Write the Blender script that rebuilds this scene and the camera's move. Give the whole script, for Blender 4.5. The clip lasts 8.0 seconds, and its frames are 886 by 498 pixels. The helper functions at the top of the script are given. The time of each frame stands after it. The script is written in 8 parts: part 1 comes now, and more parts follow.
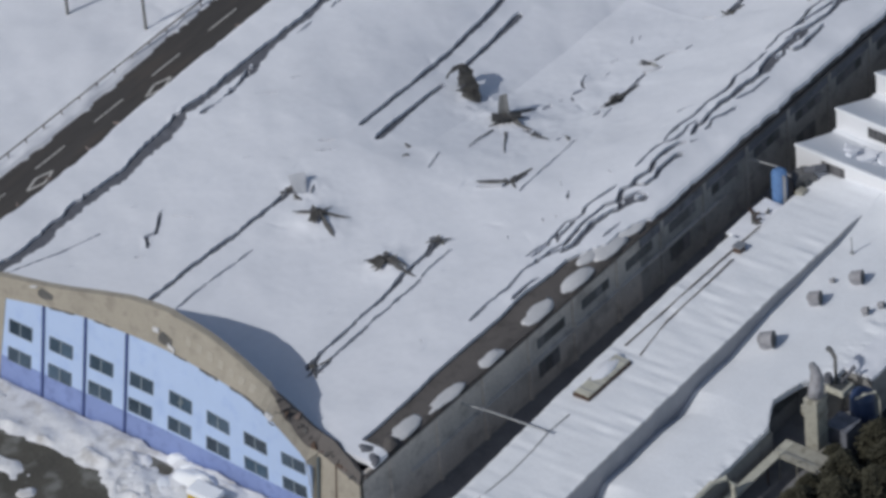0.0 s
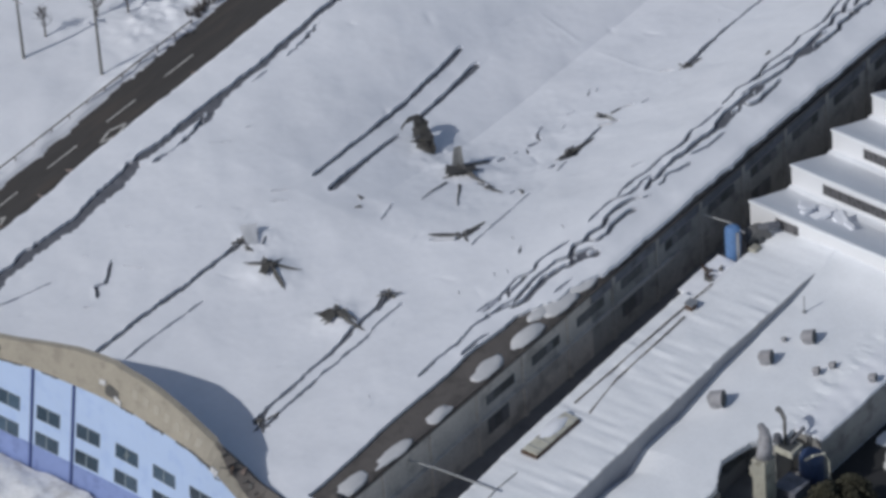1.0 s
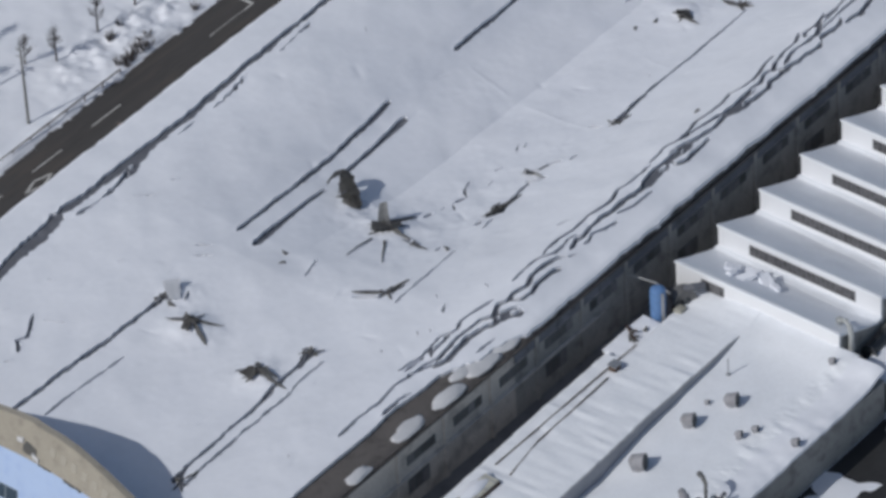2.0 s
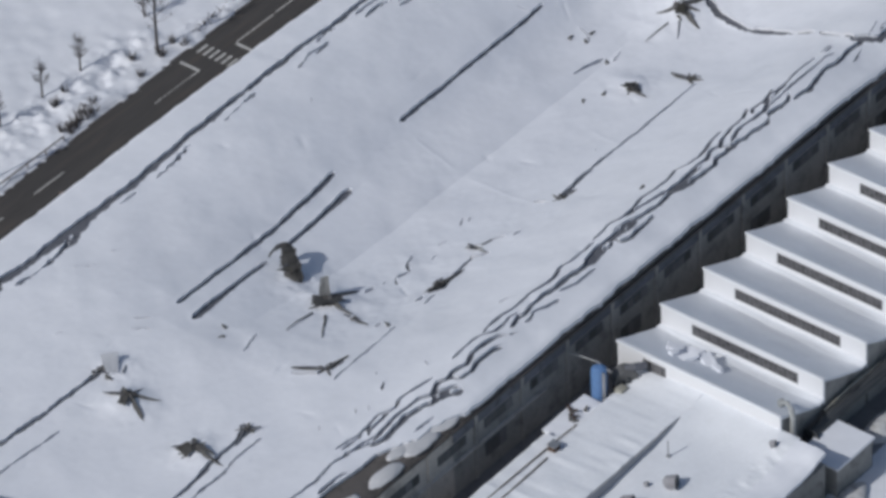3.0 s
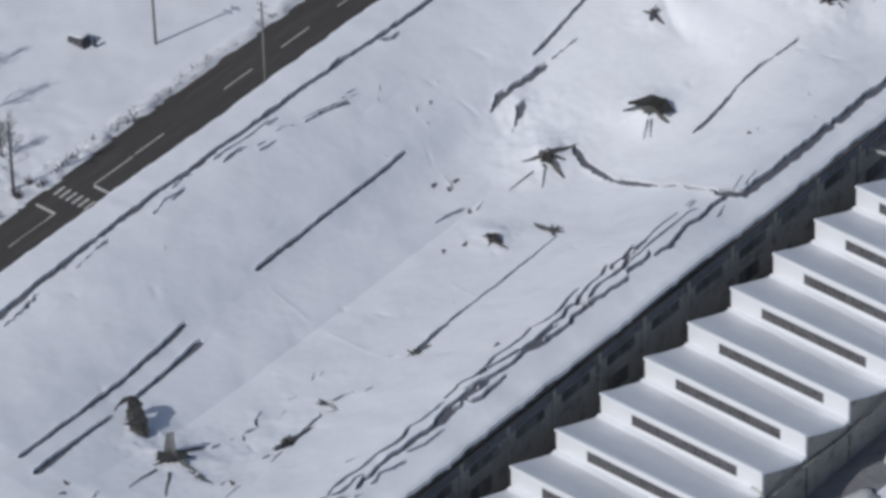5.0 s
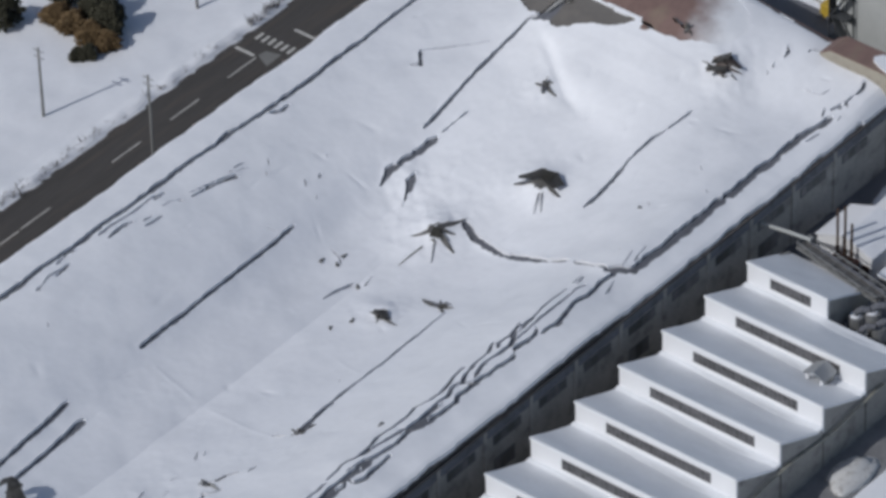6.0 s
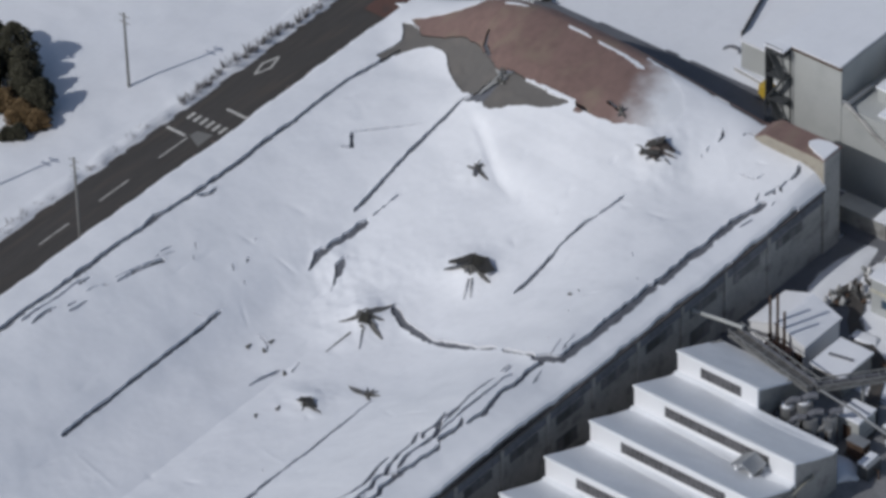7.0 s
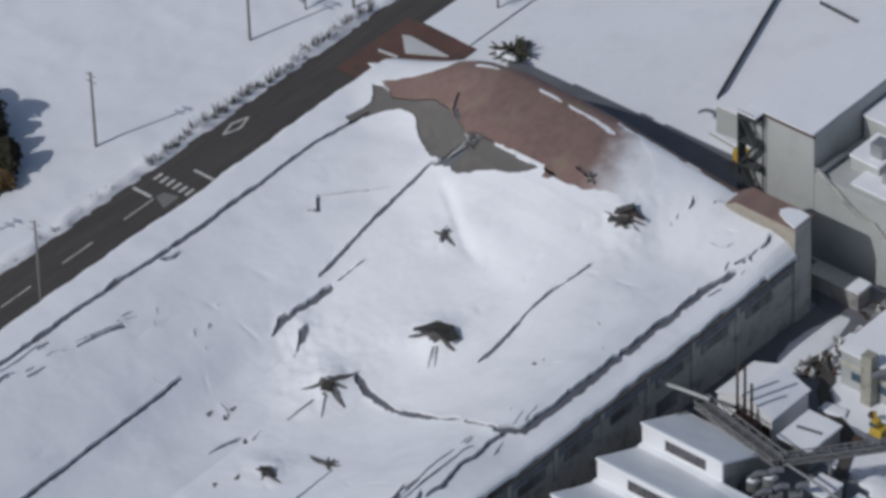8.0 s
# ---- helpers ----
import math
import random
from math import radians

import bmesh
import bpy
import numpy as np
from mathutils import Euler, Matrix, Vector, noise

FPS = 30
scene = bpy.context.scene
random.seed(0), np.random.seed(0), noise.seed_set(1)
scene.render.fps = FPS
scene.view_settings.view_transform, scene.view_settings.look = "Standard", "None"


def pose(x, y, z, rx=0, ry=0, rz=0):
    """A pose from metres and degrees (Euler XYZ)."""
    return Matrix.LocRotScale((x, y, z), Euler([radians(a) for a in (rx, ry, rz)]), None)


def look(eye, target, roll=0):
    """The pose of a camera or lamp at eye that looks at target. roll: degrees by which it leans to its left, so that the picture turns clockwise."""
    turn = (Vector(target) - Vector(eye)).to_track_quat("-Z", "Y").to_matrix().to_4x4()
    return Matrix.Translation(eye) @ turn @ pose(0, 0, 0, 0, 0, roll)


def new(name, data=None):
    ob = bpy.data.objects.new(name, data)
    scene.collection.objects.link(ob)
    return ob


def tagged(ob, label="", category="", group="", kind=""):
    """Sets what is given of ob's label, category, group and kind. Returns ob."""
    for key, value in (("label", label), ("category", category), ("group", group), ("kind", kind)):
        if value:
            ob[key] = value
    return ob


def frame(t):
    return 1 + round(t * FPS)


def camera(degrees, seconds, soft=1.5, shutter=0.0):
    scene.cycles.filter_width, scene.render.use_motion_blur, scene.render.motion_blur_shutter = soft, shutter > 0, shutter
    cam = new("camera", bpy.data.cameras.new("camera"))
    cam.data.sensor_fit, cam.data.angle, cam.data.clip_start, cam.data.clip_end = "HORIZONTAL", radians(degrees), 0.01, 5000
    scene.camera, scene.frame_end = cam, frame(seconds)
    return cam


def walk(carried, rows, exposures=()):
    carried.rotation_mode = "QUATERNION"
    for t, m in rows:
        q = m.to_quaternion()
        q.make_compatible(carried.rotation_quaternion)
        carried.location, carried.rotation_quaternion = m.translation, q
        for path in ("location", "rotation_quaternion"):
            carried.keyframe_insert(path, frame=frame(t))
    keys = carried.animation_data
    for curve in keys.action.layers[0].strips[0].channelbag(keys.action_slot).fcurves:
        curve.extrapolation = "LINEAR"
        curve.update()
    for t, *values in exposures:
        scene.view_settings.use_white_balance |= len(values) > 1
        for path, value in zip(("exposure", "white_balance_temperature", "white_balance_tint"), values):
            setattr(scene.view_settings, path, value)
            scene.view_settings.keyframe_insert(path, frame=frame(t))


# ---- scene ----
# Telephoto view from a helicopter; x runs across the hall, y along it, z up, metres.
cam = camera(8.0, 8.0, soft=3.5)
PATH = [
    (0, (356.399, -356.423, 416.369), (10.375, 42.419, 0.000), -4.959),
    (0.5, (356.868, -352.203, 417.710), (9.577, 46.958, 0.000), -4.703),
    (1, (357.397, -347.657, 419.134), (9.064, 52.311, 0.000), -4.363),
    (1.5, (357.883, -343.089, 420.471), (9.588, 58.093, 0.000), -3.985),
    (3, (357.487, -327.840, 424.003), (6.624, 78.033, 0.000), -2.966),
    (3.5, (357.802, -322.108, 424.675), (3.695, 84.977, -0.000), -2.690),
    (4, (357.959, -316.136, 425.284), (1.774, 92.575, 0.000), -2.441),
    (4.5, (358.192, -310.134, 425.793), (1.466, 99.861, 0.000), -2.267),
    (6, (360.320, -290.692, 424.856), (3.399, 125.825, 0.000), -2.078),
    (6.5, (360.811, -283.116, 425.128), (1.924, 134.127, 0.000), -2.107),
    (7, (361.332, -275.218, 425.319), (-0.162, 142.214, 0.000), -2.091),
    (7.5, (361.890, -267.600, 425.035), (-3.073, 148.474, 0.000), -2.139),
    (8, (362.190, -260.042, 424.329), (-4.916, 153.504, 0.000), -2.080),
]
walk(cam, [(t, look(eye, target, roll)) for t, eye, target, roll in PATH],
     exposures=((0, -0.55), (1.5, -0.53), (3, -0.5), (4.5, -0.5), (6, -0.54), (7, -0.57), (8, -0.61)))

# ---- world, sun, exposure ----
SUN_DIR = Vector((0.205, 0.745, -0.635)).normalized()
world = bpy.data.worlds.new("winter_sky")
scene.world = world
world.use_nodes = True
wn = world.node_tree.nodes
sky = wn.new("ShaderNodeTexSky")
sky.sky_type = "NISHITA"
sky.sun_disc = False
sky.sun_elevation = radians(39.4)
sky.sun_rotation = math.atan2(-SUN_DIR.x, -SUN_DIR.y)
sky.air_density, sky.dust_density = 1.0, 1.5
wn["Background"].inputs["Strength"].default_value = 0.09
world.node_tree.links.new(sky.outputs["Color"], wn["Background"].inputs["Color"])
sun = new("sun", bpy.data.lights.new("sun", "SUN"))
sun.data.energy, sun.data.angle, sun.data.color = 2.75, radians(0.6), (0.99, 0.985, 0.98)
sun.rotation_mode = "QUATERNION"
sun.rotation_quaternion = SUN_DIR.to_track_quat("-Z", "Y")
sun.location = (0, 0, 300)
scene.view_settings.exposure = -0.55


# ---- materials ----
def material(name, color, rough=0.7, metal=0.0, vary=0.12, scale=0.6, fine=8.0, bump=0.2, dirt=None, dirt_amount=0.5, per_piece=0.0, stretch=(1, 1, 1)):
    """A surface with colour variation at two sizes, optional stains and fine relief."""
    m = bpy.data.materials.new(name)
    m.use_nodes = True
    nt = m.node_tree
    n, l = nt.nodes, nt.links
    b = n["Principled BSDF"]
    b.inputs["Roughness"].default_value, b.inputs["Metallic"].default_value = rough, metal
    co = n.new("ShaderNodeNewGeometry")
    mp = n.new("ShaderNodeMapping")
    mp.inputs["Scale"].default_value = stretch
    l.new(co.outputs["Position"], mp.inputs["Vector"])
    big, small = n.new("ShaderNodeTexNoise"), n.new("ShaderNodeTexNoise")
    big.inputs["Scale"].default_value, small.inputs["Scale"].default_value = scale, fine
    big.inputs["Detail"].default_value, small.inputs["Detail"].default_value = 5, 4
    l.new(mp.outputs["Vector"], big.inputs["Vector"])
    l.new(mp.outputs["Vector"], small.inputs["Vector"])
    add = n.new("ShaderNodeMath")
    add.operation = "ADD"
    l.new(big.outputs["Fac"], add.inputs[0])
    l.new(small.outputs["Fac"], add.inputs[1])
    ramp = n.new("ShaderNodeMapRange")
    ramp.inputs["From Min"].default_value, ramp.inputs["From Max"].default_value = 0.6, 1.4
    ramp.inputs["To Min"].default_value, ramp.inputs["To Max"].default_value = 1 - vary, 1 + vary
    l.new(add.outputs[0], ramp.inputs["Value"])
    mul = n.new("ShaderNodeVectorMath")
    mul.operation = "SCALE"
    mul.inputs[0].default_value = color
    l.new(ramp.outputs[0], mul.inputs["Scale"])
    last = mul.outputs[0]
    if per_piece:
        info = n.new("ShaderNodeObjectInfo")
        pr = n.new("ShaderNodeMapRange")
        pr.inputs["To Min"].default_value, pr.inputs["To Max"].default_value = 1 - per_piece, 1 + per_piece
        l.new(info.outputs["Random"], pr.inputs["Value"])
        sc = n.new("ShaderNodeVectorMath")
        sc.operation = "SCALE"
        l.new(last, sc.inputs[0])
        l.new(pr.outputs[0], sc.inputs["Scale"])
        last = sc.outputs[0]
    if dirt:
        st = n.new("ShaderNodeTexNoise")
        st.inputs["Scale"].default_value, st.inputs["Detail"].default_value = scale * 2.3, 6
        l.new(mp.outputs["Vector"], st.inputs["Vector"])
        lim = n.new("ShaderNodeMapRange")
        lim.inputs["From Min"].default_value, lim.inputs["From Max"].default_value = 0.52, 0.68
        lim.inputs["To Max"].default_value = dirt_amount
        l.new(st.outputs["Fac"], lim.inputs["Value"])
        mix = n.new("ShaderNodeMix")
        mix.data_type = "RGBA"
        l.new(lim.outputs[0], mix.inputs[0])
        l.new(last, mix.inputs[6])
        mix.inputs[7].default_value = (*dirt, 1)
        last = mix.outputs[2]
    l.new(last, b.inputs["Base Color"])
    if bump:
        bp = n.new("ShaderNodeBump")
        bp.inputs["Strength"].default_value, bp.inputs["Distance"].default_value = bump, 0.08
        l.new(add.outputs[0], bp.inputs["Height"])
        l.new(bp.outputs[0], b.inputs["Normal"])
    return m


SNOW = material("snow", (0.845, 0.865, 0.912), 0.65, vary=0.035, scale=0.09, fine=1.4, bump=0.2, dirt=(0.765, 0.785, 0.832), dirt_amount=0.5)
PLOUGHED = material("ploughed_snow", (0.70, 0.71, 0.735), 0.7, vary=0.14, scale=0.22, fine=2.5, bump=0.4, dirt=(0.36, 0.345, 0.33), dirt_amount=0.65)
SNOW_CLEAN = material("fresh_snow", (0.85, 0.875, 0.91), 0.65, vary=0.05, scale=0.35, fine=2.5, bump=0.35)
SNOW_DIRTY = material("trodden_snow", (0.62, 0.62, 0.62), 0.75, vary=0.12, scale=0.5, fine=3, bump=0.6, dirt=(0.2, 0.18, 0.16), dirt_amount=0.5)
ASPHALT = material("asphalt", (0.072, 0.067, 0.064), 0.8, vary=0.22, scale=0.55, fine=5, bump=0.2, dirt=(0.098, 0.083, 0.072), dirt_amount=0.8, stretch=(1, 0.07, 1))
WET = material("wet_yard_asphalt", (0.24, 0.24, 0.25), 0.5, vary=0.3, scale=0.3, fine=4, bump=0.3, dirt=(0.16, 0.16, 0.165), dirt_amount=0.6)
# asphalt blackened so that its colour holds the trees' shade
SHADE_ASPHALT = material("asphalt_with_tree_shade", (0.03, 0.03, 0.031), 0.7, vary=0.3, scale=0.3, fine=4, bump=0.2)
# blue-grey for the sheets that paint cast shade on the ground
GROUND_SHADE = material("ground_shade_grey", (0.15, 0.155, 0.175), 0.6, vary=0.2, scale=0.3, fine=4, bump=0.2, dirt=(0.17, 0.17, 0.18), dirt_amount=0.5)
MUD = material("muddy_asphalt", (0.085, 0.08, 0.066), 0.75, vary=0.35, scale=0.16, fine=3, bump=0.3, dirt=(0.19, 0.19, 0.175), dirt_amount=1.0)
ROAD_PAINT = material("road_paint", (0.62, 0.61, 0.58), 0.6, vary=0.2, scale=1.5, fine=12, bump=0.0, dirt=(0.12, 0.12, 0.11), dirt_amount=0.6)
BLUE_WALL = material("pale_blue_cladding", (0.45, 0.575, 0.81), 0.6, vary=0.05, scale=0.25, fine=5, bump=0.1, dirt=(0.24, 0.37, 0.70), dirt_amount=0.25)
BLUE_BASE = material("blue_plinth_paint", (0.22, 0.29, 0.54), 0.65, vary=0.1, scale=0.4, fine=5, bump=0.1, dirt=(0.1, 0.13, 0.3), dirt_amount=0.4)
BLUE_DARK = material("dark_blue_downpipe", (0.05, 0.08, 0.22), 0.5, vary=0.1, bump=0.0)
BEIGE = material("weathered_beige_render", (0.36, 0.33, 0.275), 0.85, vary=0.14, scale=0.35, fine=4, bump=0.3, dirt=(0.22, 0.2, 0.17), dirt_amount=0.5)
VENT_BEIGE = material("pale_vent_panel", (0.40, 0.37, 0.315), 0.8, vary=0.15, scale=0.8, fine=4, bump=0.2)
GLASS_DARK = material("dark_window_glass", (0.05, 0.08, 0.115), 0.15, vary=0.3, scale=0.7, fine=3, bump=0.0, per_piece=0.5)
GLASS_GRIMY = material("grimy_window_glass", (0.16, 0.16, 0.165), 0.5, vary=0.35, scale=0.5, fine=3, bump=0.0, per_piece=0.5)
STRIP_GLASS = material("dusty_strip_glass", (0.085, 0.083, 0.088), 0.35, vary=0.35, scale=0.5, fine=3, bump=0.0, per_piece=0.35)
# grey that paints the shade band at the workshop's roof step
STEP_SHADE = material("step_shade_grey", (0.36, 0.37, 0.40), 0.75, vary=0.1, scale=0.3, fine=3, bump=0.15, dirt=(0.46, 0.47, 0.5), dirt_amount=0.5)
FRAME_DULL = material("dull_window_frame", (0.10, 0.125, 0.14), 0.6, vary=0.2, bump=0.0)
MULLION = material("blue_grey_mullion", (0.22, 0.27, 0.31), 0.6, vary=0.15, bump=0.0)
STRIP_BAR = material("dull_glazing_bar", (0.2, 0.2, 0.205), 0.6, vary=0.15, bump=0.0)
FRAME = material("window_frame_metal", (0.35, 0.37, 0.37), 0.5, vary=0.1, bump=0.0)
DECK = material("torn_dark_roofing", (0.135, 0.142, 0.165), 0.8, vary=0.25, scale=0.4, fine=3, bump=0.3, dirt=(0.12, 0.122, 0.13), dirt_amount=0.5)
RED_ROOF = material("rust_red_roof_sheet", (0.225, 0.148, 0.13), 0.7, vary=0.2, scale=0.3, fine=2.2, bump=0.1, dirt=(0.26, 0.2, 0.155), dirt_amount=0.75, stretch=(0.6, 0.35, 1))
GREY_ROOF = material("grey_roof_underlay", (0.15, 0.142, 0.135), 0.85, vary=0.12, scale=0.2, fine=3, bump=0.15, dirt=(0.2, 0.18, 0.165), dirt_amount=0.5)
BROWN_ROOF = material("brown_eave_roofing", (0.12, 0.109, 0.103), 0.8, vary=0.16, scale=0.3, fine=4, bump=0.2, dirt=(0.06, 0.055, 0.052), dirt_amount=0.6)
BEIGE_WALL = material("brownish_grey_wall", (0.66, 0.62, 0.57), 0.85, vary=0.22, scale=0.2, fine=3, bump=0.3, dirt=(0.3, 0.28, 0.26), dirt_amount=0.6)
DARK_GREY_WALL = material("dark_grey_wall", (0.42, 0.415, 0.40), 0.85, vary=0.25, scale=0.25, fine=3, bump=0.3, dirt=(0.16, 0.155, 0.15), dirt_amount=0.6)
SNOW_GREY = material("old_grey_snow", (0.58, 0.585, 0.60), 0.7, vary=0.1, scale=0.4, fine=3, bump=0.3)
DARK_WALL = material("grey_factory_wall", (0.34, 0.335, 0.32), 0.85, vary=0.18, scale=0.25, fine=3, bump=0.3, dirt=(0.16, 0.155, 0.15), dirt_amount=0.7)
WHITE_WALL = material("white_painted_wall", (0.80, 0.81, 0.83), 0.6, vary=0.03, scale=0.3, fine=4, bump=0.1)
GREY_WALL = material("pale_grey_panel_wall", (0.44, 0.455, 0.45), 0.75, vary=0.06, scale=0.15, fine=3, bump=0.1, dirt=(0.34, 0.355, 0.355), dirt_amount=0.35)
STEEL = material("galvanised_steel", (0.42, 0.43, 0.44), 0.45, 0.6, vary=0.15, scale=1.0, fine=6, bump=0.1)
RUST = material("rusty_steel", (0.10, 0.065, 0.048), 0.8, 0.2, vary=0.3, scale=1.0, fine=6, bump=0.3)
DARK_STEEL = material("dark_painted_steel", (0.07, 0.075, 0.08), 0.6, 0.1, vary=0.2, scale=1.0, fine=5, bump=0.1)
DEBRIS = material("broken_roof_board", (0.105, 0.104, 0.102), 0.85, vary=0.35, scale=0.8, fine=5, bump=0.4, dirt=(0.12, 0.108, 0.09), dirt_amount=0.6)
DEBRIS_PALE = material("torn_grey_sheet", (0.31, 0.315, 0.315), 0.7, 0.2, vary=0.2, scale=0.8, fine=5, bump=0.2)
DEBRIS_OLIVE = material("weathered_board", (0.108, 0.104, 0.09), 0.85, vary=0.3, scale=0.9, fine=5, bump=0.3, dirt=(0.08, 0.07, 0.055), dirt_amount=0.6)
DEBRIS_FLAP = material("pale_roofing_flap", (0.165, 0.162, 0.155), 0.85, vary=0.3, scale=0.9, fine=5, bump=0.3, dirt=(0.1, 0.09, 0.075), dirt_amount=0.6)
DEBRIS_GREY = material("weathered_grey_metal", (0.15, 0.15, 0.15), 0.7, 0.2, vary=0.25, scale=0.9, fine=5, bump=0.2)
VENT_GREY = material("dull_grey_cowl", (0.30, 0.30, 0.32), 0.7, vary=0.25, scale=0.9, fine=5, bump=0.2, dirt=(0.2, 0.185, 0.19), dirt_amount=0.5)
HEAP_BROWN = material("brown_torn_felt", (0.15, 0.125, 0.115), 0.85, vary=0.35, scale=0.8, fine=4, bump=0.4, dirt=(0.25, 0.235, 0.225), dirt_amount=0.6)
BRIDGE_GREY = material("dull_bridge_steel", (0.25, 0.255, 0.255), 0.7, 0.2, vary=0.2, scale=1.0, fine=5, bump=0.1)
CONCRETE = material("pole_concrete", (0.20, 0.20, 0.195), 0.85, vary=0.12, scale=0.8, fine=8, bump=0.1)
EAVE_SHARD = material("bent_eave_sheet", (0.24, 0.19, 0.17), 0.8, vary=0.2, scale=0.8, fine=5, bump=0.2, per_piece=0.4)
# dark grey of the painted eave shade and of the tank's sheet housing
EAVE_SHADE_PANEL = material("eave_shade_and_panel_grey", (0.18, 0.19, 0.22), 0.85, vary=0.3, scale=0.35, fine=3, bump=0.3, dirt=(0.08, 0.08, 0.09), dirt_amount=0.6)
BARK = material("bare_bark", (0.11, 0.10, 0.10), 0.9, vary=0.2, scale=1.5, fine=10, bump=0.3)
NEEDLE = material("conifer_needles", (0.052, 0.05, 0.032), 0.85, vary=0.4, scale=0.8, fine=4, bump=0.0)
NEEDLE_BROWN = material("browned_needles", (0.16, 0.105, 0.05), 0.85, vary=0.35, scale=0.8, fine=4, bump=0.0)
NAVY = material("dark_blue_steel", (0.045, 0.075, 0.16), 0.5, vary=0.2, scale=0.8, fine=5, bump=0.1)
TANK_BLUE = material("blue_painted_steel", (0.13, 0.25, 0.48), 0.5, vary=0.12, scale=0.8, fine=5, bump=0.1, dirt=(0.06, 0.1, 0.2), dirt_amount=0.4)
YELLOW = material("yellow_machine_paint", (0.52, 0.36, 0.05), 0.5, vary=0.15, scale=1.0, fine=5, bump=0.1)
CREAM_GRIMY = material("grimy_cream_steel", (0.36, 0.35, 0.30), 0.65, vary=0.2, scale=0.5, fine=4, bump=0.2, dirt=(0.15, 0.14, 0.11), dirt_amount=0.6)
CREAM = material("cream_painted_steel", (0.55, 0.54, 0.46), 0.55, vary=0.12, scale=0.6, fine=5, bump=0.1, dirt=(0.3, 0.28, 0.22), dirt_amount=0.4)
TILE_RED = material("red_brown_paving", (0.13, 0.072, 0.06), 0.85, vary=0.2, scale=0.3, fine=4, bump=0.2, dirt=(0.09, 0.065, 0.058), dirt_amount=0.8)


def dusted(name, bare, snow, start, end):
    """Roof sheet whose dusting of snow thickens along the roof, from start to end metres."""
    m = material(name, bare, 0.7, vary=0.2, scale=0.3, fine=2.2, bump=0.1, dirt=(0.26, 0.2, 0.155), dirt_amount=0.75, stretch=(0.6, 0.35, 1))
    n, l = m.node_tree.nodes, m.node_tree.links
    b = n["Principled BSDF"]
    under = b.inputs["Base Color"].links[0].from_socket
    geo = n.new("ShaderNodeNewGeometry")
    dot = n.new("ShaderNodeVectorMath")
    dot.operation = "DOT_PRODUCT"
    dot.inputs[1].default_value = (1.0, 0.36, 0.0)
    l.new(geo.outputs["Position"], dot.inputs[0])
    drift = n.new("ShaderNodeTexNoise")
    drift.inputs["Scale"].default_value, drift.inputs["Detail"].default_value = 0.45, 6
    l.new(geo.outputs["Position"], drift.inputs["Vector"])
    add = n.new("ShaderNodeMath")
    add.operation = "MULTIPLY_ADD"
    add.inputs[1].default_value = 4.5
    l.new(drift.outputs["Fac"], add.inputs[0])
    l.new(dot.outputs["Value"], add.inputs[2])
    ramp = n.new("ShaderNodeMapRange")
    ramp.interpolation_type = "SMOOTHSTEP"
    ramp.inputs["From Min"].default_value, ramp.inputs["From Max"].default_value = start, end
    l.new(add.outputs[0], ramp.inputs["Value"])
    mix = n.new("ShaderNodeMix")
    mix.data_type = "RGBA"
    l.new(ramp.outputs[0], mix.inputs[0])
    l.new(under, mix.inputs[6])
    mix.inputs[7].default_value = (*snow, 1)
    l.new(mix.outputs[2], b.inputs["Base Color"])
    return m


RED_DUSTED = dusted("dusted_roof_sheet", (0.225, 0.148, 0.13), (0.84, 0.86, 0.9), 69.5, 75.5)


# ---- building helpers ----
def thing(name, at, label, category, group="", kind=""):
    e = new(name)
    e.empty_display_size = 0.5
    e.location = at
    return tagged(e, label, category, group, kind)


def base_of(ob):
    while ob.parent:
        ob = ob.parent
    return Vector(ob.location)


def mesh_object(name, me, mat, parent=None, label="", smooth=False):
    me.materials.append(mat)
    ob = new(name, me)
    if smooth:
        me.polygons.foreach_set("use_smooth", [True] * len(me.polygons))
    if parent:
        ob.parent = parent
        me.transform(Matrix.Translation(-base_of(parent)))
    if label:
        tagged(ob, label)
    return ob


def part(name, bm, mat, parent, label="", smooth=False):
    """Links a bmesh, given in world metres, as one mesh object under a thing or a part."""
    bmesh.ops.recalc_face_normals(bm, faces=bm.faces)
    me = bpy.data.meshes.new(name)
    bm.to_mesh(me)
    bm.free()
    return mesh_object(name, me, mat, parent, label, smooth)


def raw_part(name, verts, faces, mat, parent, label="", smooth=True):
    me = bpy.data.meshes.new(name)
    me.from_pydata(verts, [], faces)
    me.update()
    return mesh_object(name, me, mat, parent, label, smooth)


def box(x0, x1, y0, y1, z0, z1, bevel=0.0, bm=None):
    own = bmesh.new()
    bmesh.ops.create_cube(own, size=1.0)
    for v in own.verts:
        v.co = Vector(((x0 + x1) / 2 + v.co.x * (x1 - x0), (y0 + y1) / 2 + v.co.y * (y1 - y0), (z0 + z1) / 2 + v.co.z * (z1 - z0)))
    if bevel:
        bmesh.ops.bevel(own, geom=own.edges[:], offset=bevel, segments=2, affect="EDGES", profile=0.5)
    if bm is None:
        return own
    return join(bm, own)


def join(bm, own):
    me = bpy.data.meshes.new("tmp")
    own.to_mesh(me)
    own.free()
    bm.from_mesh(me)
    bpy.data.meshes.remove(me)
    return bm


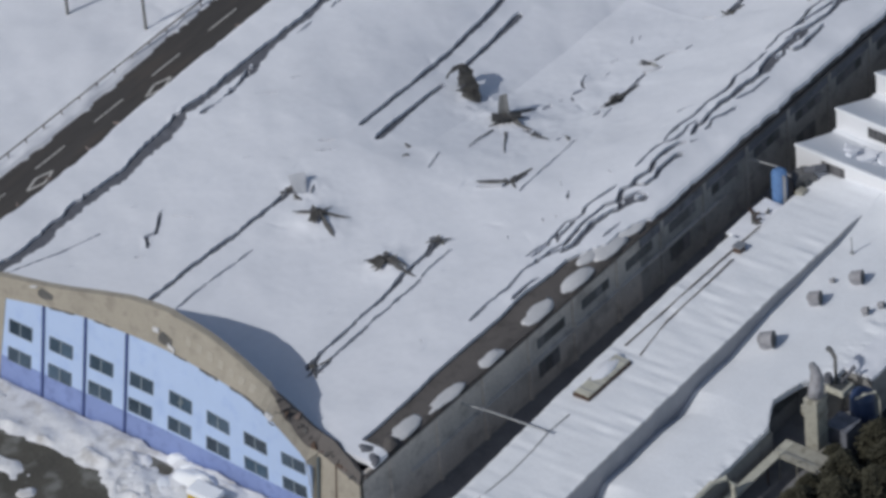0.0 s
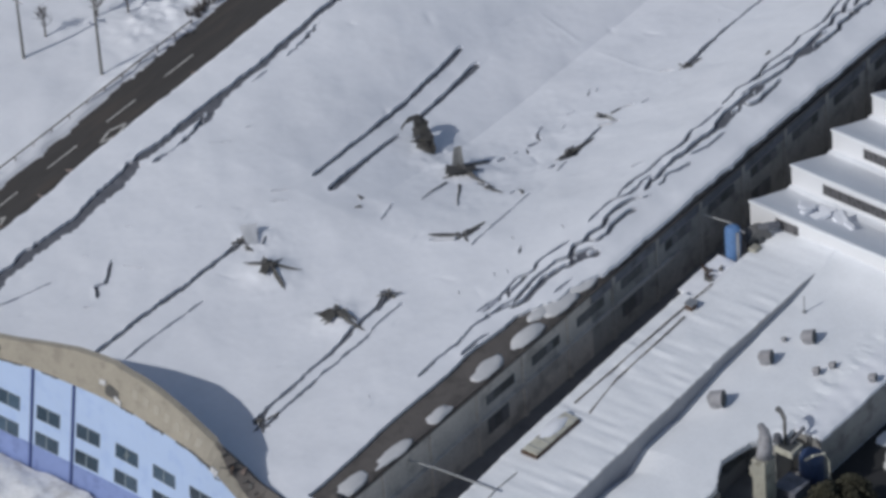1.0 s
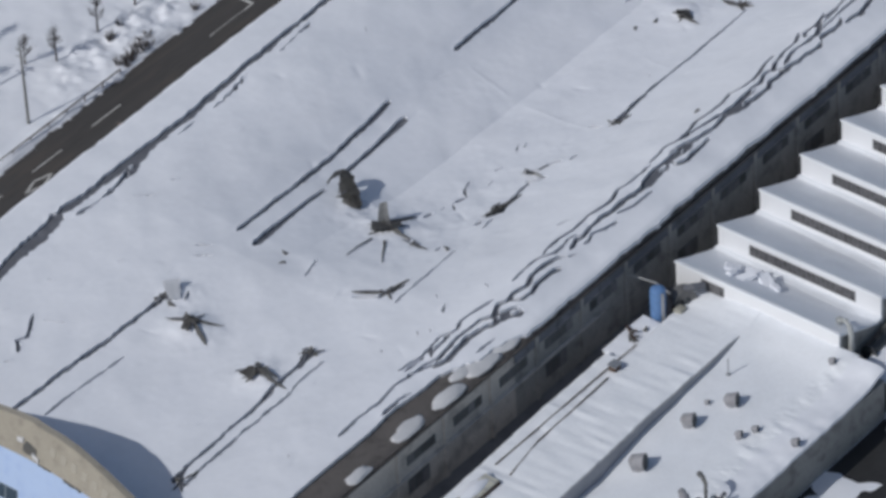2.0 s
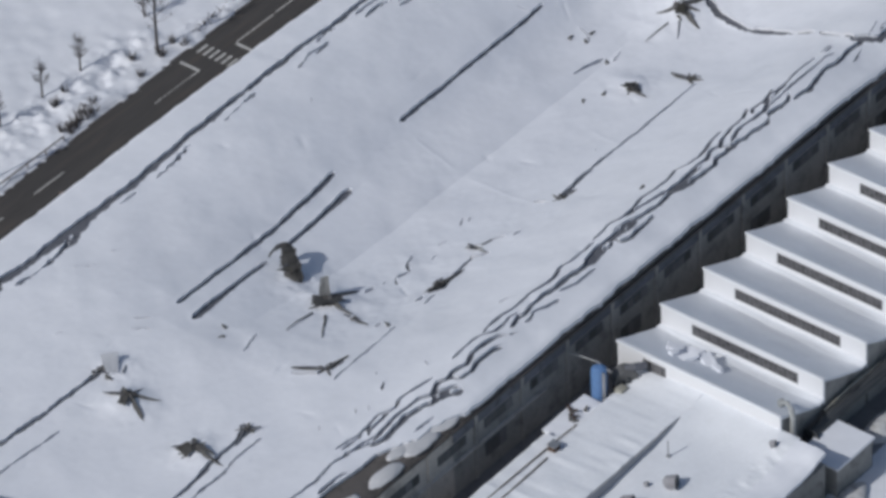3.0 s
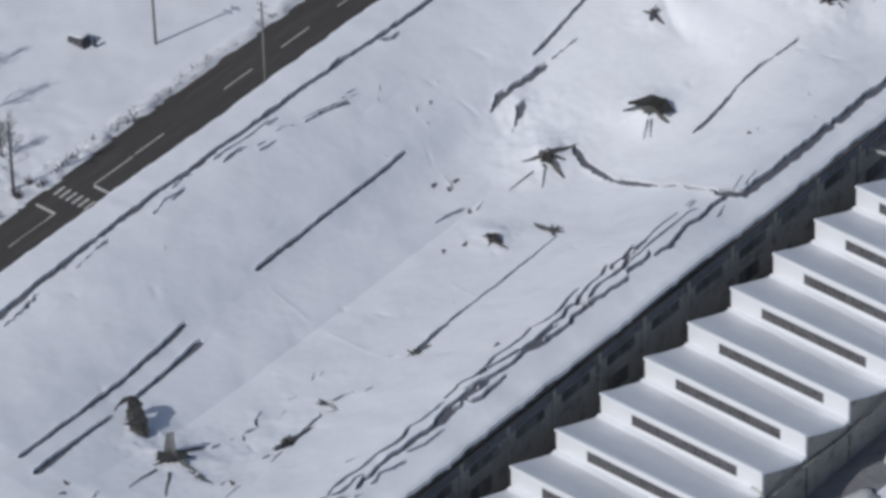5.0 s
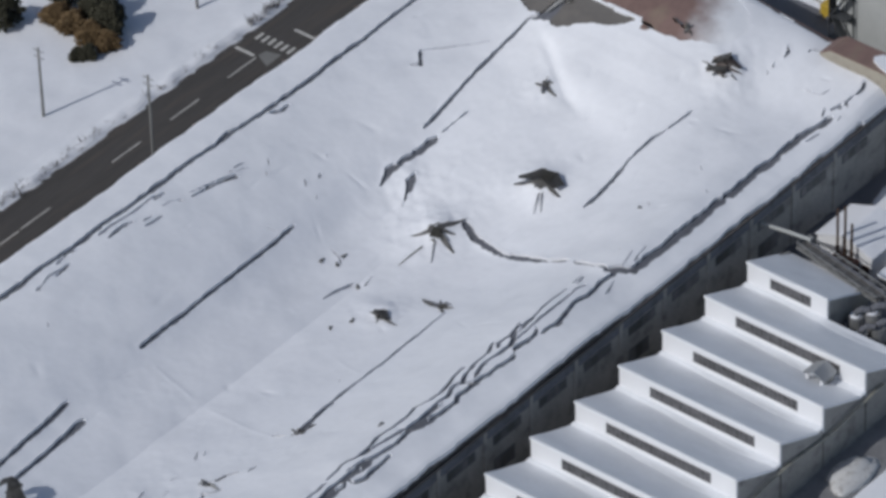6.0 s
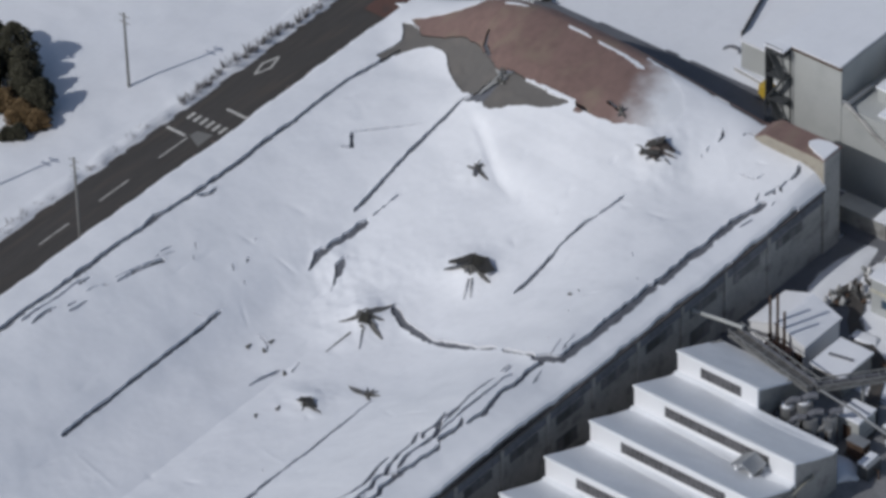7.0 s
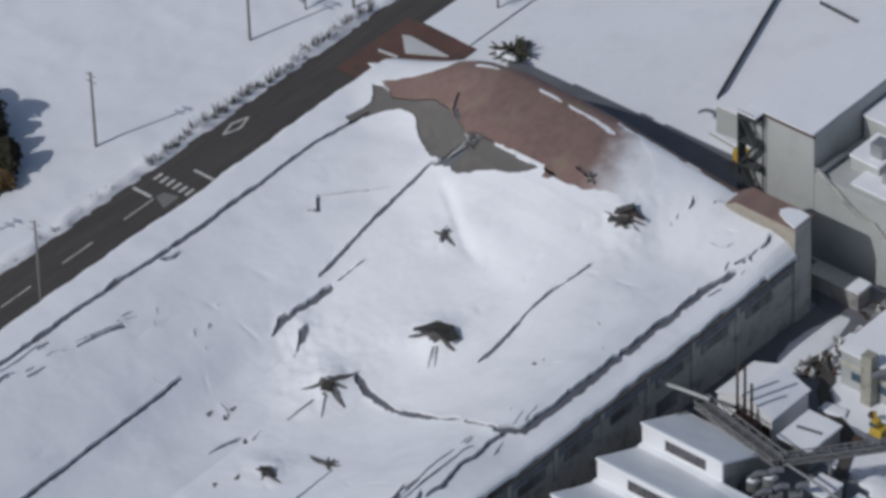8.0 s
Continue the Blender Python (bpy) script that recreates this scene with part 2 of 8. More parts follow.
def tube(points, radii, sides=8, bm=None):
    """A round bar along points, capped."""
    bm = bm or bmesh.new()
    pts = [Vector(p) for p in points]
    rings = []
    for i, p in enumerate(pts):
        d = (pts[min(i + 1, len(pts) - 1)] - pts[max(i - 1, 0)]).normalized()
        a = d.orthogonal().normalized()
        b = d.cross(a)
        r = radii[i] if isinstance(radii, (list, tuple)) else radii
        rings.append([bm.verts.new(p + r * (math.cos(k * math.tau / sides) * a + math.sin(k * math.tau / sides) * b)) for k in range(sides)])
    for r0, r1 in zip(rings, rings[1:]):
        q = min(range(sides), key=lambda s: (r1[s].co - r0[0].co).length)
        for k in range(sides):
            bm.faces.new((r0[k], r0[(k + 1) % sides], r1[(k + 1 + q) % sides], r1[(k + q) % sides]))
    bm.faces.new(rings[0][::-1])
    bm.faces.new(rings[-1])
    return bm


def beam(a, b, w, h, bm=None):
    """A rectangular bar from a to b."""
    bm = bm or bmesh.new()
    a, b = Vector(a), Vector(b)
    d = (b - a).normalized()
    s = d.cross(Vector((0, 0, 1)))
    s = (s if s.length > 0.01 else Vector((1, 0, 0))).normalized()
    u = s.cross(d)
    ring = [[bm.verts.new(p + s * (w / 2 * i) + u * (h / 2 * j)) for i, j in ((-1, -1), (1, -1), (1, 1), (-1, 1))] for p in (a, b)]
    for k in range(4):
        bm.faces.new((ring[0][k], ring[0][(k + 1) % 4], ring[1][(k + 1) % 4], ring[1][k]))
    bm.faces.new(ring[0][::-1])
    bm.faces.new(ring[1])
    return bm


def prism(profile, axis, lo, hi):
    """Extrudes a closed profile: axis "x" takes (y, z) pairs, "y" takes (x, z), "z" takes (x, y)."""
    bm = bmesh.new()
    place = {"x": lambda p, e: (e, p[0], p[1]), "y": lambda p, e: (p[0], e, p[1]), "z": lambda p, e: (p[0], p[1], e)}[axis]
    a = [bm.verts.new(place(p, lo)) for p in profile]
    b = [bm.verts.new(place(p, hi)) for p in profile]
    bm.faces.new(a)
    bm.faces.new(b[::-1])
    for i in range(len(a)):
        j = (i + 1) % len(a)
        bm.faces.new((a[i], b[i], b[j], a[j]))
    return bm


# smooth random relief, in metres per wave
TABLES = {}


def relief(x, y, size, seed=0):
    if seed not in TABLES:
        TABLES[seed] = np.random.RandomState(seed + 7).rand(256, 256) * 2 - 1
    t = TABLES[seed]
    u, v = np.asarray(x, float) / size + 1000.3, np.asarray(y, float) / size + 1000.7
    i, j = np.floor(u).astype(int), np.floor(v).astype(int)
    a, b = u - i, v - j
    a, b = a * a * (3 - 2 * a), b * b * (3 - 2 * b)
    i0, i1, j0, j1 = i % 256, (i + 1) % 256, j % 256, (j + 1) % 256
    return t[i0, j0] * (1 - a) * (1 - b) + t[i1, j0] * a * (1 - b) + t[i0, j1] * (1 - a) * b + t[i1, j1] * a * b


def bank(x, y, seed=0, size=4.0):
    return relief(x, y, size, seed) + 0.5 * relief(x, y, size / 2.1, seed + 1) + 0.25 * relief(x, y, size / 4.3, seed + 2)


def sheet(name, xs, ys, height, mat, parent=None, label="", smooth=True, keep=None, drop=0.0):
    """A height field over grid lines xs and ys; drop adds a rim going down all round."""
    X, Y = np.meshgrid(xs, ys)
    Z = height(X, Y)
    ny, nx = X.shape
    verts = np.stack([X, Y, Z], -1).reshape(-1, 3)
    idx = np.arange(nx * ny).reshape(ny, nx)
    quads = np.stack([idx[:-1, :-1], idx[:-1, 1:], idx[1:, 1:], idx[1:, :-1]], -1)
    if keep is not None:
        quads = quads[keep]
    faces = quads.reshape(-1, 4).tolist()
    verts = verts.tolist()
    if drop:
        loop = list(idx[0, :]) + list(idx[1:, -1]) + list(idx[-1, -2::-1]) + list(idx[-2:0:-1, 0])
        n0 = len(verts)
        ring = [verts[i] for i in loop]
        verts += ring + [(a, b, c - drop) for a, b, c in ring]
        m = len(loop)
        faces += [(n0 + (k + 1) % m, n0 + k, n0 + m + k, n0 + m + (k + 1) % m) for k in range(m)]
    return raw_part(name, verts, faces, mat, parent, label, smooth)


# ---- ground ----
def verge(x, y):
    """How far the snow bank creeps over the road's edge."""
    return np.interp(y, (-20, 35, 45, 60, 80, 110), (-37.6, -37.6, -38.0, -38.7, -39.2, -40.0)) + 0.25 * relief(x, y, 2.1, 28) + 0.15 * relief(x, y, 0.8, 29)


def ground_height(x, y):
    z = 0.16 * bank(x, y, 20, 9.0) + 0.05 * relief(x, y, 1.3, 24)
    ridge = np.exp(-((x - verge(x, y) + 1.0) / 0.9) ** 2) * (0.45 + 0.35 * bank(x, y, 30, 2.6))
    rough = np.exp(-((x + 44.0) / 3.2) ** 2) * np.exp(-((y - 76) / 14) ** 4)
    z = z + ridge + rough * (0.15 + 0.4 * bank(x, y, 33, 1.7) * (1 + 0.8 * relief(x, y, 0.9, 36)) + 0.25 * np.abs(relief(x, y, 1.2, 37)))
    z = np.where(x > verge(x, y) - 3, np.maximum(z, 0.1), z)
    road = (x > verge(x, y)) & (x < -29.0)
    z = np.where(road, -0.15, z)
    inside = (x > -29.0) & (x < 64) & (y > -1) & (y < 172)
    z = np.where(inside, -0.12, z)
    far = np.maximum(np.abs(x) - 110, 0) + np.maximum(np.abs(y - 100) - 190, 0)
    return z * np.exp(-far / 40)


ground_x = np.r_[-3000, -1500, -700, -350, -200, -140, np.arange(-112, -64, 0.8), np.arange(-64, -36.6, 0.3), np.arange(-36.4, 90, 0.8), 110, 150, 250, 500, 1200, 3000]
ground_y = np.r_[-3000, -1500, -700, -350, -200, -120, np.arange(-70, 56, 0.8), np.arange(56, 102, 0.3), np.arange(102, 262, 0.8), 290, 350, 500, 900, 1800, 3000]
tagged(sheet("ground", ground_x, ground_y, ground_height, SNOW), "snow-covered open ground around the factory site", "ground", kind="structure")
road = tagged(sheet("road", np.arange(-40.2, -28.9, 0.7), np.arange(-80, 321, 4.0), lambda x, y: 0.03 + 0.0 * x, ASPHALT), "dark wet two-lane asphalt road cleared of snow", "road", kind="structure")


# ---- road markings ----
def marking(name, label, x0, x1, y0, y1):
    tagged(part(name, box(x0, x1, y0, y1, 0.025, 0.036), ROAD_PAINT, None), label, "road marking", kind="structure")


def centre_x(y):
    return -35.75 - 0.006 * (y - 60)


for k in range(-7, 11):
    if k not in (4, 6):
        y = 29.2 + 9.95 * k + (0 if k < 4 else 1.5) if k < 8 else 125.6 + 10.0 * (k - 9)
        marking("lane_dash", "worn white centre line dash on the road", centre_x(y) - 0.08, centre_x(y) + 0.08, y, y + 4.9)
marking("lane_dash", "worn white centre line dash on the road", -35.9, -35.74, 79.4, 86.7)
marking("lane_dash", "worn white centre line dash on the road", -36.0, -35.84, 93.5, 100.0)
marking("stop_line", "white stop line before the crossing", -38.6, -35.75, 86.7, 87.1)
marking("stop_line", "white stop line before the crossing", -35.75, -33.4, 93.1, 93.5)
for k in range(7):
    marking("crossing_bar", "white pedestrian crossing bar", -38.4 + 0.9 * k, -38.08 + 0.9 * k, 89.4, 91.2)
marking("stop_line", "white stop line before the crossing", -39.4, -36.6, 140.4, 140.85)
marking("stop_line", "white stop line before the crossing", -36.2, -33.2, 147.1, 147.5)
for k in range(7):
    marking("crossing_bar", "white pedestrian crossing bar", -38.8 + 0.95 * k, -38.42 + 0.95 * k, 143.2, 144.6)
for k in range(5):
    marking("crossing_bar", "white pedestrian crossing bar", -38.9 + 0.95 * k, -38.45 + 0.95 * k, 186.5, 189.0)


tagged(part("road_patch", prism([(-36.3, 140.95), (-36.1, 142.1), (-34.2, 142.6), (-34.1, 139.9)], "z", 0.02, 0.034), CONCRETE, None), "pale repaired patch in the asphalt before the crossing", "road", kind="structure")


def diamond(x, y):
    bm = bmesh.new()
    ring = [(x - 0.65, y, 0.04), (x, y - 2.2, 0.04), (x + 0.65, y, 0.04), (x, y + 2.2, 0.04)]
    for a, b in zip(ring, ring[1:] + ring[:1]):
        beam(a, b, 0.24, 0.02, bm)
    tagged(part("diamond_mark", bm, ROAD_PAINT, None), "white diamond warning mark painted on the road", "road marking", kind="structure")


for x, y in ((-33.75, 48.0), (-33.75, 27.9), (-38.1, 156.4)):
    diamond(x, y)

# ---- the collapsed hall: roof shape ----
XL, XR, YN, YF = -27.0, 33.8, 2.2, 170.4
SAG_Y = (0, 20, 46, 56, 64, 76, 90, 115, 122, 128, 137, 150, 159, 164, 171)
SAG_MID = (7.4, 7.6, 7.8, 6.0, 4.2, 3.3, 2.4, 1.1, 1.0, 1.9, 4.5, 8.1, 13.1, 13.8, 13.0)
SAG_SIDE = (7.4, 7.6, 7.8, 6.2, 4.8, 4.0, 3.0, 2.0, 2.2, 3.0, 5.2, 7.6, 10.0, 11.2, 11.6)
# broken trusses that lift the snow: x, y, height, radius
MOUNDS = ((2.9, 31.7, 0.8, 2.8), (13.7, 29.5, 0.6, 2.8), (6.8, 59.4, 0.7, 3.6), (0.9, 60.4, 0.35, 2.6), (-2.1, 35.6, 0.3, 2.2),
          (2.2, 126.1, 1.0, 3.4), (8.1, 136.7, 1.0, 3.2), (6.4, 112.1, 0.6, 2.6), (0.2, 148.0, 0.4, 2.2), (17.2, 158.5, 0.6, 3.2), (-5.4, 130.5, 0.5, 3.0))


CREASES = ((2.2, 87.4, 13.2, 86.4), (-6.2, 88.8, 1.1, 87.7), (7.9, 102.3, 13.9, 100.1))


# the far gable still carries its arch
FAR_X = (-26.7, -22, -17.5, -14.5, -11.6, -6.7, -1, 7, 11, 15, 18.8, 22.7, 25, 27.7, 30.4, 32.4, 33.8)
FAR_Z = (7.2, 9.0, 11.0, 12.6, 13.6, 14.4, 14.35, 14.05, 13.6, 13.1, 12.6, 12.1, 11.6, 11.4, 11.5, 11.0, 9.8)


def along(y, table):
    return sum(w * np.interp(y + d, SAG_Y, table) for d, w in ((-5, 0.16), (-2, 0.34), (2, 0.34), (5, 0.16)))


def roof_z(x, y):
    """The caved-in roof: sagging along the middle, still held up at the eaves and at the far end."""
    x, y = np.asarray(x, float), np.asarray(y, float)
    k = np.clip((x + 11) / 5, 0, 1) * np.clip((24 - x) / 6, 0, 1)
    k = k * k * (3 - 2 * k)
    c = along(y, SAG_MID) * k + along(y, SAG_SIDE) * (1 - k)
    e = 7.2 + 2.6 * np.clip((x - XL) / (XR - XL), 0, 1)
    # flat along the bottom, steep flanks, and shoulders that still rest on the side walls
    u = np.clip(np.where(x < 2, (-3 - x) / 20, (x - 7) / 22), 0, 1)
    u = u * u * (3 - 2 * u)
    z = c + (e - c) * u + 1.0 * np.exp(-((x - 28.4) / 2.8) ** 2) * np.clip((y - 40) / 15, 0, 1) * np.clip((150 - y) / 12, 0, 1)
    w = np.clip((y - 157) / 11, 0, 1)
    w = w * w * (3 - 2 * w)
    return z * (1 - w) + np.interp(x, FAR_X, FAR_Z) * w


def snow_z(x, y):
    z = roof_z(x, y)
    z = z + 0.17 * bank(x, y, 40, 12.0) + 0.05 * bank(x, y, 46, 4.6) + 0.02 * bank(x, y, 50, 2.0)
    # a shallow valley along the middle
    fold = 3.22 - 0.048 * (y - 58)
    z = z + (0.3 - 1.15 * np.exp(-np.abs(x - fold) / 4.5)) * np.clip((y - 45) / 20, 0, 1) * np.clip((122 - y) / 8, 0, 1)
    for mx, my, h, r in MOUNDS:
        d = np.hypot(x - mx, y - my) / r
        z = z + h * np.exp(-1.6 * d * d) + (0.06 * relief(x, y, 0.8, 56) + 0.14 * bank(x, y, 57, 2.3)) * np.exp(-(d / 1.25) ** 2)
    # churned stretch between the broken trusses
    churn = np.exp(-((x - 11.3) / 6) ** 2 - ((y - 65.5) / 16) ** 2) + np.exp(-((x - -0.1) / 7) ** 2 - ((y - 128.3) / 8) ** 2)
    z = z + churn * (0.11 * bank(x, y, 58, 2.4) + 0.025 * relief(x, y, 0.8, 59))
    # the foot of the steep sunny slope below the far arch
    z = z + 0.3 * np.tanh((y - 149.5 + 0.3 * (x - 2)) / 1.4) * np.exp(-((x - 6) / 9) ** 4) * np.exp(-((y - 150) / 9) ** 4)
    # the soft groove on the road side of that slope, and its far rim rolling over the gable
    gx, gy = x + 5.4, y - 153.4
    run, off = gx * 0.868 - gy * 0.496, gx * 0.496 + gy * 0.868
    z = z - 0.3 * np.exp(-((off - 0.25 * np.sin(0.5 * run)) / 0.6) ** 2) * np.clip(run / 3, 0, 1) * np.clip((14 - run) / 4, 0, 1)
    z = z + 0.15 * np.tanh(off / 0.9) * np.exp(-(off / 3.5) ** 2) * np.clip(run / 3, 0, 1) * np.clip((13 - run) / 4, 0, 1)
    z = z - 0.75 * np.clip((y - 168.4) / 2.0, 0, 1) ** 1.5 * np.clip((25 - x) / 2, 0, 1)
    # faint straight creases over the purlins
    for ax, ay, bx, by in CREASES:
        d = math.hypot(bx - ax, by - ay)
        along_, off = ((x - ax) * (bx - ax) + (y - ay) * (by - ay)) / d, ((x - ax) * (by - ay) - (y - ay) * (bx - ax)) / d
        z = z + 0.04 * np.exp(-(off / 0.25) ** 2) * np.clip(along_ / 1.5, 0, 1) * np.clip((d - along_) / 1.5, 0, 1)
    # rounded edges above the eaves
    edge = np.minimum(x - XL, XR - x)
    return z - 0.35 * np.exp(-(np.maximum(edge, 0) / 0.5) ** 2)


# ---- cracks through the snow: points, width at both ends, wander ----
CRACKS = []


def crack(points, start, end, wander):
    CRACKS.append((points, start, end, wander))


# near half, between the gable and the churned middle
crack(((-2.7, 33.4), (-3.2, 21.7), (-4.1, 6.0)), 0.75, 0.5, 0.12)
crack(((0.0, 24.4), (-0.5, 12.0)), 0.25, 0.3, 0.1)
crack(((16.1, 35.0), (17.2, 22.8), (17.6, 11.7)), 0.65, 0.55, 0.12)
crack(((18.2, 34.9), (18.9, 22.5), (19.3, 10.6)), 0.35, 0.5, 0.18)
crack(((16.0, 35.6), (16.4, 32.9)), 1.4, 0.8, 0.1)
crack(((17.5, 14.3), (18.1, 11.1)), 0.5, 1.2, 0.35)
crack(((-7.8, 77.5), (-4.1, 47.2)), 0.7, 0.6, 0.05)
crack(((-5.2, 76.9), (-3.4, 63.5)), 1.0, 0.5, 0.04)
crack(((-2.95, 60.4), (-1.1, 46.4)), 0.6, 1.1, 0.04)
# sunken middle
crack(((-8.3, 89.2), (-9.4, 116.1)), 0.6, 0.45, 0.03)
# along the road-side eave
crack(((-21.0, 2.0), (-20.6, 7.3), (-20.0, 12.2), (-20.5, 20.0), (-20.1, 27.1), (-21.4, 38.6)), 1.5, 1.8, 0.1)
crack(((-21.4, 38.6), (-21.2, 44.5), (-21.3, 53.3), (-21.4, 63.4), (-21.7, 69.6), (-22.1, 79.4)), 1.4, 0.75, 0.1)
crack(((-22.1, 79.4), (-22.4, 89.3), (-22.2, 110.6), (-22.2, 114.7), (-21.9, 128.1)), 0.75, 0.7, 0.1)
crack(((-21.9, 128.1), (-22.0, 142.0), (-22.1, 152.5), (-20.8, 159.9)), 0.75, 0.6, 0.1)
crack(((-19.4, 39.1), (-19.4, 45.3), (-20.6, 53.0)), 0.5, 0.6, 0.3)
crack(((-20.2, 56.2), (-20.3, 59.4)), 0.3, 0.3, 0.2)
crack(((-19.8, 62.2), (-20.4, 69.0)), 0.3, 0.4, 0.3)
crack(((-20.5, 73.9), (-20.8, 80.1)), 0.35, 0.3, 0.3)
crack(((-20.5, 86.3), (-20.8, 92.1)), 0.3, 0.3, 0.3)
crack(((-20.0, 98.9), (-20.3, 102.8)), 0.35, 0.25, 0.3)
crack(((-19.8, 105.7), (-19.0, 108.7)), 0.25, 0.25, 0.3)
crack(((-19.6, 6.5), (-17.0, 12.3), (-15.2, 18.0)), 0.3, 0.25, 0.08)
# near half, between the gable and the churned middle
crack(((-12.5, 24.1), (-10.4, 20.7), (-10.9, 19.6), (-10.0, 19.0), (-9.4, 18.1)), 0.4, 0.5, 0.04)
crack(((-9.6, 16.2), (-8.5, 17.0)), 0.4, 0.2, 0.1)
crack(((18.2, 46.4), (16.9, 58.5)), 0.3, 0.2, 0.12)
crack(((13.6, 45.1), (15.9, 46.5), (16.8, 49.7)), 0.4, 0.7, 0.15)
# sunken middle
crack(((13.3, 114.7), (14.4, 94.4)), 0.35, 0.55, 0.08)
crack(((14.4, 94.4), (15.4, 87.2)), 0.6, 1.1, 0.12)
crack(((12.8, 86.6), (14.3, 87.0)), 0.6, 0.5, 0.2)
# far half, up to the standing arch
crack(((3.9, 128.8), (6.5, 127.6), (11.8, 126.4)), 0.95, 0.85, 0.15)
# sunken middle
crack(((11.6, 126.6), (21.6, 125.3)), 1.1, 0.95, 0.08)
# far half, up to the standing arch
crack(((22.5, 125.1), (28.2, 123.7)), 0.75, 0.8, 0.1)
crack(((-7.8, 136.4), (-8.0, 143.7), (-8.1, 149.6), (-7.3, 154.9)), 0.45, 0.6, 0.1)
crack(((-7.4, 154.6), (-5.5, 155.4), (-4.9, 157.8)), 0.8, 1.3, 0.2)
crack(((-11.2, 164.1), (-10.2, 162.2), (-8.2, 160.7)), 0.26, 0.4, 0.1)
crack(((-7.2, 127.8), (-6.7, 132.0), (-6.0, 136.6)), 0.6, 1.0, 0.3)
crack(((-6.0, 137.2), (-5.3, 141.5)), 0.3, 0.12, 0.12)
crack(((-3.3, 127.2), (-3.8, 129.0), (-4.6, 131.3)), 0.4, 0.75, 0.3)
# along the road-side eave
crack(((-19.3, 109.7), (-17.4, 116.2)), 0.22, 0.25, 0.12)
crack(((-18.3, 115.2), (-17.3, 117.9)), 0.15, 0.12, 0.1)
# far half, up to the standing arch
crack(((-15.0, 142.5), (-13.8, 143.3), (-15.6, 145.3)), 0.4, 0.45, 0.04)
crack(((-15.6, 145.3), (-12.1, 148.6), (-9.8, 150.7)), 0.32, 0.25, 0.06)
# sunken middle
crack(((-11.0, 113.0), (-9.7, 113.7)), 0.12, 0.12, 0.05)
# far half, up to the standing arch
crack(((15.7, 135.1), (15.9, 144.8), (17.5, 152.4)), 0.55, 0.4, 0.16)
# sunken middle
crack(((1.4, 114.8), (0.9, 117.1)), 0.2, 0.2, 0.1)
# far half, up to the standing arch
crack(((28.0, 123.3), (30.5, 125.3), (30.5, 132.8), (30.3, 141.4)), 1.2, 1.05, 0.1)
crack(((29.8, 126.1), (29.0, 129.3)), 0.18, 0.1, 0.1)
crack(((29.3, 124.9), (28.5, 127.5)), 0.2, 0.1, 0.1)
crack(((7.5, 169.5), (15.3, 169.5), (23.6, 169.2)), 0.35, 0.4, 0.05)
crack(((5.1, 159.0), (7.3, 158.6)), 0.3, 0.4, 0.05)
crack(((8.2, 160.5), (11.3, 160.1)), 0.3, 0.4, 0.2)
# faint scratches in the crust
crack(((-17.0, 45.2), (-14.8, 46.9)), 0.30, 0.25, 0.05)
crack(((-15.6, 49.6), (-14.7, 50.6)), 0.28, 0.25, 0.05)
crack(((-6.1, 42.2), (-4.4, 43.7)), 0.30, 0.28, 0.06)
crack(((-5.0, 40.7), (-3.2, 42.3)), 0.30, 0.25, 0.06)
crack(((6.9, 45.2), (5.7, 48.8)), 0.28, 0.25, 0.06)
crack(((24.1, 47.0), (23.1, 48.6)), 0.30, 0.28, 0.05)
crack(((24.7, 53.4), (25.8, 52.6)), 0.26, 0.24, 0.05)
crack(((-15.1, 29.1), (-14.4, 29.7)), 0.26, 0.24, 0.05)
crack(((-10.8, 35.5), (-10.1, 36.4)), 0.28, 0.25, 0.08)
crack(((-11.1, 23.8), (-8.4, 24.8)), 0.28, 0.22, 0.05)
crack(((-15.5, 22.5), (-14.9, 23.4)), 0.26, 0.24, 0.05)
# broken chains across the churned stretch
crack(((8.6, 62.9), (8.5, 64.6)), 0.55, 0.45, 0.10)
crack(((8.9, 65.3), (8.7, 66.5)), 0.25, 0.20, 0.15)
crack(((8.9, 67.4), (10.3, 66.2)), 0.30, 0.35, 0.12)
crack(((9.1, 67.4), (9.4, 68.2), (9.6, 69.2)), 0.45, 0.40, 0.15)
crack(((9.6, 69.1), (8.6, 69.8), (7.7, 72.0)), 0.45, 0.35, 0.12)
crack(((14.8, 63.6), (15.1, 64.0), (14.9, 65.0)), 0.45, 0.50, 0.15)
crack(((16.5, 63.1), (15.8, 65.9)), 0.25, 0.30, 0.10)
crack(((15.2, 65.8), (15.1, 67.2), (15.4, 68.6)), 0.80, 1.30, 0.30)
crack(((15.4, 68.0), (14.6, 71.0)), 0.60, 0.40, 0.10)
crack(((15.0, 68.8), (14.6, 71.8), (14.4, 73.9)), 0.45, 0.50, 0.10)
crack(((13.5, 74.1), (14.9, 74.5), (15.6, 75.5)), 0.70, 0.60, 0.25)
crack(((12.3, 76.1), (13.4, 76.8), (13.8, 78.1), (14.8, 79.0)), 0.30, 0.50, 0.08)
crack(((15.6, 78.8), (15.6, 80.5)), 0.25, 0.25, 0.15)
crack(((8.4, 79.2), (7.4, 80.7)), 0.30, 0.25, 0.10)
crack(((8.6, 80.3), (8.0, 81.5)), 0.25, 0.20, 0.10)
crack(((8.9, 74.8), (9.0, 76.0)), 0.35, 0.30, 0.15)
crack(((10.3, 71.9), (9.8, 73.7)), 0.25, 0.20, 0.15)
crack(((15.6, 83.9), (15.6, 84.6)), 0.25, 0.25, 0.10)
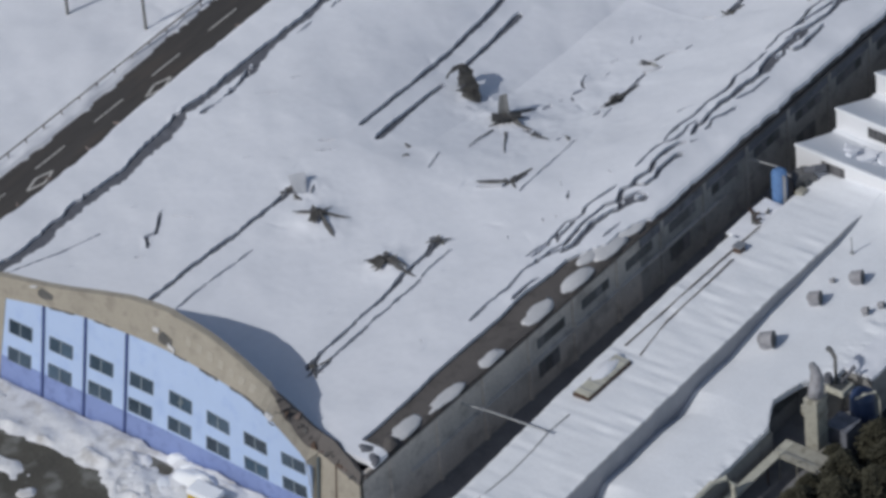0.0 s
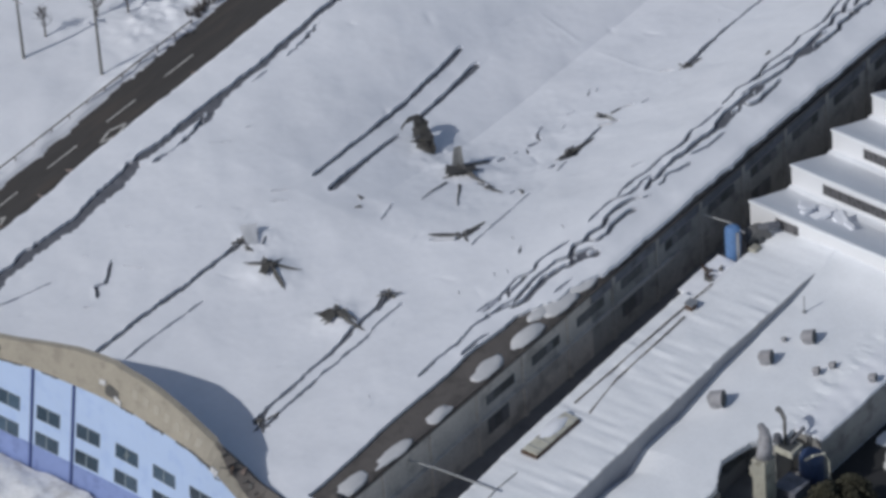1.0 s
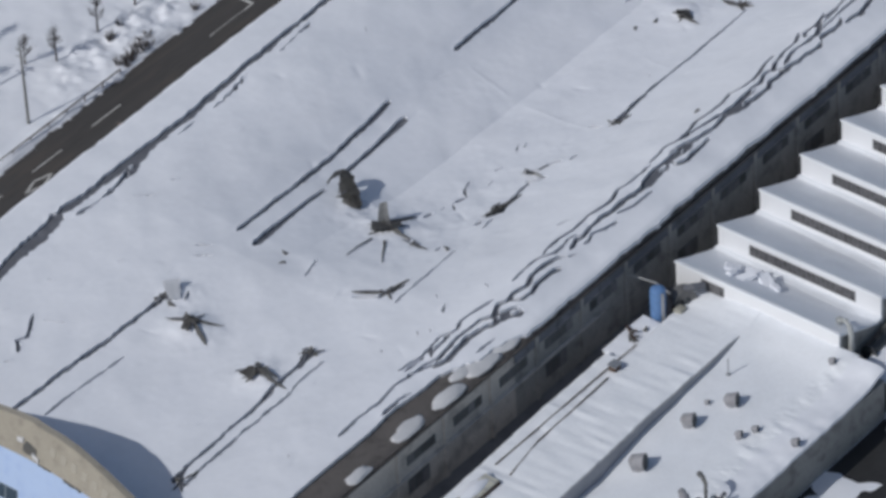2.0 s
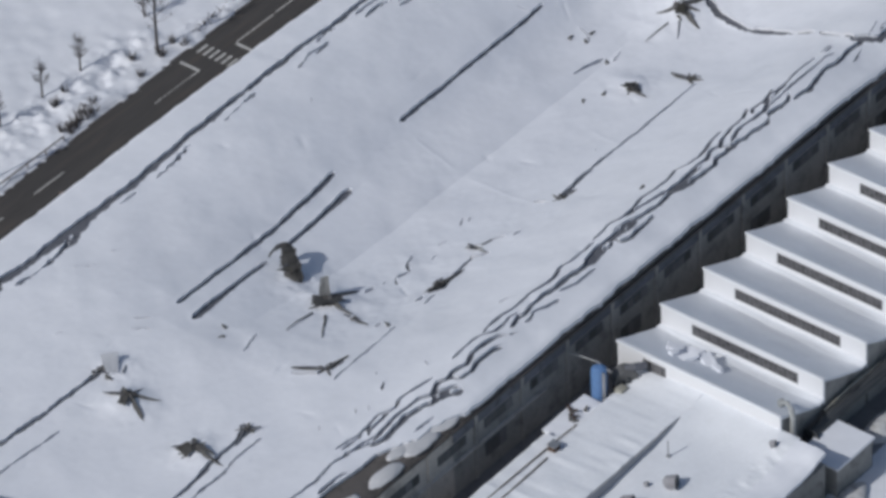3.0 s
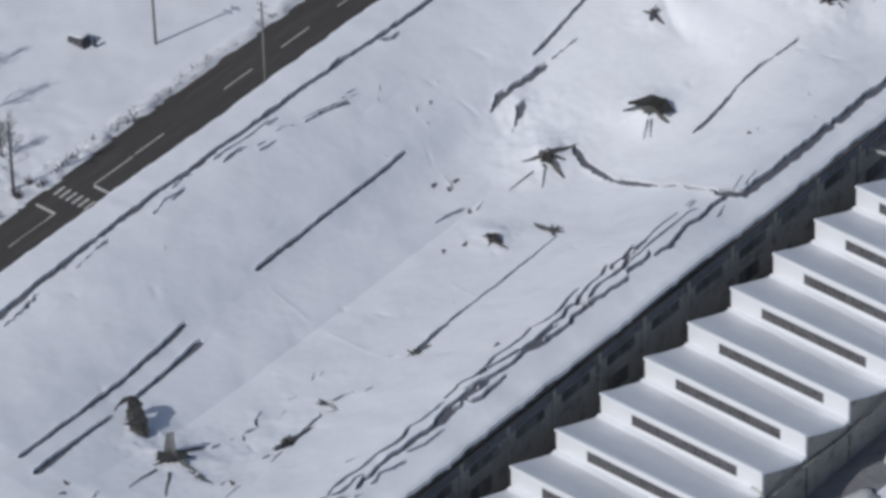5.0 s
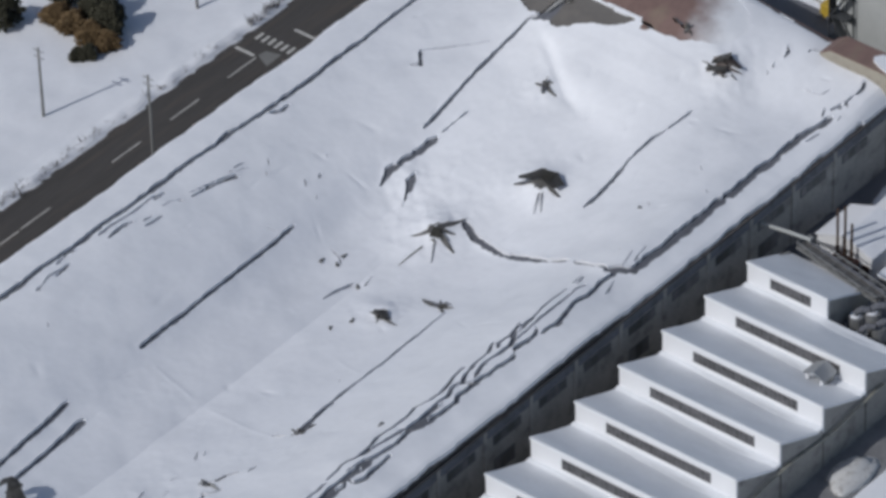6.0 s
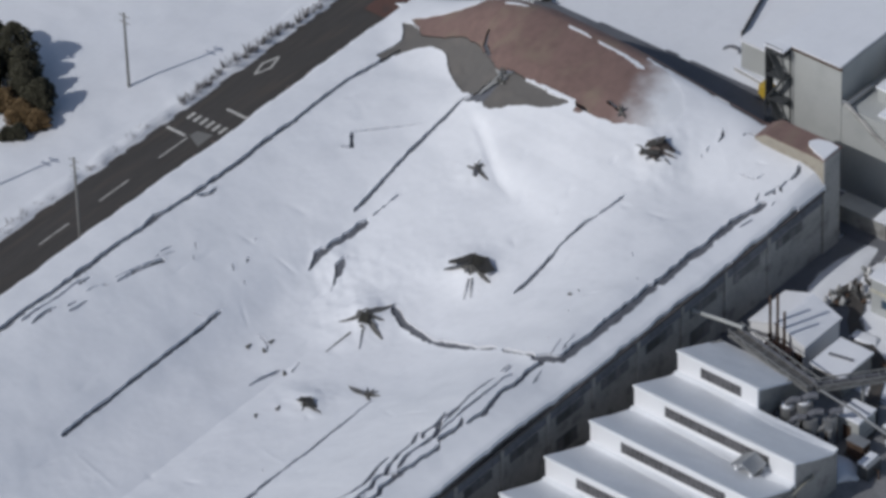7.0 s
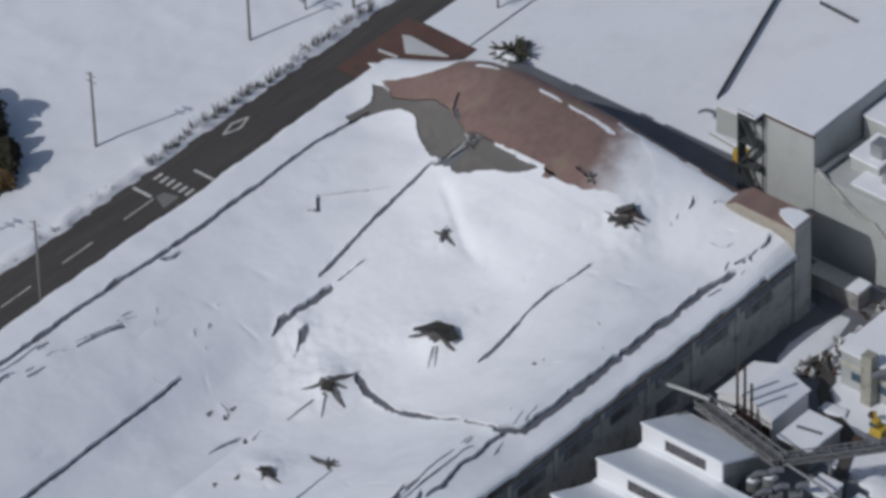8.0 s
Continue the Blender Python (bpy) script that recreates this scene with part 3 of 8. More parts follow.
crack(((14.9, 57.0), (14.9, 58.4)), 0.45, 0.40, 0.10)
# thin companions of the road-side crack
crack(((-20.3, 98.0), (-20.5, 101.5)), 0.35, 0.40, 0.10)
crack(((-19.6, 102.6), (-19.4, 104.3)), 0.25, 0.25, 0.10)
crack(((-18.9, 102.3), (-18.6, 105.2)), 0.35, 0.30, 0.10)
crack(((-20.9, 105.9), (-20.9, 108.0)), 0.40, 0.35, 0.10)
crack(((-20.2, 89.4), (-20.8, 92.4)), 0.40, 0.40, 0.10)
crack(((-18.6, 109.3), (-18.3, 111.8), (-17.1, 116.0)), 0.30, 0.40, 0.06)
crack(((-18.4, 116.1), (-18.2, 117.9)), 0.25, 0.25, 0.10)
crack(((-17.0, 120.5), (-15.8, 119.4)), 0.25, 0.15, 0.05)
crack(((-11.6, 122.7), (-12.0, 123.7)), 0.30, 0.30, 0.10)
crack(((-21.6, 90.9), (-22.0, 93.5), (-21.5, 94.7)), 0.30, 0.35, 0.08)
crack(((-22.4, 118.4), (-22.6, 120.4), (-22.0, 121.4)), 0.30, 0.35, 0.08)
crack(((-21.4, 97.5), (-21.3, 101.8), (-21.3, 106.9)), 0.30, 0.30, 0.06)
crack(((-5.4, 117.2), (-4.4, 117.1), (-3.5, 116.6), (-2.8, 115.6)), 0.30, 0.35, 0.10)
crack(((-0.7, 110.2), (-0.5, 112.7), (0.1, 114.9)), 0.30, 0.50, 0.10)
crack(((-21.4, 125.7), (-20.6, 127.1), (-20.7, 128.7)), 0.50, 0.50, 0.10)
# braided strands along the right-hand slope
crack(((26.6, 118.8), (26.8, 115.5), (27.4, 112.1), (27.4, 109.6)), 0.40, 0.37, 0.07)
crack(((26.7, 121.8), (27.1, 119.7)), 0.43, 0.39, 0.07)
crack(((28.2, 120.2), (27.9, 118.6), (28.3, 115.0), (28.3, 112.0), (28.4, 108.8), (28.6, 105.5)), 0.40, 0.37, 0.07)
crack(((29.4, 123.8), (29.1, 121.6), (29.4, 119.8), (29.6, 118.4), (29.3, 116.8), (29.9, 113.9), (30.2, 112.5), (29.8, 111.5), (29.8, 110.1)), 0.56, 0.53, 0.07)
crack(((28.8, 110.8), (29.4, 109.7), (29.4, 107.9)), 0.54, 0.49, 0.07)
crack(((26.9, 110.2), (27.7, 107.7)), 0.48, 0.45, 0.07)
crack(((27.2, 60.7), (27.8, 59.3)), 0.40, 0.37, 0.07)
crack(((28.5, 61.9), (28.6, 60.2), (27.6, 58.4), (27.5, 56.2), (27.7, 54.1)), 0.40, 0.37, 0.07)
crack(((29.7, 60.7), (29.2, 59.6), (28.9, 57.7), (28.8, 56.0), (29.5, 54.5), (29.1, 52.8), (29.2, 51.4)), 0.56, 0.53, 0.07)
crack(((30.3, 61.9), (29.8, 60.3)), 0.34, 0.30, 0.07)
crack(((30.4, 59.3), (30.1, 57.6), (30.0, 55.5), (30.4, 54.0), (30.2, 52.5), (29.5, 51.9), (28.7, 50.6), (29.1, 49.5), (30.1, 48.3)), 0.56, 0.53, 0.07)
crack(((30.7, 51.8), (30.0, 50.4), (29.5, 49.0), (28.6, 47.6), (28.4, 46.0), (28.2, 44.4), (28.4, 41.5), (28.7, 40.2)), 0.48, 0.45, 0.07)
crack(((31.1, 51.6), (31.2, 50.7), (30.4, 49.5), (30.1, 48.0), (29.6, 46.8), (29.2, 45.1), (29.3, 43.1), (29.4, 41.2), (29.0, 39.4)), 0.80, 0.74, 0.07)
crack(((27.9, 51.1), (27.7, 50.1), (27.2, 48.4), (26.7, 46.7), (27.3, 45.5)), 0.40, 0.37, 0.07)
crack(((27.3, 46.0), (27.0, 44.5), (27.3, 42.9), (27.2, 41.3), (27.7, 40.6)), 0.40, 0.37, 0.07)
crack(((31.4, 46.9), (31.3, 45.2), (31.2, 43.5)), 0.31, 0.29, 0.07)
crack(((27.1, 40.3), (27.0, 38.6), (26.9, 37.1)), 0.37, 0.35, 0.07)
crack(((29.4, 41.2), (28.3, 38.9), (27.4, 36.9)), 0.40, 0.37, 0.07)
crack(((28.0, 25.2), (27.6, 29.0), (27.9, 31.9), (27.4, 34.9), (27.8, 36.8), (27.9, 39.1), (28.4, 40.9)), 0.40, 0.37, 0.07)
crack(((26.2, 37.0), (26.8, 40.2), (26.8, 41.7), (26.4, 43.7), (26.9, 44.9)), 0.40, 0.37, 0.07)
crack(((29.4, 30.5), (29.4, 33.8), (29.8, 35.2)), 0.45, 0.43, 0.07)
crack(((26.1, 122.2), (26.4, 119.9)), 0.40, 0.37, 0.07)
crack(((30.0, 122.6), (30.7, 120.1)), 0.27, 0.25, 0.07)
crack(((27.1, 78.3), (27.2, 79.9), (26.9, 81.3), (27.7, 83.4), (27.3, 85.6), (26.7, 87.4), (27.1, 89.5), (27.2, 91.3), (26.7, 93.3), (27.5, 94.6), (27.8, 96.1), (27.4, 97.8), (26.8, 99.7), (26.5, 101.9)), 0.49, 0.49, 0.07)
crack(((27.8, 83.2), (27.9, 85.3), (28.2, 87.2), (28.7, 89.5), (28.8, 91.7), (28.5, 93.9), (28.6, 95.3), (28.8, 96.2), (28.1, 97.6), (28.3, 98.5), (29.5, 99.9), (28.9, 100.2)), 0.47, 0.47, 0.07)
crack(((28.2, 80.2), (28.5, 82.6), (28.6, 83.4)), 0.29, 0.29, 0.07)
crack(((28.6, 76.4), (28.7, 78.2), (29.1, 79.6), (29.4, 81.5), (29.3, 83.2)), 0.44, 0.44, 0.07)
crack(((29.0, 76.0), (28.8, 78.0), (28.8, 79.9), (28.9, 82.2), (29.0, 83.9), (29.1, 85.6), (29.3, 87.3), (29.2, 89.3), (29.7, 91.0), (29.6, 93.0), (29.8, 94.7), (29.9, 96.2), (29.5, 96.8), (29.5, 98.9), (29.5, 99.7), (29.4, 100.4), (29.7, 101.6), (29.8, 103.3), (30.0, 105.3), (29.6, 106.1)), 0.55, 0.55, 0.07)
crack(((29.1, 89.9), (29.2, 91.2), (28.9, 93.4), (29.1, 95.1)), 0.39, 0.39, 0.07)
crack(((29.2, 79.2), (30.1, 79.7), (30.4, 80.9), (30.1, 82.5), (29.9, 84.7), (30.0, 85.7)), 0.49, 0.49, 0.07)
crack(((29.9, 74.8), (29.6, 77.1), (29.6, 78.4), (29.2, 79.2)), 0.47, 0.47, 0.07)
crack(((28.5, 98.7), (27.8, 100.2), (27.2, 102.6), (27.2, 104.7), (26.4, 106.5), (26.2, 107.1)), 0.47, 0.47, 0.07)
crack(((28.9, 100.2), (28.3, 102.2), (28.3, 103.4), (28.5, 105.5), (28.6, 106.7), (27.9, 108.3), (27.8, 109.4)), 0.47, 0.47, 0.07)
crack(((27.8, 105.6), (27.0, 106.7), (27.4, 108.2), (26.6, 110.9)), 0.44, 0.44, 0.07)
crack(((27.8, 109.4), (27.7, 110.9), (27.5, 112.1)), 0.39, 0.39, 0.07)
crack(((29.6, 106.1), (29.2, 106.5), (29.4, 108.2), (29.6, 109.5)), 0.55, 0.55, 0.07)
crack(((27.4, 60.2), (27.2, 62.6), (27.5, 64.1), (27.7, 65.2), (27.4, 67.5), (27.9, 69.6), (27.9, 71.0), (27.2, 72.8), (27.7, 74.1), (27.7, 76.5), (27.7, 78.3)), 0.47, 0.47, 0.07)
crack(((29.4, 61.7), (29.0, 63.5), (29.3, 64.3), (29.0, 66.0), (28.9, 67.9), (29.2, 69.9), (29.1, 71.5), (29.4, 73.5), (29.6, 75.5), (29.3, 77.3), (29.6, 78.3)), 0.65, 0.65, 0.07)
crack(((29.2, 74.5), (28.9, 76.0), (28.8, 78.0), (29.1, 79.5)), 0.52, 0.52, 0.07)
crack(((29.7, 69.2), (30.3, 71.3), (30.4, 73.5), (30.4, 75.0)), 0.33, 0.33, 0.07)
crack(((30.0, 63.3), (30.1, 64.0), (29.8, 65.4), (30.2, 66.7), (30.5, 68.7)), 0.39, 0.39, 0.07)
crack(((24.8, 65.4), (25.2, 66.3), (26.1, 67.1)), 0.33, 0.33, 0.07)
crack(((28.7, 61.1), (28.2, 62.9), (28.7, 64.4)), 0.39, 0.39, 0.07)
# crumpled end of the crack below the standing frame
crack(((30.3, 141.4), (29.9, 147.6), (30.1, 150.3), (30.0, 153.2), (30.0, 156.2), (30.1, 157.4), (30.7, 158.6), (30.9, 160.2)), 1.25, 1.05, 0.10)
crack(((30.2, 160.7), (30.6, 161.7), (30.6, 162.4)), 0.50, 0.40, 0.15)
crack(((30.5, 162.8), (31.6, 162.1)), 0.40, 0.40, 0.10)
crack(((30.9, 162.6), (30.9, 164.0)), 0.40, 0.35, 0.12)
crack(((31.2, 164.0), (31.2, 165.2), (30.6, 166.4)), 0.45, 0.60, 0.08)
crack(((25.5, 162.0), (26.7, 162.0), (27.8, 162.3), (28.1, 163.5)), 0.25, 0.25, 0.05)
crack(((23.0, 165.9), (23.1, 166.6), (24.7, 167.7)), 0.30, 0.40, 0.10)
crack(((20.6, 165.7), (21.4, 164.7), (21.5, 163.7)), 0.30, 0.30, 0.10)
crack(((21.1, 162.0), (20.9, 163.0)), 0.30, 0.25, 0.10)
crack(((21.2, 161.1), (20.8, 161.7)), 0.25, 0.20, 0.05)
crack(((31.0, 155.0), (31.2, 156.1), (31.3, 157.3)), 0.30, 0.30, 0.08)
crack(((30.0, 159.2), (29.3, 161.0)), 0.25, 0.25, 0.05)
crack(((31.8, 159.8), (31.6, 160.9)), 0.22, 0.20, 0.05)
crack(((31.1, 161.3), (30.4, 162.5)), 0.30, 0.30, 0.08)
# short ticks on the right-hand slope
tick = random.Random(5)
for x, y in ((22.0, 39.4), (23.4, 43.6), (24.2, 44.7), (21.0, 49.8), (25.2, 20.6), (26.7, 127.5), (24.7, 133.4), (27.8, 141.3), (24.0, 145.3), (22.9, 137.4), (-12.6, 121.6), (-13.1, 126.0), (-10.5, 121.1), (-16.5, 83.9), (11.2, 99.0), (-15.9, 118.9)):
    dx = tick.uniform(0.5, 0.9)
    CRACKS.append((((x, y), (x + dx, y - 0.9 * dx)), 0.12, 0.2, 0.03))

RED_PATCH = ((-23.2, 164.6), (-18.6, 166.5), (-15.6, 167.2), (-14.8, 168.0), (-14.6, 168.9), (-11.9, 170.6), (-6.6, 170.6), (1.0, 170.6), (6.5, 170.6), (8.6, 168.4), (10.9, 166.4), (12.6, 165.8), (13.0, 163.8), (11.3, 161.0), (7.6, 159.8), (4.6, 159.2), (0.1, 159.2), (-4.0, 159.3), (-5.1, 158.6), (-8.2, 160.4), (-10.9, 162.1), (-14.3, 162.7), (-17.0, 162.8), (-20.0, 162.8))
GREY_PATCH = ((-21.8, 161.2), (-23.9, 164.2), (-22.6, 163.9), (-20.0, 162.8), (-17.0, 162.8), (-14.3, 162.7), (-10.9, 162.1), (-8.2, 160.4), (-5.1, 158.6), (-4.9, 157.4), (-5.7, 155.5), (-7.9, 155.6), (-11.6, 158.1), (-14.0, 159.9), (-15.5, 161.0), (-16.9, 161.3), (-19.1, 160.5), (-21.6, 157.6), (-22.8, 158.0))
GREY_FALL = ((-4.6, 158.5), (-4.0, 159.3), (0.1, 159.2), (4.8, 158.9), (3.6, 157.8), (-2.8, 154.9), (-4.2, 154.6), (-5.5, 155.2), (-4.9, 157.4))
RED_CORNER = ((24.8, 167.3), (24.9, 169.2), (27.4, 170.0), (29.1, 169.8), (29.5, 168.1), (30.9, 167.7), (28.6, 167.2))
# snow left lying on the bare sheets
STRIPS = ((((-2.9, 168.1), (0.6, 168.0)), 0.3, 0.25), (((1.4, 168.0), (4.1, 167.9), (8.4, 167.4)), 0.25, 0.75), (((-12.0, 168.2), (-9.0, 168.7)), 0.5, 0.3), (((-1.9, 159.2), (1.5, 159.3), (4.0, 159.2)), 0.24, 0.24))


def within(poly, x, y):
    inside = np.zeros(np.shape(x), bool)
    for (ax, ay), (bx, by) in zip(poly, poly[1:] + poly[:1]):
        cross = (ay > y) != (by > y)
        with np.errstate(divide="ignore", invalid="ignore"):
            inside ^= cross & (x < (bx - ax) * (y - ay) / (by - ay) + ax)
    return inside


def near_line(pts, w0, w1, x, y, jag=0.0):
    """Whether x, y lies within the widening line, its edges frayed by jag."""
    hit = np.zeros(np.shape(x), bool)
    total = sum(math.dist(a, b) for a, b in zip(pts, pts[1:]))
    run = 0.0
    for a, b in zip(pts, pts[1:]):
        d = math.dist(a, b)
        t = np.clip(((x - a[0]) * (b[0] - a[0]) + (y - a[1]) * (b[1] - a[1])) / (d * d), 0, 1)
        off = np.hypot(x - a[0] - t * (b[0] - a[0]), y - a[1] - t * (b[1] - a[1]))
        s = (run + t * d) / total
        w = w0 + (w1 - w0) * s
        w = w * np.clip(np.minimum(s, 1 - s) * total / 0.8 + 0.35, 0, 1)
        hit |= off < w / 2 * (1 + jag)
        run += d
    return hit


GX = np.arange(XL, XR + 0.01, 0.11)
GY = np.arange(YN, YF + 0.01, 0.16)
X, Y = np.meshgrid(GX, GY)
CX, CY = np.meshgrid((GX[:-1] + GX[1:]) / 2, (GY[:-1] + GY[1:]) / 2)
kind = np.zeros(CX.shape, int)
WX = relief(CX, CY, 3.4, 60) + 0.4 * relief(CX, CY, 0.6, 61)
WY = relief(CX, CY, 3.0, 62) + 0.4 * relief(CX, CY, 0.6, 63)
for number, poly in ((2, RED_PATCH), (3, GREY_PATCH), (3, GREY_FALL), (2, RED_CORNER)):
    # thinning snow towards the sunny side, crisp tears elsewhere
    soft = 0.35 + (1.1 * np.clip((CX - 5) / 5, 0, 1) * np.clip((CY - 158.5) / 3, 0, 1) if poly is RED_PATCH else 0)
    grain = 0.6 * relief(CX, CY, 0.45, 64) + 0.5 * relief(CX, CY, 1.2, 65)
    kind[within(poly, CX + 0.35 * WX + (soft - 0.35) * grain, CY + 0.35 * WY + 0.6 * (soft - 0.35) * grain)] = number
thin = CX + 0.36 * (CY - 164) + 1.2 * relief(CX, CY, 2.6, 69)
kind[(kind == 2) & (thin > 5.0) & (CX < 20)] = 6
spread = within(((4.0, 169.2), (10.0, 168.9), (14.5, 166.9), (16.2, 164.0), (14.8, 160.6), (11.0, 158.6), (6.0, 158.2), (4.0, 160.0)), CX + 0.5 * WX, CY + 0.4 * WY)
kind[spread & (kind == 0)] = 6
kind[(CY > 169.55 + 0.15 * WY) & (CX > -14) & (CX < 29)] = 2
for pts, w0, w1 in STRIPS:
    kind[near_line(pts, w0, w1, CX + 0.2 * WX, CY + 0.2 * WY)] = 0
kind[(CX > 30.2 + 0.5 * relief(CX, CY, 5.0, 67)) & (CY > 4.5) & (CY < 44.5 + 2.0 * WY + (CX - 32) * 3)] = 4
JAG = 0.4 * relief(CX, CY, 0.5, 76) + 0.35 * relief(CX, CY, 1.7, 77)
for pts, w0, w1, wander in CRACKS:
    xs, ys = [p[0] for p in pts], [p[1] for p in pts]
    i0, i1 = np.searchsorted(GX, (min(xs) - 2.5, max(xs) + 2.5))
    j0, j1 = np.searchsorted(GY, (min(ys) - 2.5, max(ys) + 2.5))
    i0, j0, i1, j1 = max(i0 - 1, 0), max(j0 - 1, 0), min(i1, kind.shape[1]), min(j1, kind.shape[0])
    sub = np.s_[j0:j1, i0:i1]
    got = near_line(pts, max(w0, 0.24), max(w1, 0.22), CX[sub] + 1.5 * wander * WX[sub], CY[sub] + wander * WY[sub], JAG[sub] * min(0.25 + 4 * wander, 1.3))
    kind[sub] = np.where(got & (kind[sub] != 4), 1, kind[sub])
# the snow's ragged edge over both eaves
fray = 0.05 + 0.12 * relief(CX, CY, 3.1, 70) + 0.18 * relief(CX, CY, 0.9, 71)
kind[((CX - XL) < fray) & (kind == 0)] = 5
kind[(CX - XL) < 0.22 + 0.3 * relief(CX, CY, 4.3, 74) + 0.22 * relief(CX, CY, 1.3, 75)] = 9
kind[(CX - XL) < 1.25 * np.clip((40 - CY) / 10, 0, 1) + 0.15 * relief(CX, CY, 1.4, 73) - 0.15] = 9
kind[((XR - CX) < 0.5 * fray) & (kind == 0)] = 5
kind[(XR - CX < 0.27 + 0.12 * relief(CX, CY, 3.7, 78) + 0.1 * relief(CX, CY, 1.0, 79)) & (CY > 44) & (CY < 162)] = 5
kind[(CY > 166.95) & (CX > 25.7)] = 9

# ease the stepped outlines of the gaps
pad = np.pad(kind, 1, mode="edge")
corner = np.stack([pad[:-1, :-1], pad[1:, :-1], pad[:-1, 1:], pad[1:, 1:]])
border = corner.min(0) != corner.max(0)
border[[0, -1], :] = False
border[:, [0, -1]] = False
for _ in range(3):
    count, sx, sy = np.zeros(X.shape), np.zeros(X.shape), np.zeros(X.shape)
    for axis in (0, 1):
        for step in (-1, 1):
            mate = np.roll(border, step, axis)
            count += mate
            sx += np.where(mate, np.roll(X, step, axis), 0)
            sy += np.where(mate, np.roll(Y, step, axis), 0)
    move = border & (count == 2)
    X = np.where(move, 0.4 * X + 0.6 * sx / np.maximum(count, 1), X)
    Y = np.where(move, 0.4 * Y + 0.6 * sy / np.maximum(count, 1), Y)
ZS = snow_z(X, Y)
# wind scoops and slumps in the surface
scoop = random.Random(21)
for k in range(130):
    x, y, turn = scoop.uniform(XL + 3, XR - 5), scoop.uniform(6, 166), scoop.choice((0.2, 1.4, 1.5, 1.7, 2.6))
    l, w = scoop.uniform(0.4, 1.3), scoop.uniform(0.14, 0.4)
    i0, i1 = np.searchsorted(GX, (x - 5, x + 5))
    j0, j1 = np.searchsorted(GY, (y - 5, y + 5))
    dx, dy = X[j0:j1, i0:i1] - x, Y[j0:j1, i0:i1] - y
    a, b = dx * math.cos(turn) + dy * math.sin(turn), dy * math.cos(turn) - dx * math.sin(turn)
    b = b + 0.3 * relief(a, b, 1.3, 66)
    ZS[j0:j1, i0:i1] -= scoop.uniform(0.03, 0.1) * np.exp(-(a / l) ** 2 - (b / w) ** 2)
DROP = {6: 0.03, 1: 0.42, 2: 0.09, 3: 0.22, 4: 0.45, 5: 0.55}
# the snow curls up a little along the cracks
rim = np.zeros(X.shape)
rim[:-1, :-1] = kind == 1
for shift in (1, 2, 2):
    rim = (rim + np.roll(rim, shift, 0) + np.roll(rim, -shift, 0) + np.roll(rim, shift, 1) + np.roll(rim, -shift, 1)) / 5
ZS += 0.14 * rim * (0.5 + 0.8 * np.abs(relief(X, Y, 1.6, 68)))
IDX = np.arange(X.size).reshape(X.shape)
QUADS = np.stack([IDX[:-1, :-1], IDX[:-1, 1:], IDX[1:, 1:], IDX[1:, :-1]], -1)
ALL = np.stack([X, Y, ZS], -1).reshape(-1, 3)


def compact(verts, faces):
    used, inv = np.unique(faces, return_inverse=True)
    return verts[used], inv.reshape(np.shape(faces))


def np_mesh(name, verts, quads):
    me = bpy.data.meshes.new(name)
    me.vertices.add(len(verts))
    me.vertices.foreach_set("co", np.asarray(verts, np.float32).ravel())
    me.loops.add(quads.size)
    me.loops.foreach_set("vertex_index", quads.astype(np.int32).ravel())
    me.polygons.add(len(quads))
    me.polygons.foreach_set("loop_start", np.arange(0, quads.size, 4, dtype=np.int32))
    me.polygons.foreach_set("loop_total", np.full(len(quads), 4, np.int32))
    me.update(calc_edges=True)
    me.validate()
    return me


snow_faces = QUADS[kind == 0].reshape(-1, 4)
verts, faces = compact(ALL, snow_faces)
# sides of the snow layer along every gap and along the outer rim
solid = np.pad(kind == 0, 1)
walls = []
deep = np.pad(np.vectorize(lambda k: DROP.get(k, 0.6))(kind), 1, constant_values=0.7)
for dj, di, a, b in ((0, 1, 1, 2), (0, -1, 3, 0), (1, 0, 2, 3), (-1, 0, 0, 1)):
    other = np.roll(solid, (-dj, -di), (0, 1))[1:-1, 1:-1]
    depth = np.roll(deep, (-dj, -di), (0, 1))[1:-1, 1:-1]
    sel = (kind == 0) & ~other
    p, q, d = ALL[QUADS[sel][:, a]], ALL[QUADS[sel][:, b]], depth[sel][:, None] * [[0, 0, 1.0]]
    walls.append(np.stack([p, p - d, q - d, q], 1))
walls = np.concatenate(walls).reshape(-1, 3)
wall_quads = np.arange(len(walls)).reshape(-1, 4) + len(verts)
me = np_mesh("roof_snow", np.concatenate([verts, walls]), np.concatenate([faces, wall_quads]))
me.polygons.foreach_set("use_smooth", [True] * len(faces) + [False] * len(wall_quads))
me.materials.append(SNOW)
roof_snow = tagged(new("roof_snow", me), "thick cracked snow blanket lying on the collapsed hall roof", "snow", kind="stuff")

hall = thing("collapsed_hall", (4.0, 0.0, 0.0), "long hall with caved-in snowy roof and pale blue gable front", "building")
for number, name, mat, label in ((1, "roof_deck", DECK, "dark torn roofing showing in the gaps of the snow"), (2, "roof_sheet", RED_ROOF, "bare rust-red sheet roof where the snow slid off"), (6, "dusted_sheet", RED_DUSTED, "rust-red roof sheet vanishing under a thin dusting of snow"), (3, "roof_underlay", GREY_ROOF, "torn grey roof underlay"), (4, "eave_strip", BROWN_ROOF, "bare brown eave roofing"), (5, "eave_edge", BROWN_ROOF, "narrow bare roof edge")):
    v, q = compact(ALL - [0, 0, DROP[number]], QUADS[kind == number].reshape(-1, 4))
    ob = mesh_object(name, np_mesh(name, v, q), mat, hall, label, True)
    if number in (1, 5, 6):
        tagged(ob, label, kind="stuff")


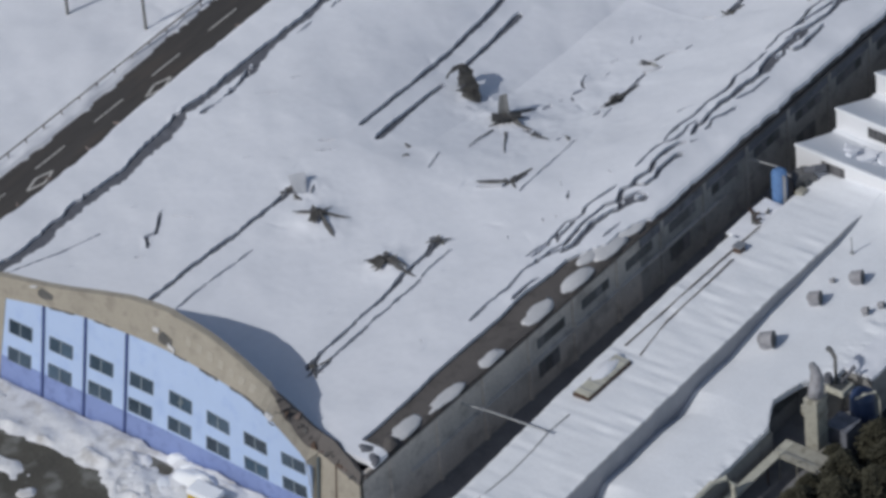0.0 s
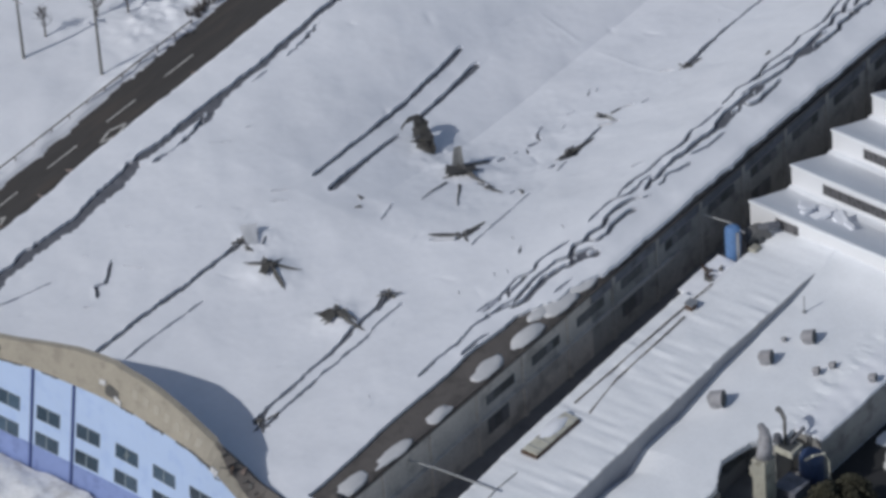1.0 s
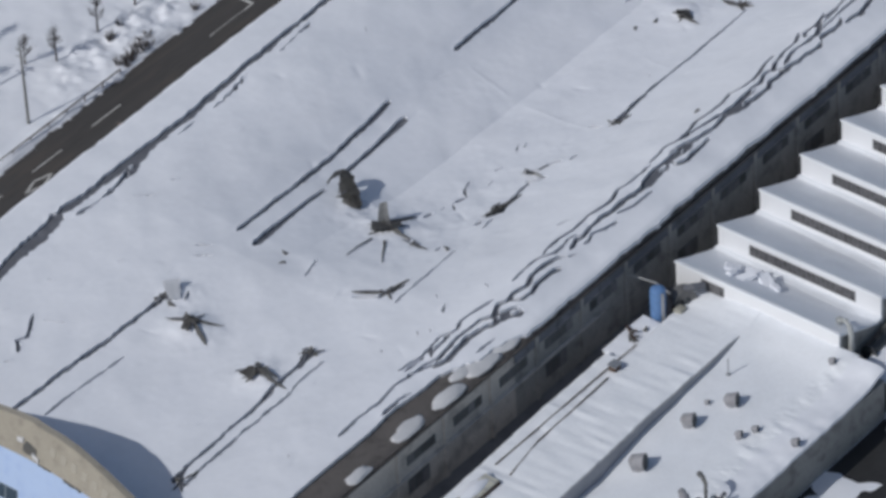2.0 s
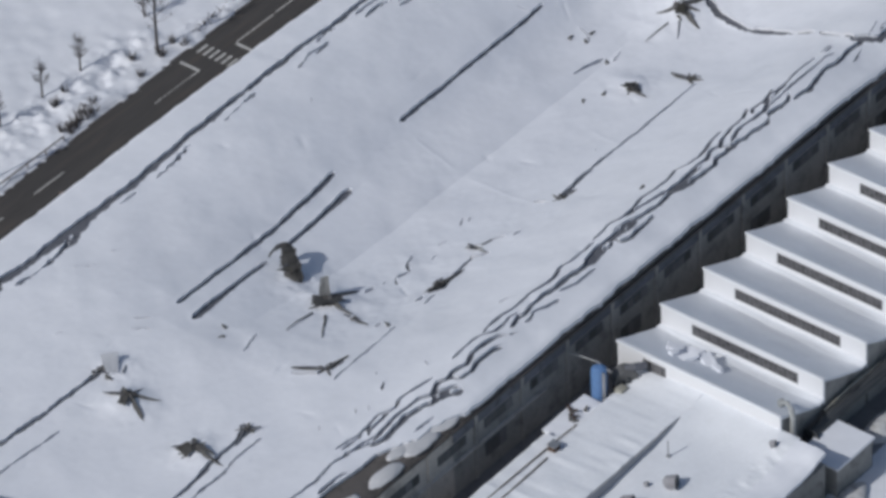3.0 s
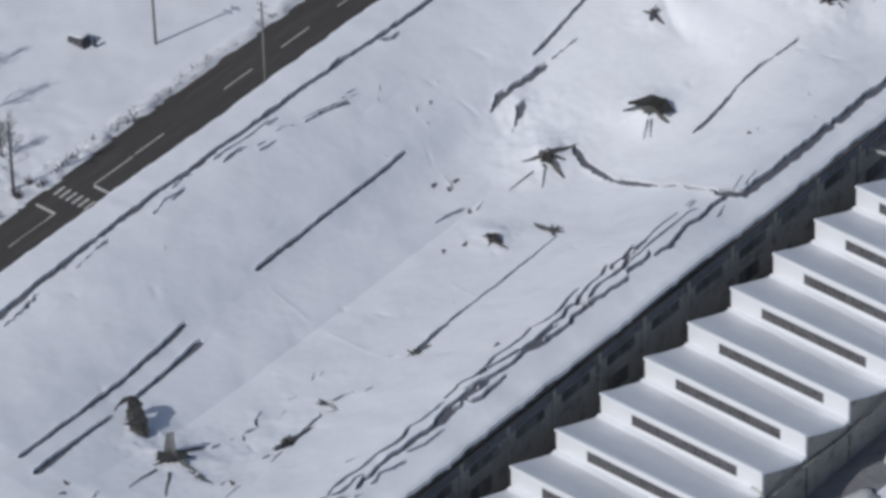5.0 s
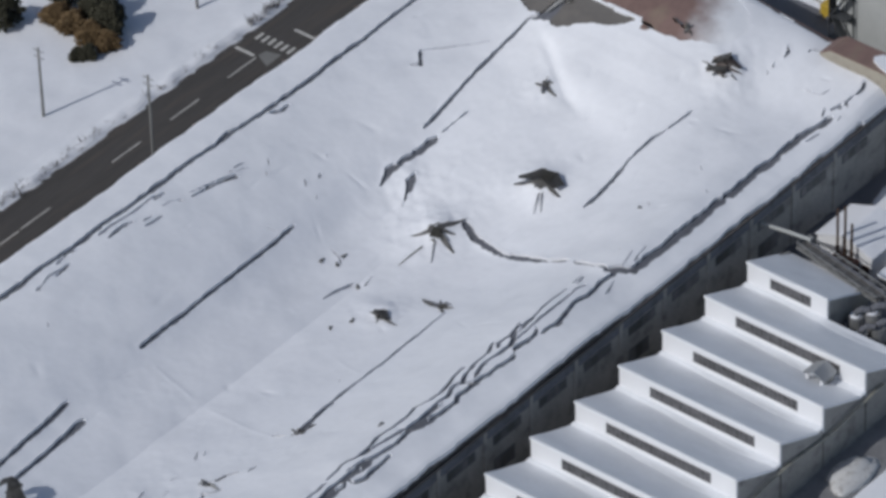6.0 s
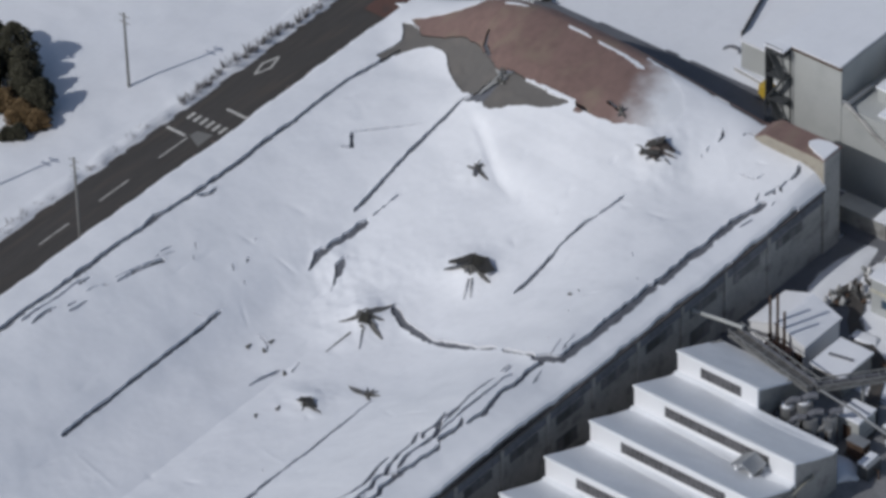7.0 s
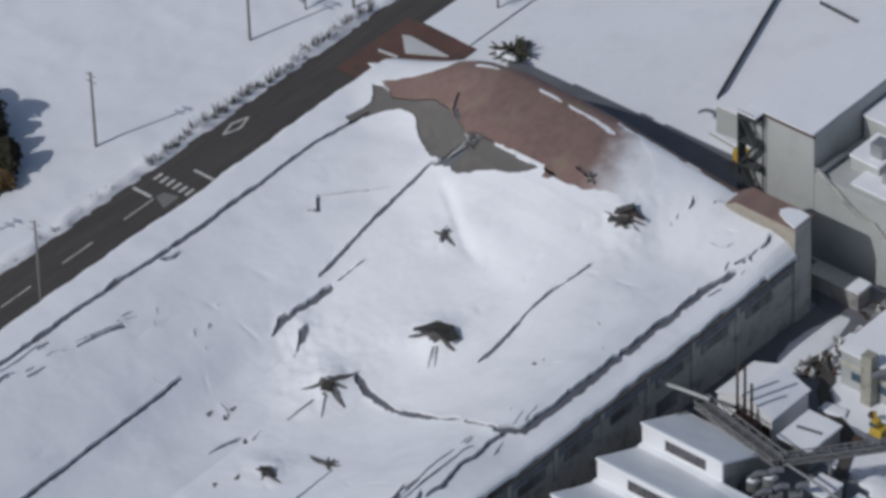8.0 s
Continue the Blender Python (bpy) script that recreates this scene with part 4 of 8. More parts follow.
# ---- the hall: gable front, leaning inwards ----
def lean(s):
    t = min(max((s - 4) / 24.0, 0.0), 1.0)
    return 0.19 * (1 - t * t * (3 - 2 * t))


# the arched band has tipped inwards further than the wall below it
TIP_S = (9.0, 13.1, 17.0, 20.6, 23.9, 28.6, 31.5, 33.4)
TIP_Y = (0.0, 0.75, 1.15, 1.6, 2.4, 2.2, 1.2, 0.5)


def on_front(s, h, out=0.0):
    low = profile(BLUE_TOP, s)
    tip = float(np.interp(s, TIP_S, TIP_Y)) * min(max((h - low) / max(profile(ARCH_TOP, s) - low, 0.2), 0.0), 1.1)
    return Vector((s, lean(s) * h + tip - out, h))


def front_piece(columns, thick, out=0.0):
    """A slab on the leaning front: columns of (s, low, high)."""
    bm = bmesh.new()
    rows = []
    for s, lo, hi in columns:
        rows.append([bm.verts.new(p) for p in (on_front(s, lo, out), on_front(s, hi, out), on_front(s, hi, out - thick), on_front(s, lo, out - thick))])
    for r0, r1 in zip(rows, rows[1:]):
        for k in range(4):
            bm.faces.new((r0[k], r1[k], r1[(k + 1) % 4], r0[(k + 1) % 4]))
    bm.faces.new(rows[0])
    bm.faces.new(rows[-1][::-1])
    return bm


def profile(table, s):
    return float(np.interp(s, [p[0] for p in table], [p[1] for p in table]))


ARCH_TOP = ((-26.6, 8.4), (-21, 10.3), (-15.5, 12.0), (-9.7, 13.1), (-6.3, 13.9), (-2, 15.1), (2, 16.1), (7.4, 16.75), (10.5, 16.5), (13.1, 15.95), (17.0, 15.0), (20.6, 13.6), (22.4, 12.5), (23.9, 11.3), (25.4, 10.7), (28.6, 10.3), (31.5, 9.7), (33.4, 9.3))
BEIGE_TOP = ((21.0, 13.4), (23.2, 11.35), (25.4, 9.95), (27.1, 9.1), (30, 8.6), (33.4, 8.1))
BLUE_TOP = ((-15.2, 9.7), (-12, 10.4), (-9.3, 10.95), (-3.6, 11.85), (2, 12.15), (7.5, 12.35), (14, 12.5), (19, 12.5), (21.5, 11.9), (23.2, 10.9), (24.8, 9.9), (26.4, 8.8), (27.1, 7.4))
steps = [-15.2 + 42.3 * k / 40 for k in range(41)]
front = part("blue_wall", front_piece([(s, 2.95, profile(BLUE_TOP, s)) for s in steps], 0.4), BLUE_WALL, hall, "pale blue painted gable wall leaning inwards")
part("plinth", front_piece([(s, -0.1, 2.95) for s in steps], 0.43, 0.03), BLUE_BASE, hall, "darker blue painted wall base")
arch_s = [-26.6 + 60.0 * k / 80 for k in range(81)]
part("gable_arch", front_piece([(s, max(profile(BLUE_TOP, s) - 0.02, 0.0) if -15.2 < s < 27.1 else (0.0 if s > 27 else -0.1), profile(ARCH_TOP, s) if s < 21.0 else min(profile(BEIGE_TOP, s), profile(ARCH_TOP, s))) for s in arch_s], 0.55, 0.07), BEIGE, hall, "weathered beige arched gable band")
part("coping", front_piece([(s, profile(ARCH_TOP, s) - 0.02, profile(ARCH_TOP, s) + 0.16 - 0.13 * min(max((s - 15) / 6, 0), 1)) for s in arch_s if s < 21.4], 0.75, 0.15), BEIGE, hall)
for s, top in ((-9.4, 10.9), (-3.75, 11.8), (1.8, 12.1)):
    part("downpipe", front_piece([(s - 0.13, 0.0, top), (s + 0.13, 0.0, top)], 0.26, 0.2), BLUE_DARK, hall, "dark blue rainwater pipe")
part("downpipe", front_piece([(27.5, 0.0, 8.6), (27.75, 0.0, 8.6)], 0.26, 0.2), FRAME_DULL, hall, "dull grey rainwater pipe")
part("downpipe", front_piece([(29.9, 0.0, 8.8), (30.1, 0.0, 8.8)], 0.2, 0.22), RUST, hall, "dark rainwater pipe")


def front_window(s, h, w, t):
    win = part("window", front_piece([(s - 0.06, h - 0.06, h + t + 0.06), (s + w + 0.06, h - 0.06, h + t + 0.06)], 0.1, 0.05), FRAME_DULL, hall)
    part("mullion", front_piece([(s + w / 2 - 0.07, h, h + t), (s + w / 2 + 0.07, h, h + t)], 0.06, 0.1), MULLION, win)
    half = (w - 0.22) / 2
    for a in (s + 0.04, s + w / 2 + 0.07):
        part("pane", front_piece([(a, h + 0.05, h + t - 0.05), (a + half, h + 0.05, h + t - 0.05)], 0.03, 0.065), GLASS_DARK, win)


for k in range(8):
    s = -14.05 + 5.55 * k - 0.03 * k * k
    front_window(s, 6.05 + 0.1 * min(k, 3), 3.05, 1.5)
    front_window(s - 0.1, 2.75 + 0.18 * min(k, 3) - 0.05 * max(k - 4, 0), 3.05, 1.5)


# ---- the hall: side walls and far gable ----
verge_s = [20.8 + 12.6 * k / 16 for k in range(17)]
bm = bmesh.new()
rows = []
for s in verge_s:
    low, top = on_front(s, profile(BEIGE_TOP, s), 0.1), on_front(s, profile(ARCH_TOP, s) + 0.05, 0.0)
    rows.append([bm.verts.new(p) for p in (low, top, top + Vector((0.1, 0.7, -0.7)), low + Vector((0.0, 0.5, -0.2)))])
for r0, r1 in zip(rows, rows[1:]):
    for k in range(4):
        bm.faces.new((r0[k], r1[k], r1[(k + 1) % 4], r0[(k + 1) % 4]))
bm.faces.new(rows[0])
bm.faces.new(rows[-1][::-1])
part("roof_verge", bm, BROWN_ROOF, hall, "bare brown verge behind the tipped gable band")
part("side_wall", box(33.0, 33.4, 0.45, 47.0, -0.1, 8.9), BEIGE_WALL, hall, "stained brownish-grey long wall")
part("side_wall", box(33.0, 33.4, 47.0, 169.6, -0.1, 8.9), DARK_GREY_WALL, hall, "dark grey long wall")
part("side_wall", box(-25.9, -25.5, 0.5, 169.6, -0.1, 6.6), DARK_WALL, hall, "grey long wall on the road side")
gx = [-25.9 + 59.3 * k / 40 for k in range(41)]
far = [(-25.9, -0.1)] + [(x, float(snow_z(x, 169.9)) - 0.7) for x in gx] + [(33.4, -0.1)]
part("far_gable", prism(far, "y", 169.6, 170.0), BEIGE, hall, "beige far gable wall")
part("end_block", prism([(24.2, -0.1), (33.55, -0.1), (33.55, 12.8), (25.6, 12.8), (24.2, 11.9)], "y", 166.75, 169.58), BEIGE, hall, "pale end frame standing above the sunken roof")
# thin slab that darkens the end frame's side as shade does
part("end_shade_panel", box(33.56, 33.66, 166.76, 169.57, -0.1, 12.8), DARK_GREY_WALL, hall, "dark panel painting the shaded side of the end frame")
part("end_sheet", prism([(24.4, 12.0), (25.65, 12.81), (33.7, 12.81), (33.7, 12.9), (25.55, 12.9), (24.2, 12.02)], "y", 166.7, 170.0), RED_ROOF, hall, "bare rust-red cover of the end frame")
part("corner_snow", prism([(33.6, 166.8), (33.55, 169.5), (32.2, 169.7), (30.9, 169.3), (30.35, 168.4), (30.7, 167.9), (31.9, 167.3)], "z", 12.85, 13.12), SNOW, hall, "patch of snow left on the corner")
part("gutter", beam((33.72, 0.8, 8.8), (33.72, 166.7, 8.8), 0.24, 0.3), BROWN_ROOF, hall, "rusty brown eave gutter")
part("ledge", box(33.4, 33.75, 8.0, 62.0, 4.2, 4.45), BEIGE_WALL, hall, "narrow dusty ledge along the wall")
# the eave's shadow on the wall, added as a dark strip
part("eave_shade_band", box(33.4, 33.52, 47.0, 166.7, 7.1, 8.66), EAVE_SHADE_PANEL, hall, "dark band painting the shade under the eave")
for k in range(21):
    y = 6.5 + 7.6 * k
    for z, h, w in () if k < 3 else ((5.6, 1.2, 4.6),) if k % 3 else ((5.6, 1.2, 4.6), (1.8, 1.9, 3.4)):
        win = part("window", box(33.4, 33.46, y, y + w, z, z + h), FRAME_DULL, hall)
        n = 4 if w > 4 else 3
        for j in range(n):
            part("pane", box(33.43, 33.475, y + 0.1 + j * (w - 0.1) / n, y + (j + 1) * (w - 0.1) / n, z + 0.08, z + h - 0.08), GLASS_GRIMY, win)
    part("pilaster", box(33.4, 33.62, y - 1.7, y - 1.2, -0.1, 8.6), BEIGE_WALL if y < 47 else DARK_GREY_WALL, hall)


def snow_lump(name, x, y, z, lx, ly, lz, seed, mat, label, category="snow", rot=0.0, rings=10, group=""):
    """A rounded uneven pile, flat underneath."""
    bm = bmesh.new()
    bmesh.ops.create_icosphere(bm, subdivisions=3, radius=1.0)
    r = random.Random(seed)
    o = Vector((r.uniform(0, 50), r.uniform(0, 50), 0))
    c, s_ = math.cos(rot), math.sin(rot)
    for v in bm.verts:
        k = 1 + 0.32 * noise.noise(v.co * 1.3 + o) + 0.14 * noise.noise(v.co * 3.1 + o)
        p = v.co * k
        zz = max(p.z, -0.12) * lz
        v.co = Vector((x + c * p.x * lx - s_ * p.y * ly, y + s_ * p.x * lx + c * p.y * ly, z + zz))
    return tagged(part(name, bm, mat, None, smooth=True), label, category, group)


for k, (x, y, lx, ly) in enumerate(((32.7, 8.6, 1.1, 2.3), (33.1, 14.7, 0.8, 2.8), (33.1, 22.0, 0.75, 1.9), (32.7, 30.4, 0.95, 2.6), (32.8, 37.1, 1.0, 2.4), (32.2, 43.2, 1.5, 2.5), (32.3, 47.0, 1.2, 2.2), (31.6, 40.6, 0.8, 1.6))):
    snow_lump("snow_clump", x, y, float(roof_z(x, y)) - 0.48, lx, ly, 0.3, 90 + k, SNOW_GREY, "leftover clump of snow on the bare brown eave", group="snow clumps along the eave")

# ---- the alley and the yards ----
tagged(sheet("alley_floor", np.arange(33.4, 73.0, 0.8), np.arange(-30, 150.5, 1.5), lambda x, y: 0.03 + 0.02 * bank(x, y, 80, 3), WET), "dark wet asphalt of the factory alley", "pavement", kind="structure")


# ---- the sawtooth factory ----
SX0, SX1, SY, PITCH, LOW, HIGH = 37.75, 58.8, 68.9, 7.41, 5.3, 8.45
saw = thing("sawtooth_factory", (SX0, SY, 0.0), "white factory with a row of snow-covered sawtooth roofs", "building")


def tooth(k):
    y0, x1 = SY + PITCH * k, SX1 if k < 9 else 48.4
    y1 = y0 + PITCH
    part("sawtooth_wall", box(SX0, x1, y0, y0 + 0.3, LOW - 0.5, HIGH - 0.12), WHITE_WALL, saw)
    # end walls take a grey that holds their shade; the fronts stay white
    part("side_gable", prism([(y0 + 0.3, -0.1), (y1, -0.1), (y1, LOW - 0.1), (y0 + 3.7, LOW + 1.25), (y0 + 0.3, HIGH - 0.25)], "x", x1 - 0.3, x1), DARK_WALL, saw, "end wall with its shade painted in grey")
    part("side_gable", prism([(y0 + 0.3, -0.1), (y1, -0.1), (y1, LOW - 0.1), (y0 + 3.7, LOW + 1.25), (y0 + 0.3, HIGH - 0.25)], "x", SX0, SX0 + 0.3), DARK_WALL, saw, "end wall with its shade painted in grey")

    def slope(x, y):
        t = np.clip((y - y0) / (y1 - y0), 0, 1)
        z = HIGH + (LOW + 0.1 - HIGH) * ((1 - (1 - t) ** 1.12) if k < 9 else t) + (0.25 * np.exp(-((1 - t) / 0.08) ** 2) if k < 9 else 0)
        z = z + 0.05 * bank(x, y, 100 + k, 4.0) - 0.06 * np.exp(-((x - SX0) / 0.35) ** 2) - 0.06 * np.exp(-((x1 - x) / 0.35) ** 2)
        # a shallow drift line sweeping across the slope
        line = y0 + PITCH - 0.55 - 1.1 * np.clip((x - SX0 - 4) / 16, 0, 1) * np.clip((x1 - x) / 5, 0, 1) + 0.15 * relief(x, y, 3.0, 117 + k)
        return z + (0.05 * np.tanh((y - line) / 0.12) * np.exp(-((y - line) / 0.9) ** 2) if k < 9 else -0.05 * (y - y0))

    sheet("roof_snow_slope", np.linspace(SX0 - 0.12, x1 + 0.12, 44), np.linspace(y0 - 0.1, y1 - (0.02 if k < 9 else -0.1), 60), slope, SNOW_CLEAN, saw, "smooth snow on the sloping roof", drop=0.28)
    span = (4.2, 17.7) if 0 < k < 9 else ((3.2, 8.4) if k == 9 else (3.4, 6.2))
    win = part("window_strip", box(SX0 + span[0] - 0.08, SX0 + span[1] + 0.08, y0 - 0.06, y0 + 0.02, 6.25, 7.55), STRIP_BAR, saw, "long strip window with dull grey glazing bars")
    n = max(4, round((span[1] - span[0]) / 0.62))
    step = (span[1] - span[0]) / n
    for j in range(n):
        for z in (6.3, 6.93):
            part("pane", box(SX0 + span[0] + j * step + 0.05, SX0 + span[0] + (j + 1) * step - 0.05, y0 - 0.085, y0 - 0.03, z, z + 0.57), STRIP_GLASS, win)
    part("sill", box(SX0 + span[0] - 0.15, SX0 + span[1] + 0.15, y0 - 0.14, y0, 6.16, 6.24), WHITE_WALL, win)


for k in range(10):
    tooth(k)
part("front_wall", box(SX0, SX1, SY + 0.02, SY + 0.28, -0.1, LOW - 0.4), WHITE_WALL, saw)

# ---- the flat-roofed workshop in front of it ----
shop = thing("workshop", (40.6, 2.0, 0.0), "long low workshop with two snowy roof strips and a stepped edge", "building")
WX0, WX1, WY0, WY1 = 40.6, 61.2, -14.0, 68.7


def shop_left(y):
    """The workshop's eave beside the alley runs askew."""
    return np.interp(y, (-14, 5, 14, 24, 36, 46, 55.4, 55.6), (40.7, 40.4, 40.0, 39.45, 39.1, 38.8, 38.75, 40.5))


def left_roof(x, y):
    return 5.7 + 0.07 * np.maximum(x - WX0, -0.5) + 0.05 * bank(x, y, 120, 5.0) + 0.05 * relief(x * 0.22 + 0.1 * y, y, 0.75, 123) * (1 + relief(x, y, 3.0, 124)) - 0.25 * np.exp(-((x - shop_left(y)) / 0.35) ** 2) + 0.45 * np.exp(-((WY1 - y) / 2.2) ** 2)


def right_roof(x, y):
    drift = np.maximum(x - 57.5, 0)
    return 5.5 - 0.45 * np.clip((60 - y) / 40, 0, 1.3) + 0.06 * bank(x, y, 126, 6.0) + 0.07 * drift + (0.1 * relief(x + 0.3 * y, y * 2.2, 2.2, 129) + 0.05 * relief(x, y * 2.0, 0.9, 128)) * np.clip((drift - 1) / 1.5, 0, 1) + 1.0 * np.exp(-((WY1 - y) / 3.2) ** 2) - 0.25 * np.exp(-((64.8 - x) / 0.4) ** 2)


def step_x(y):
    return np.interp(y, (-14, 10, 50, 69), (51.2, 50.5, 49.05, 49.0)) + 0.05 * relief(y * 0, y, 4.0, 137)


def step_foot(y):
    """Height of the snow at the foot of the step wall."""
    return np.interp(y, (-14, 6, 13, 15.8, 17.6, 23, 27.5, 31, 34, 40, 49, 60, 69), (2.9, 3.1, 3.0, 2.3, 3.8, 3.4, 3.5, 2.9, 4.3, 4.2, 4.95, 5.6, 6.75)) + 0.15 * relief(y * 0, y, 2.6, 138)


def shop_roof(x, y):
    """Both strips with the sharp step between them, hollowed out by the wind at its foot."""
    past = x - step_x(y)
    near = np.exp(-np.maximum(past - 0.3, 0) / 2.0)
    return np.where(past < 0, left_roof(x, y), right_roof(x, y) * (1 - near) + step_foot(y) * near)


shop_xs, shop_ys = np.r_[np.arange(38.5, 41.0, 0.1), np.arange(41.0, 48.4, 0.3), np.arange(48.4, 52.6, 0.07), np.arange(52.6, 61.6, 0.2)], np.r_[np.arange(WY0, WY1 - 0.1, 0.25), 68.93]
mx, my = np.meshgrid((shop_xs[:-1] + shop_xs[1:]) / 2, (shop_ys[:-1] + shop_ys[1:]) / 2)
# the lower strip steps back where the dust collector stands
shop_edge = np.interp(my, (-14, 32.4, 33.4, 36.3, 40.0, 41.4, 41.6), (60.3, 60.3, 59.5, 58.0, 58.9, 59.8, 62.0)) + 0.12 * relief(mx, my, 1.4, 135)
sheet("roof_snow_strip", shop_xs, shop_ys, shop_roof, SNOW_CLEAN, shop, "wind-rippled snow on the stepped workshop roof", smooth=False, keep=(mx < shop_edge) & (mx > shop_left(my) + 0.06 * relief(mx, my, 1.2, 136)))
edge_y = np.arange(WY0, WY1, 0.5)
edge_x = np.interp(edge_y, (-14, 32.4, 33.4, 36.3, 40.0, 41.4, 41.6), (60.3, 60.3, 59.5, 58.0, 58.9, 59.8, 61.4))
rows = [(float(shop_left(y)) + dx, float(y), float(left_roof(shop_left(y) + 0.5, y)) - dz) for y in edge_y for dx, dz in ((0.5, 0.1), (-0.02, 0.25), (-0.02, 0.7))]
raw_part("eave_snow", rows, [(k + j, k + j + 1, k + j + 4, k + j + 3) for k in range(0, len(rows) - 3, 3) for j in range(2)], SNOW_CLEAN, shop, "snow edge overhanging the alley", smooth=False)
rows = [(float(x) + dx, float(y), float(right_roof(x, y)) - dz) for x, y in zip(edge_x, edge_y) for dx, dz in ((-0.5, 0.12), (0.02, 0.16), (0.02, 0.75))]
raw_part("eave_snow", rows, [(k + j, k + j + 1, k + j + 4, k + j + 3) for k in range(0, len(rows) - 3, 3) for j in range(2)], SNOW_CLEAN, shop, "snow edge overhanging the lower workshop eave", smooth=False)
# face of the step, coloured grey for the shade that lies on it
step_y = np.arange(WY0, 66.0, 0.5)
rows = []
for y in step_y.tolist():
    x, top, foot = float(step_x(np.float64(y))), float(left_roof(np.float64(50.0), np.float64(y))) - 0.1, float(step_foot(np.float64(y))) - 0.4
    rows += [(x + 0.02, y, top), (x + 0.12, y, top - 0.03), (x + 0.12, y, foot), (x + 0.02, y, foot)]
raw_part("step_wall", rows, [(k + j, k + (j + 1) % 4, k + 4 + (j + 1) % 4, k + 4 + j) for k in range(0, len(rows) - 4, 4) for j in range(3)], STEP_SHADE, shop, "wall of the roof step, its shade painted in grey", smooth=False)
sheet("roof_snow_strip", np.arange(61.2, 64.9, 0.3), np.arange(44.0, WY1, 0.5), right_roof, SNOW, shop, "rippled drift along the roof edge", drop=0.4)
part("wall", prism([(40.8, -13.8), (40.5, 5), (40.1, 14), (39.55, 24), (39.2, 36), (38.9, 46), (38.85, 55.3), (40.7, 55.5), (40.7, 68.7), (48.9, 68.7), (48.9, -13.8)], "z", -0.1, 5.2), DARK_WALL, shop)
part("wall", box(48.95, 57.4, WY0 + 0.2, WY1, -0.1, 2.0), DARK_WALL, shop)
part("wall", box(57.4, 60.2, WY0 + 0.2, 33.0, -0.1, 4.3), DARK_WALL, shop)
part("wall", box(57.4, 61.0, 41.3, WY1, -0.1, 4.6), DARK_WALL, shop)
part("wall", box(61.05, 64.6, 44.2, WY1, -0.1, 5.05), DARK_WALL, shop)


# ---- the large grey building behind ----
big = thing("grey_warehouse", (19.3, 177.4, 0.0), "large pale grey warehouse with flat snowy roof and outside stairs", "building")
part("wall", box(19.2, 28.0, 177.4, 227.0, -0.1, 16.5), GREY_WALL, big)
sheet("roof_snow_top", np.arange(19.1, 28.2, 0.8), np.arange(177.3, 227.2, 0.8), lambda x, y: 16.8 + 0.05 * bank(x, y, 130, 5), SNOW, big, drop=0.22)
part("roof_trim", box(19.0, 28.2, 177.2, 177.38, 16.3, 16.62), RUST, big, "dark roof edge trim")
part("wall", box(28.05, 54.4, 177.42, 212.0, -0.1, 11.6), GREY_WALL, big)
for x0, x1, y0, y1, z in ((30.6, 34.4, 180.6, 185.4, 13.2), (32.8, 46.4, 178.0, 193.8, 11.9), (28.4, 36.4, 185.8, 201.8, 14.6)):
    part("annex", box(x0, x1, y0, y1, 11.0, z), GREY_WALL, big)
    sheet("annex_snow", np.linspace(x0 - 0.15, x1 + 0.15, 12), np.linspace(y0 - 0.15, y1 + 0.15, 12), lambda x, y, z=z: z + 0.3 + 0.05 * bank(x, y, 131, 3), SNOW, big, drop=0.28)
part("roof_unit", box(32.4, 34.0, 181.6, 183.4, 13.4, 15.2, 0.05), STEEL, big, "grey rooftop ventilation box")
part("roof_unit", box(35.4, 37.2, 179.8, 182.0, 12.1, 13.6, 0.05), STEEL, big, "grey rooftop ventilation box")
part("duct", tube([(28.2, 177.2, 12.3), (28.9, 177.6, 12.2), (29.0, 182.0, 12.2)], 0.3, 10), STEEL, big, "pale duct along the roof step")
# made-up tube that draws the diagonal shadow across the wall
part("wall_shadow_tube", tube([(28.7, 177.15, 12.3), (29.4, 177.15, 12.0), (31.0, 177.15, 11.0), (32.6, 177.15, 9.9), (34.4, 177.15, 8.9), (36.3, 177.15, 8.7), (38.2, 177.15, 7.0)], 0.3, 10), DARK_GREY_WALL, big, "dull grey tube standing for a slanting shadow on the wall")
part("low_wing", box(5.3, 19.18, 189.0, 200.0, -0.1, 3.9), GREY_WALL, big, "paler low wing")
sheet("wing_snow", np.arange(5.1, 19.1, 0.7), np.arange(188.8, 200.3, 0.7), lambda x, y: 4.1 + 0.05 * bank(x, y, 134, 3), SNOW, big, drop=0.3)
stair = part("stair_tower", box(18.64, 18.76, 177.1, 177.22, 0.0, 16.6), DARK_STEEL, big, "dark steel outside staircase")
for x in (18.64, 21.04):
    for y in (176.0, 177.3):
        part("stair_post", beam((x, y, 0), (x, y, 16.6), 0.12, 0.12), DARK_STEEL, stair)
for k, z in enumerate((3.1, 6.2, 9.4, 12.6, 15.8)):
    part("landing", box(18.54, 21.14, 175.9, 177.38, z, z + 0.12), DARK_STEEL, stair)
    a, b = ((18.84, 20.84) if k % 2 else (20.84, 18.84))
    part("flight", beam((a, 176.4, z - 3.1), (b, 176.4, z + 0.1), 0.9, 0.18), DARK_STEEL, stair)
    part("rail", beam((18.64, 175.95, z + 1.0), (21.04, 175.95, z + 1.0), 0.06, 0.06), DARK_STEEL, stair)
part("stair_screen", box(18.59, 18.69, 176.0, 177.3, 8.0, 16.2), DARK_STEEL, stair)
